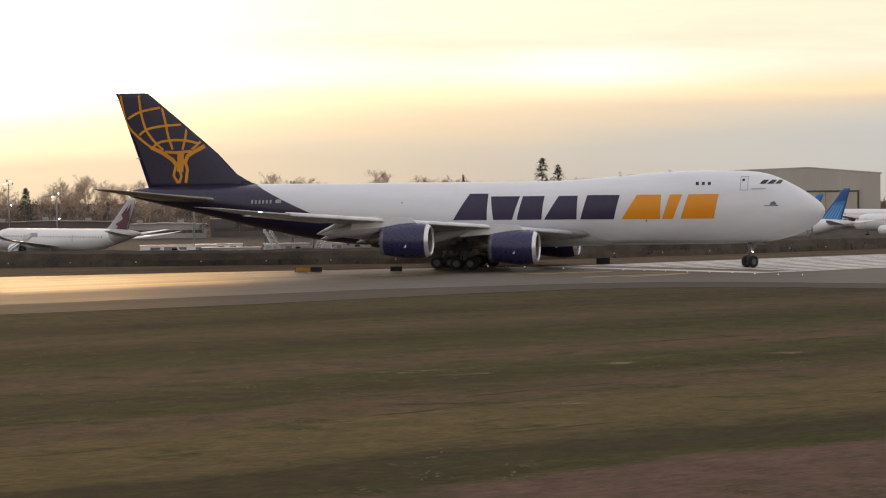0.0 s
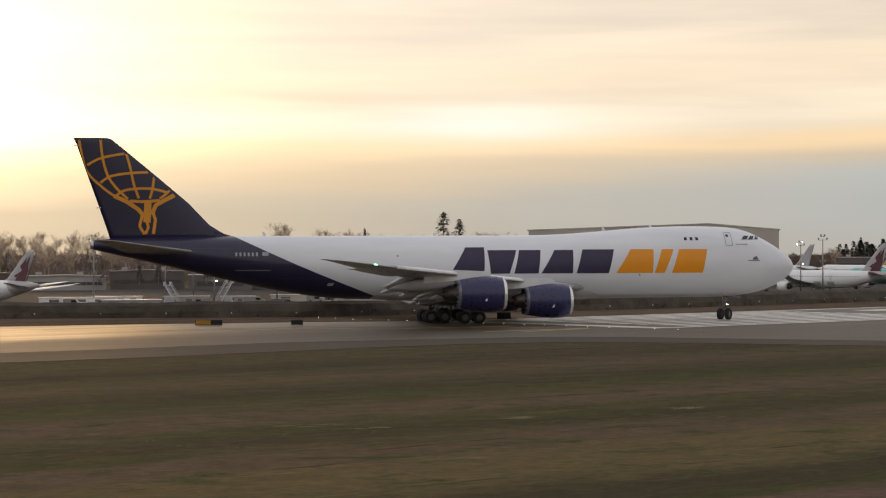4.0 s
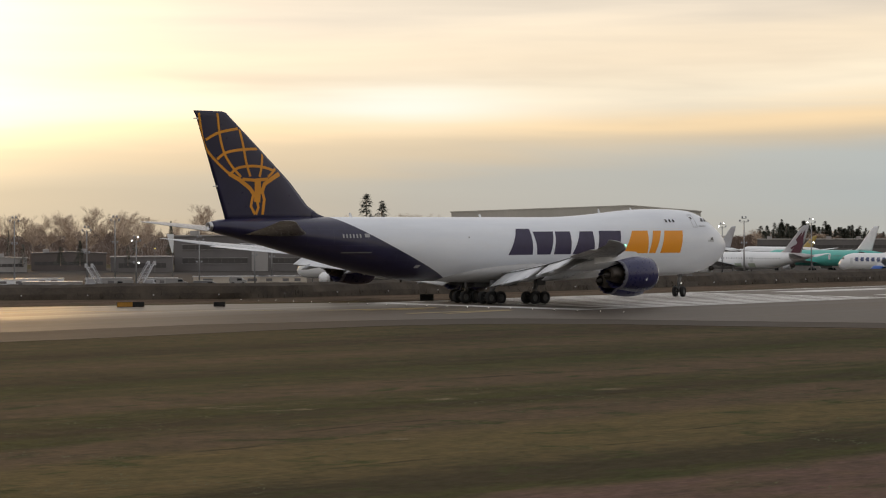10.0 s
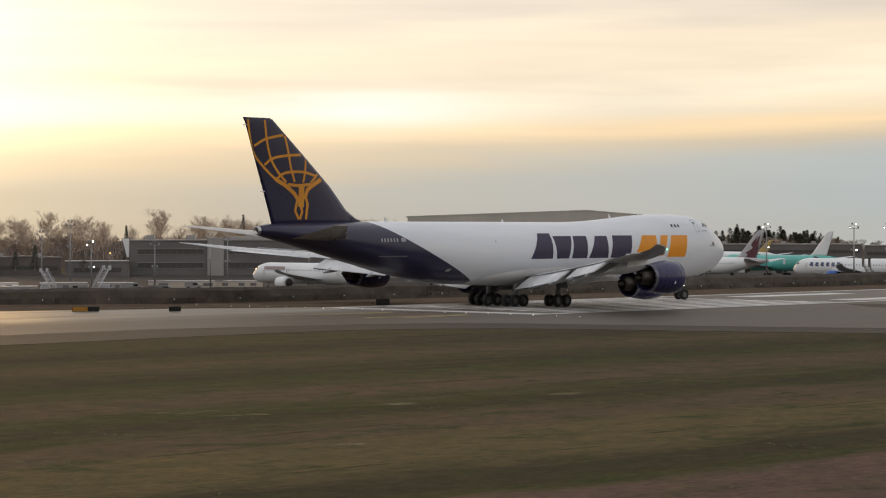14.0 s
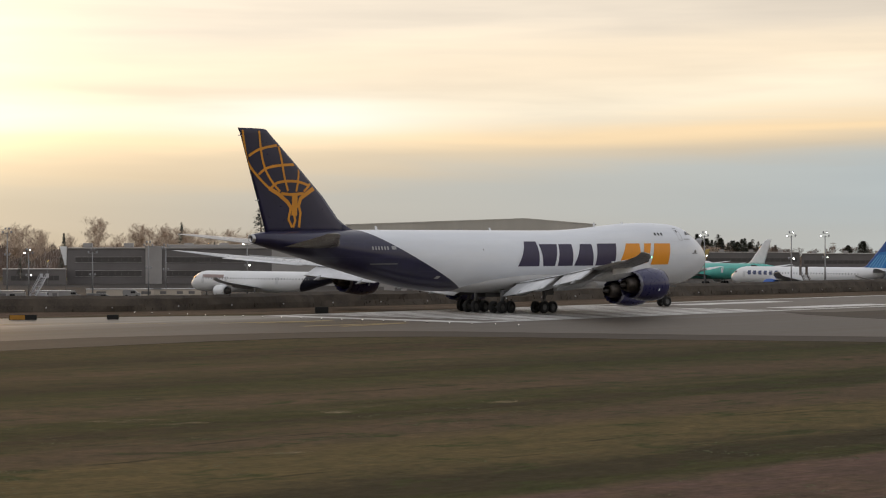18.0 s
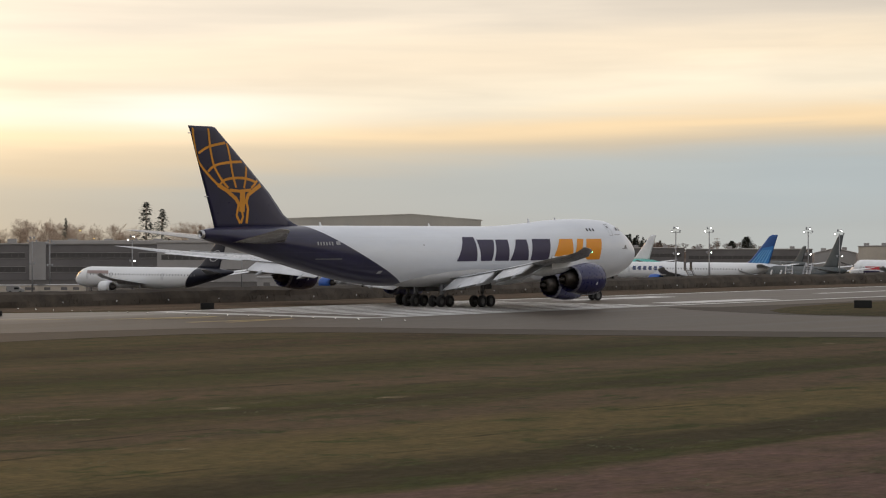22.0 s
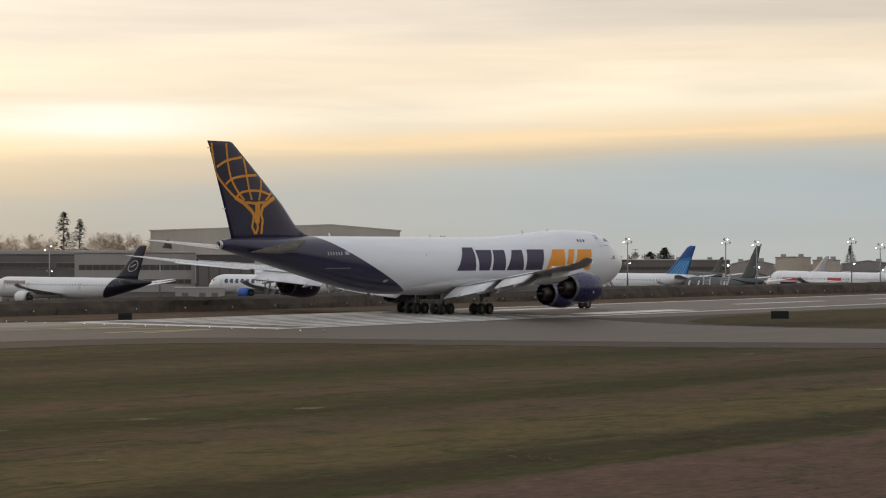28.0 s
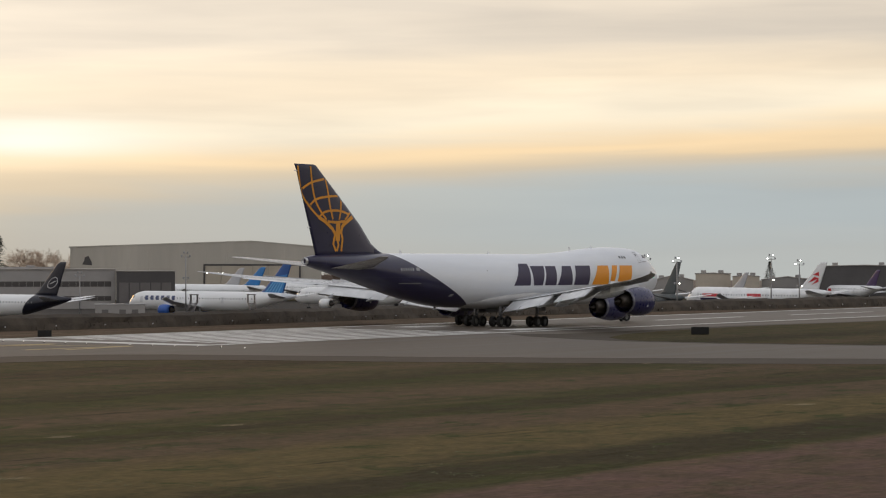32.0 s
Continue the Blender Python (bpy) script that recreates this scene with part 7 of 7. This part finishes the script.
for i, (az, el, d) in enumerate(((-2.96, 0.81, 1150), (-2.58, 0.64, 1160), (-15.55, 0.18, 1120), (-4.9, 0.42, 1140), (7.02, 0.08, 1330), (7.19, 0.17, 1340), (7.34, 0.06, 1350), (7.72, 0.13, 1330), (7.84, 0.05, 1350), (8.24, 0.12, 1350), (8.62, -0.03, 1340), (8.88, 0.02, 1330), (9.06, 0.0, 1340), (9.2, -0.05, 1330), (9.62, -0.14, 1330), (16.2, 0.01, 1160), (-8.6, -0.22, 1100), (-13.6, -0.15, 1090), (-9.93, -0.32, 880), (-10.4, -0.46, 880), (-8.78, -0.44, 880), (-11.3, -0.4, 895))):
    tree("fir", az, d, at_el(d, el), WOOD_Z, 301 if i == 3 else 300 + i, 1.3 if i == 3 else 2.5 if el > 0.3 else 2.6 if az > 11 else 1.9 + 1.2 * ((i * 7) % 5) / 5)


for i, (az, el, wide) in enumerate(((11.36, -0.14, 1.75), (11.72, -0.04, 2.0), (7.18, 0.10, 1.3), (7.45, 0.02, 1.6), (7.95, 0.03, 1.6), (8.3, 0.04, 1.4), (8.7, -0.05, 1.6), (9.0, -0.06, 1.4), (9.3, -0.12, 1.6))):
    tree("pine", az, 1325, at_el(1325, el), WOOD_Z, 903 + i, wide)
# a wooden power pole between them
p = spot(11.0, 1325, WOOD_Z)
ob = thing("utility_pole", "wooden power pole with two crossarms behind the roofs", "utility pole", pose(p.x, p.y, WOOD_Z, 0, 0, -11))
h = at_el(1325, -0.08) - WOOD_Z
bm = bmesh.new()
add_tube(bm, (0, 0, -0.5), (0, 0, h), 0.26, 0.16, 8)
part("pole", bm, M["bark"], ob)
for dz, w in ((0.5, 3.4), (1.9, 3.8)):
    bm = bmesh.new()
    add_box(bm, (0, -0.25, h - dz), (w, 0.2, 0.26), None, 0.03)
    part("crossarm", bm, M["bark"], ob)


# smaller trees along the foot of the rise
rnd = random.Random(88)
for i in range(34):
    az = -17 + 14.2 * (i + rnd.uniform(-0.5, 0.5)) / 34
    d = rnd.uniform(1065, 1120)
    tree("fir" if i % 9 == 4 else "bare", az, d, at_el(d, rnd.uniform(-0.2, 0.16)), WOOD_Z, 700 + i, rnd.uniform(0.9, 1.3))
# the grove of mixed firs and bare trees behind the long grey buildings
rnd = random.Random(53)
for i in range(34):
    az = 6.55 + 2.95 * (i + rnd.uniform(-0.6, 0.6)) / 34
    d = rnd.uniform(1300, 1400)
    tree("fir" if i % 8 else "bare", az, d, at_el(d, -0.03 + rnd.uniform(-0.13, 0.10) - 0.08 * max(0, az - 8.4)), WOOD_Z, 500 + i, rnd.uniform(2.2, 3.6))


def sapling(seed):
    rnd = random.Random(seed)
    v, f = [], []

    def grow(p, d, ln, r, depth):
        for _ in range(2):
            d = (d + Vector((rnd.uniform(-1, 1), rnd.uniform(-1, 1), rnd.uniform(-0.2, 0.5))) * 0.18).normalized()
            e = p + d * ln / 2
            prism(v, f, p, e, max(r, 0.045), max(r * 0.8, 0.03))
            p, r = e, r * 0.8
            if 0 < depth < 4:
                a = rnd.uniform(0, 6.28)
                grow(p, (d + Vector((math.cos(a), math.sin(a), rnd.uniform(0, 0.8))) * 0.7).normalized(), ln * 0.6, r * 0.6, depth + 1)
        if depth < 4:
            for _ in range(3 if depth < 2 else 2):
                a = rnd.uniform(0, 6.28)
                grow(p, (d + Vector((math.cos(a), math.sin(a), rnd.uniform(0.1, 0.9))) * 0.55).normalized(), ln * 0.68, r * 0.65, depth + 1)
    grow(Vector((0, 0, 0)), Vector((0, 0, 1)), 6.6, 0.3, 0)
    return v, f


SMALL = [sapling(60 + i) for i in range(4)]


def slope_z(az, off):
    """Height of the rise at a way off its foot line."""
    d = 1130 if az < -1 else 1370
    k = noise.noise(Vector((az * 0.35, 0, 0))) * 1.6 + noise.noise(Vector((az * 1.9, 4, 0))) * 1.6
    foot, brow = WOOD_Z + 0.3 + k * 0.4, at_el(d + 120, -0.22 if az < -1 else -0.36 if az < 9 else -0.60) + k
    if off < 0:
        return foot + (RAMP_Z - 0.5 - foot) * -off / 60
    return foot + (brow - foot) * min(1, off / 120)


def build_far_woods():
    """The joined mass of undergrowth and small trees below and behind the single ones."""
    rnd = random.Random(9)
    verts, faces = [], []
    bands = [(-27, -9.5, 1110, -0.24, 150), (-27, -1, 1240, -0.13, 150), (-9.5, -1, 1200, -0.02, 60), (-1, 12, 1420, -0.14, 170), (5.4, 9.9, 1345, -0.10, 110)]
    for a0, a1, d, el, n in bands:
        for _ in range(n):
            az = rnd.uniform(a0, a1)
            dd = d + rnd.uniform(-40, 60)
            top = at_el(dd, el + rnd.uniform(-0.16, 0.06) + 0.10 * noise.noise(Vector((az * 1.7, d * 0.01, 0))))
            v, f = SMALL[rnd.randrange(len(SMALL))]
            p, turn = spot(az, dd, WOOD_Z - 1.5), rnd.uniform(0, 6.28)
            s = (top - p.z) / 20.5
            sw = s * rnd.uniform(0.8, 1.25)
            c, sn = math.cos(turn) * sw, math.sin(turn) * sw
            b = len(verts)
            verts += [(p.x + c * x - sn * y, p.y + sn * x + c * y, p.z + s * z) for x, y, z in v]
            faces += [tuple(k + b for k in q) for q in f]
        # brush under them
        for _ in range(int(n * 30)):
            az = rnd.uniform(a0, a1)
            off = 180 * rnd.random() ** 1.3 - 60
            p = spot(az, (1130 if az < -1 else 1370) + off, slope_z(az, off) - 1.0)
            for _k in range(4):
                x, y, z, ln = p.x + rnd.uniform(-4, 4), p.y + rnd.uniform(-3, 3), p.z + (3.4 + 3.0 * noise.noise(Vector((az * 2.3, off * 0.02, 7)))) * rnd.random() ** 2.2, rnd.uniform(0.8, 2.6)
                w, lean = rnd.uniform(0.06, 0.22), rnd.uniform(-0.5, 0.5) * ln
                b = len(verts)
                verts += [(x - w, y, z), (x + w, y, z), (x + lean + w * 0.5, y, z + ln), (x + lean - w * 0.5, y, z + ln)]
                faces.append((b, b + 1, b + 2, b + 3))
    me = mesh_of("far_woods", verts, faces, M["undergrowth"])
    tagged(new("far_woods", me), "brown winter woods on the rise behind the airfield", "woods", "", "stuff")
    # the rise on which they stand
    bm = bmesh.new()
    rows = []
    for i in range(60):
        az = -30 + i * 62 / 59
        d = 1130 if az < -1 else 1370
        k = noise.noise(Vector((az * 0.35, 0, 0))) * 1.2
        top = slope_z(az, 120)
        rows.append([bm.verts.new(spot(az, d - 60, RAMP_Z - 0.5)), bm.verts.new(spot(az, d, WOOD_Z + 0.3 + k * 0.4)), bm.verts.new(spot(az, d + 120, top)), bm.verts.new(spot(az, d + 700, top - 2)), bm.verts.new(spot(az, d + 900, RAMP_Z - 1))])
    for a, b in zip(rows, rows[1:]):
        for j in range(4):
            bm.faces.new((a[j], b[j], b[j + 1], a[j + 1]))
    bmesh.ops.recalc_face_normals(bm, faces=bm.faces)
    tagged(part("hill", bm, M["litter"]), "low brown wooded rise behind the airfield", "hill", "", "structure")


build_far_woods()


# ---- what moves ----
def motions():
    """The jet rolls round the corner and lines up; its wheels roll and the nose leg steers with it."""
    def stand(t, x, y, yaw):
        return t, pose(x, y, 0.037, 0, 0, yaw)
    walk(JET, [
        stand(0, -19.83, 246.16, -7.74),
        stand(1, -17.55, 246.03, -2.65),
        stand(2, -15.30, 245.79, 2.74),
        stand(3, -13.09, 245.53, 8.22),
        stand(4, -10.91, 245.45, 13.63),
        stand(5, -8.85, 245.61, 19.19),
        stand(6, -7.00, 245.97, 24.90),
        stand(7, -4.91, 246.21, 30.46),
        stand(8, -2.79, 246.48, 35.79),
        stand(9, -0.74, 247.04, 40.47),
        stand(10, 1.24, 248.05, 44.04),
        stand(11, 3.18, 249.42, 46.14),
        stand(12, 5.02, 251.02, 46.92),
        stand(13, 6.73, 252.70, 46.95),
        stand(14, 8.31, 254.29, 46.76),
        stand(15, 9.73, 255.70, 46.44),
        stand(16, 11.01, 256.99, 46.18),
        stand(17, 12.39, 258.29, 45.97),
        stand(18, 13.85, 259.60, 45.83),
        stand(19, 15.40, 260.94, 45.78),
        stand(20, 16.97, 262.30, 45.76),
        stand(21, 18.49, 263.65, 45.78),
        stand(22, 20.09, 265.02, 45.73),
        stand(23, 21.77, 266.42, 45.58),
        stand(24, 23.42, 267.86, 45.49),
        stand(25, 25.08, 269.49, 45.41),
        stand(26, 26.79, 271.37, 45.34),
        stand(27, 28.45, 273.38, 45.27),
        stand(28, 30.56, 275.72, 45.21),
        stand(29, 33.28, 278.62, 45.07),
        stand(30, 37.01, 282.18, 44.87),
        stand(31, 42.33, 286.22, 44.74),
        stand(32, 49.35, 290.40, 45.05),    ])
    # the way again, finely, for the wheels
    times = [i * 0.2 for i in range(161)]
    spots = []
    for t in times:
        scene.frame_set(frame(t))
        m = JET.matrix_world
        spots.append((m.translation.copy(), m.to_euler().z))
    angles = {}
    for leg, xa in STEERED:
        rows = []
        for i in range(0, 161, 5):
            j, k = max(0, i - 3), min(160, i + 3)
            def at(n):
                p, a = spots[n]
                return p + Vector((math.cos(a), math.sin(a), 0)) * (36 - xa)
            v = at(k) - at(j)
            turn = math.atan2(v.y, v.x) - spots[i][1]
            turn = max(-1.1, min(1.1, (turn + math.pi) % (2 * math.pi) - math.pi))
            rows.append((times[i], Matrix.Translation((36 - xa, 0, 0)) @ Matrix.Rotation(turn, 4, "Z")))
        walk(leg, rows)
    for wheel, fa, y, radius in ROLLERS:
        leg = wheel.parent
        off = Vector((leg.location.x + fa, leg.location.y + y, 0))
        roll, rows = 0.0, []
        last = None
        for i, t in enumerate(times):
            p, a = spots[i]
            q = p + Matrix.Rotation(a, 3, "Z") @ off
            if last is not None:
                roll += (q - last).length / radius
            last = q
            if i % 2 == 0 or i == 160:
                rows.append((t, Matrix.Translation((fa, y, radius)) @ Matrix.Rotation(roll, 4, "Y")))
        walk(wheel, rows)
    scene.frame_set(1)


motions()
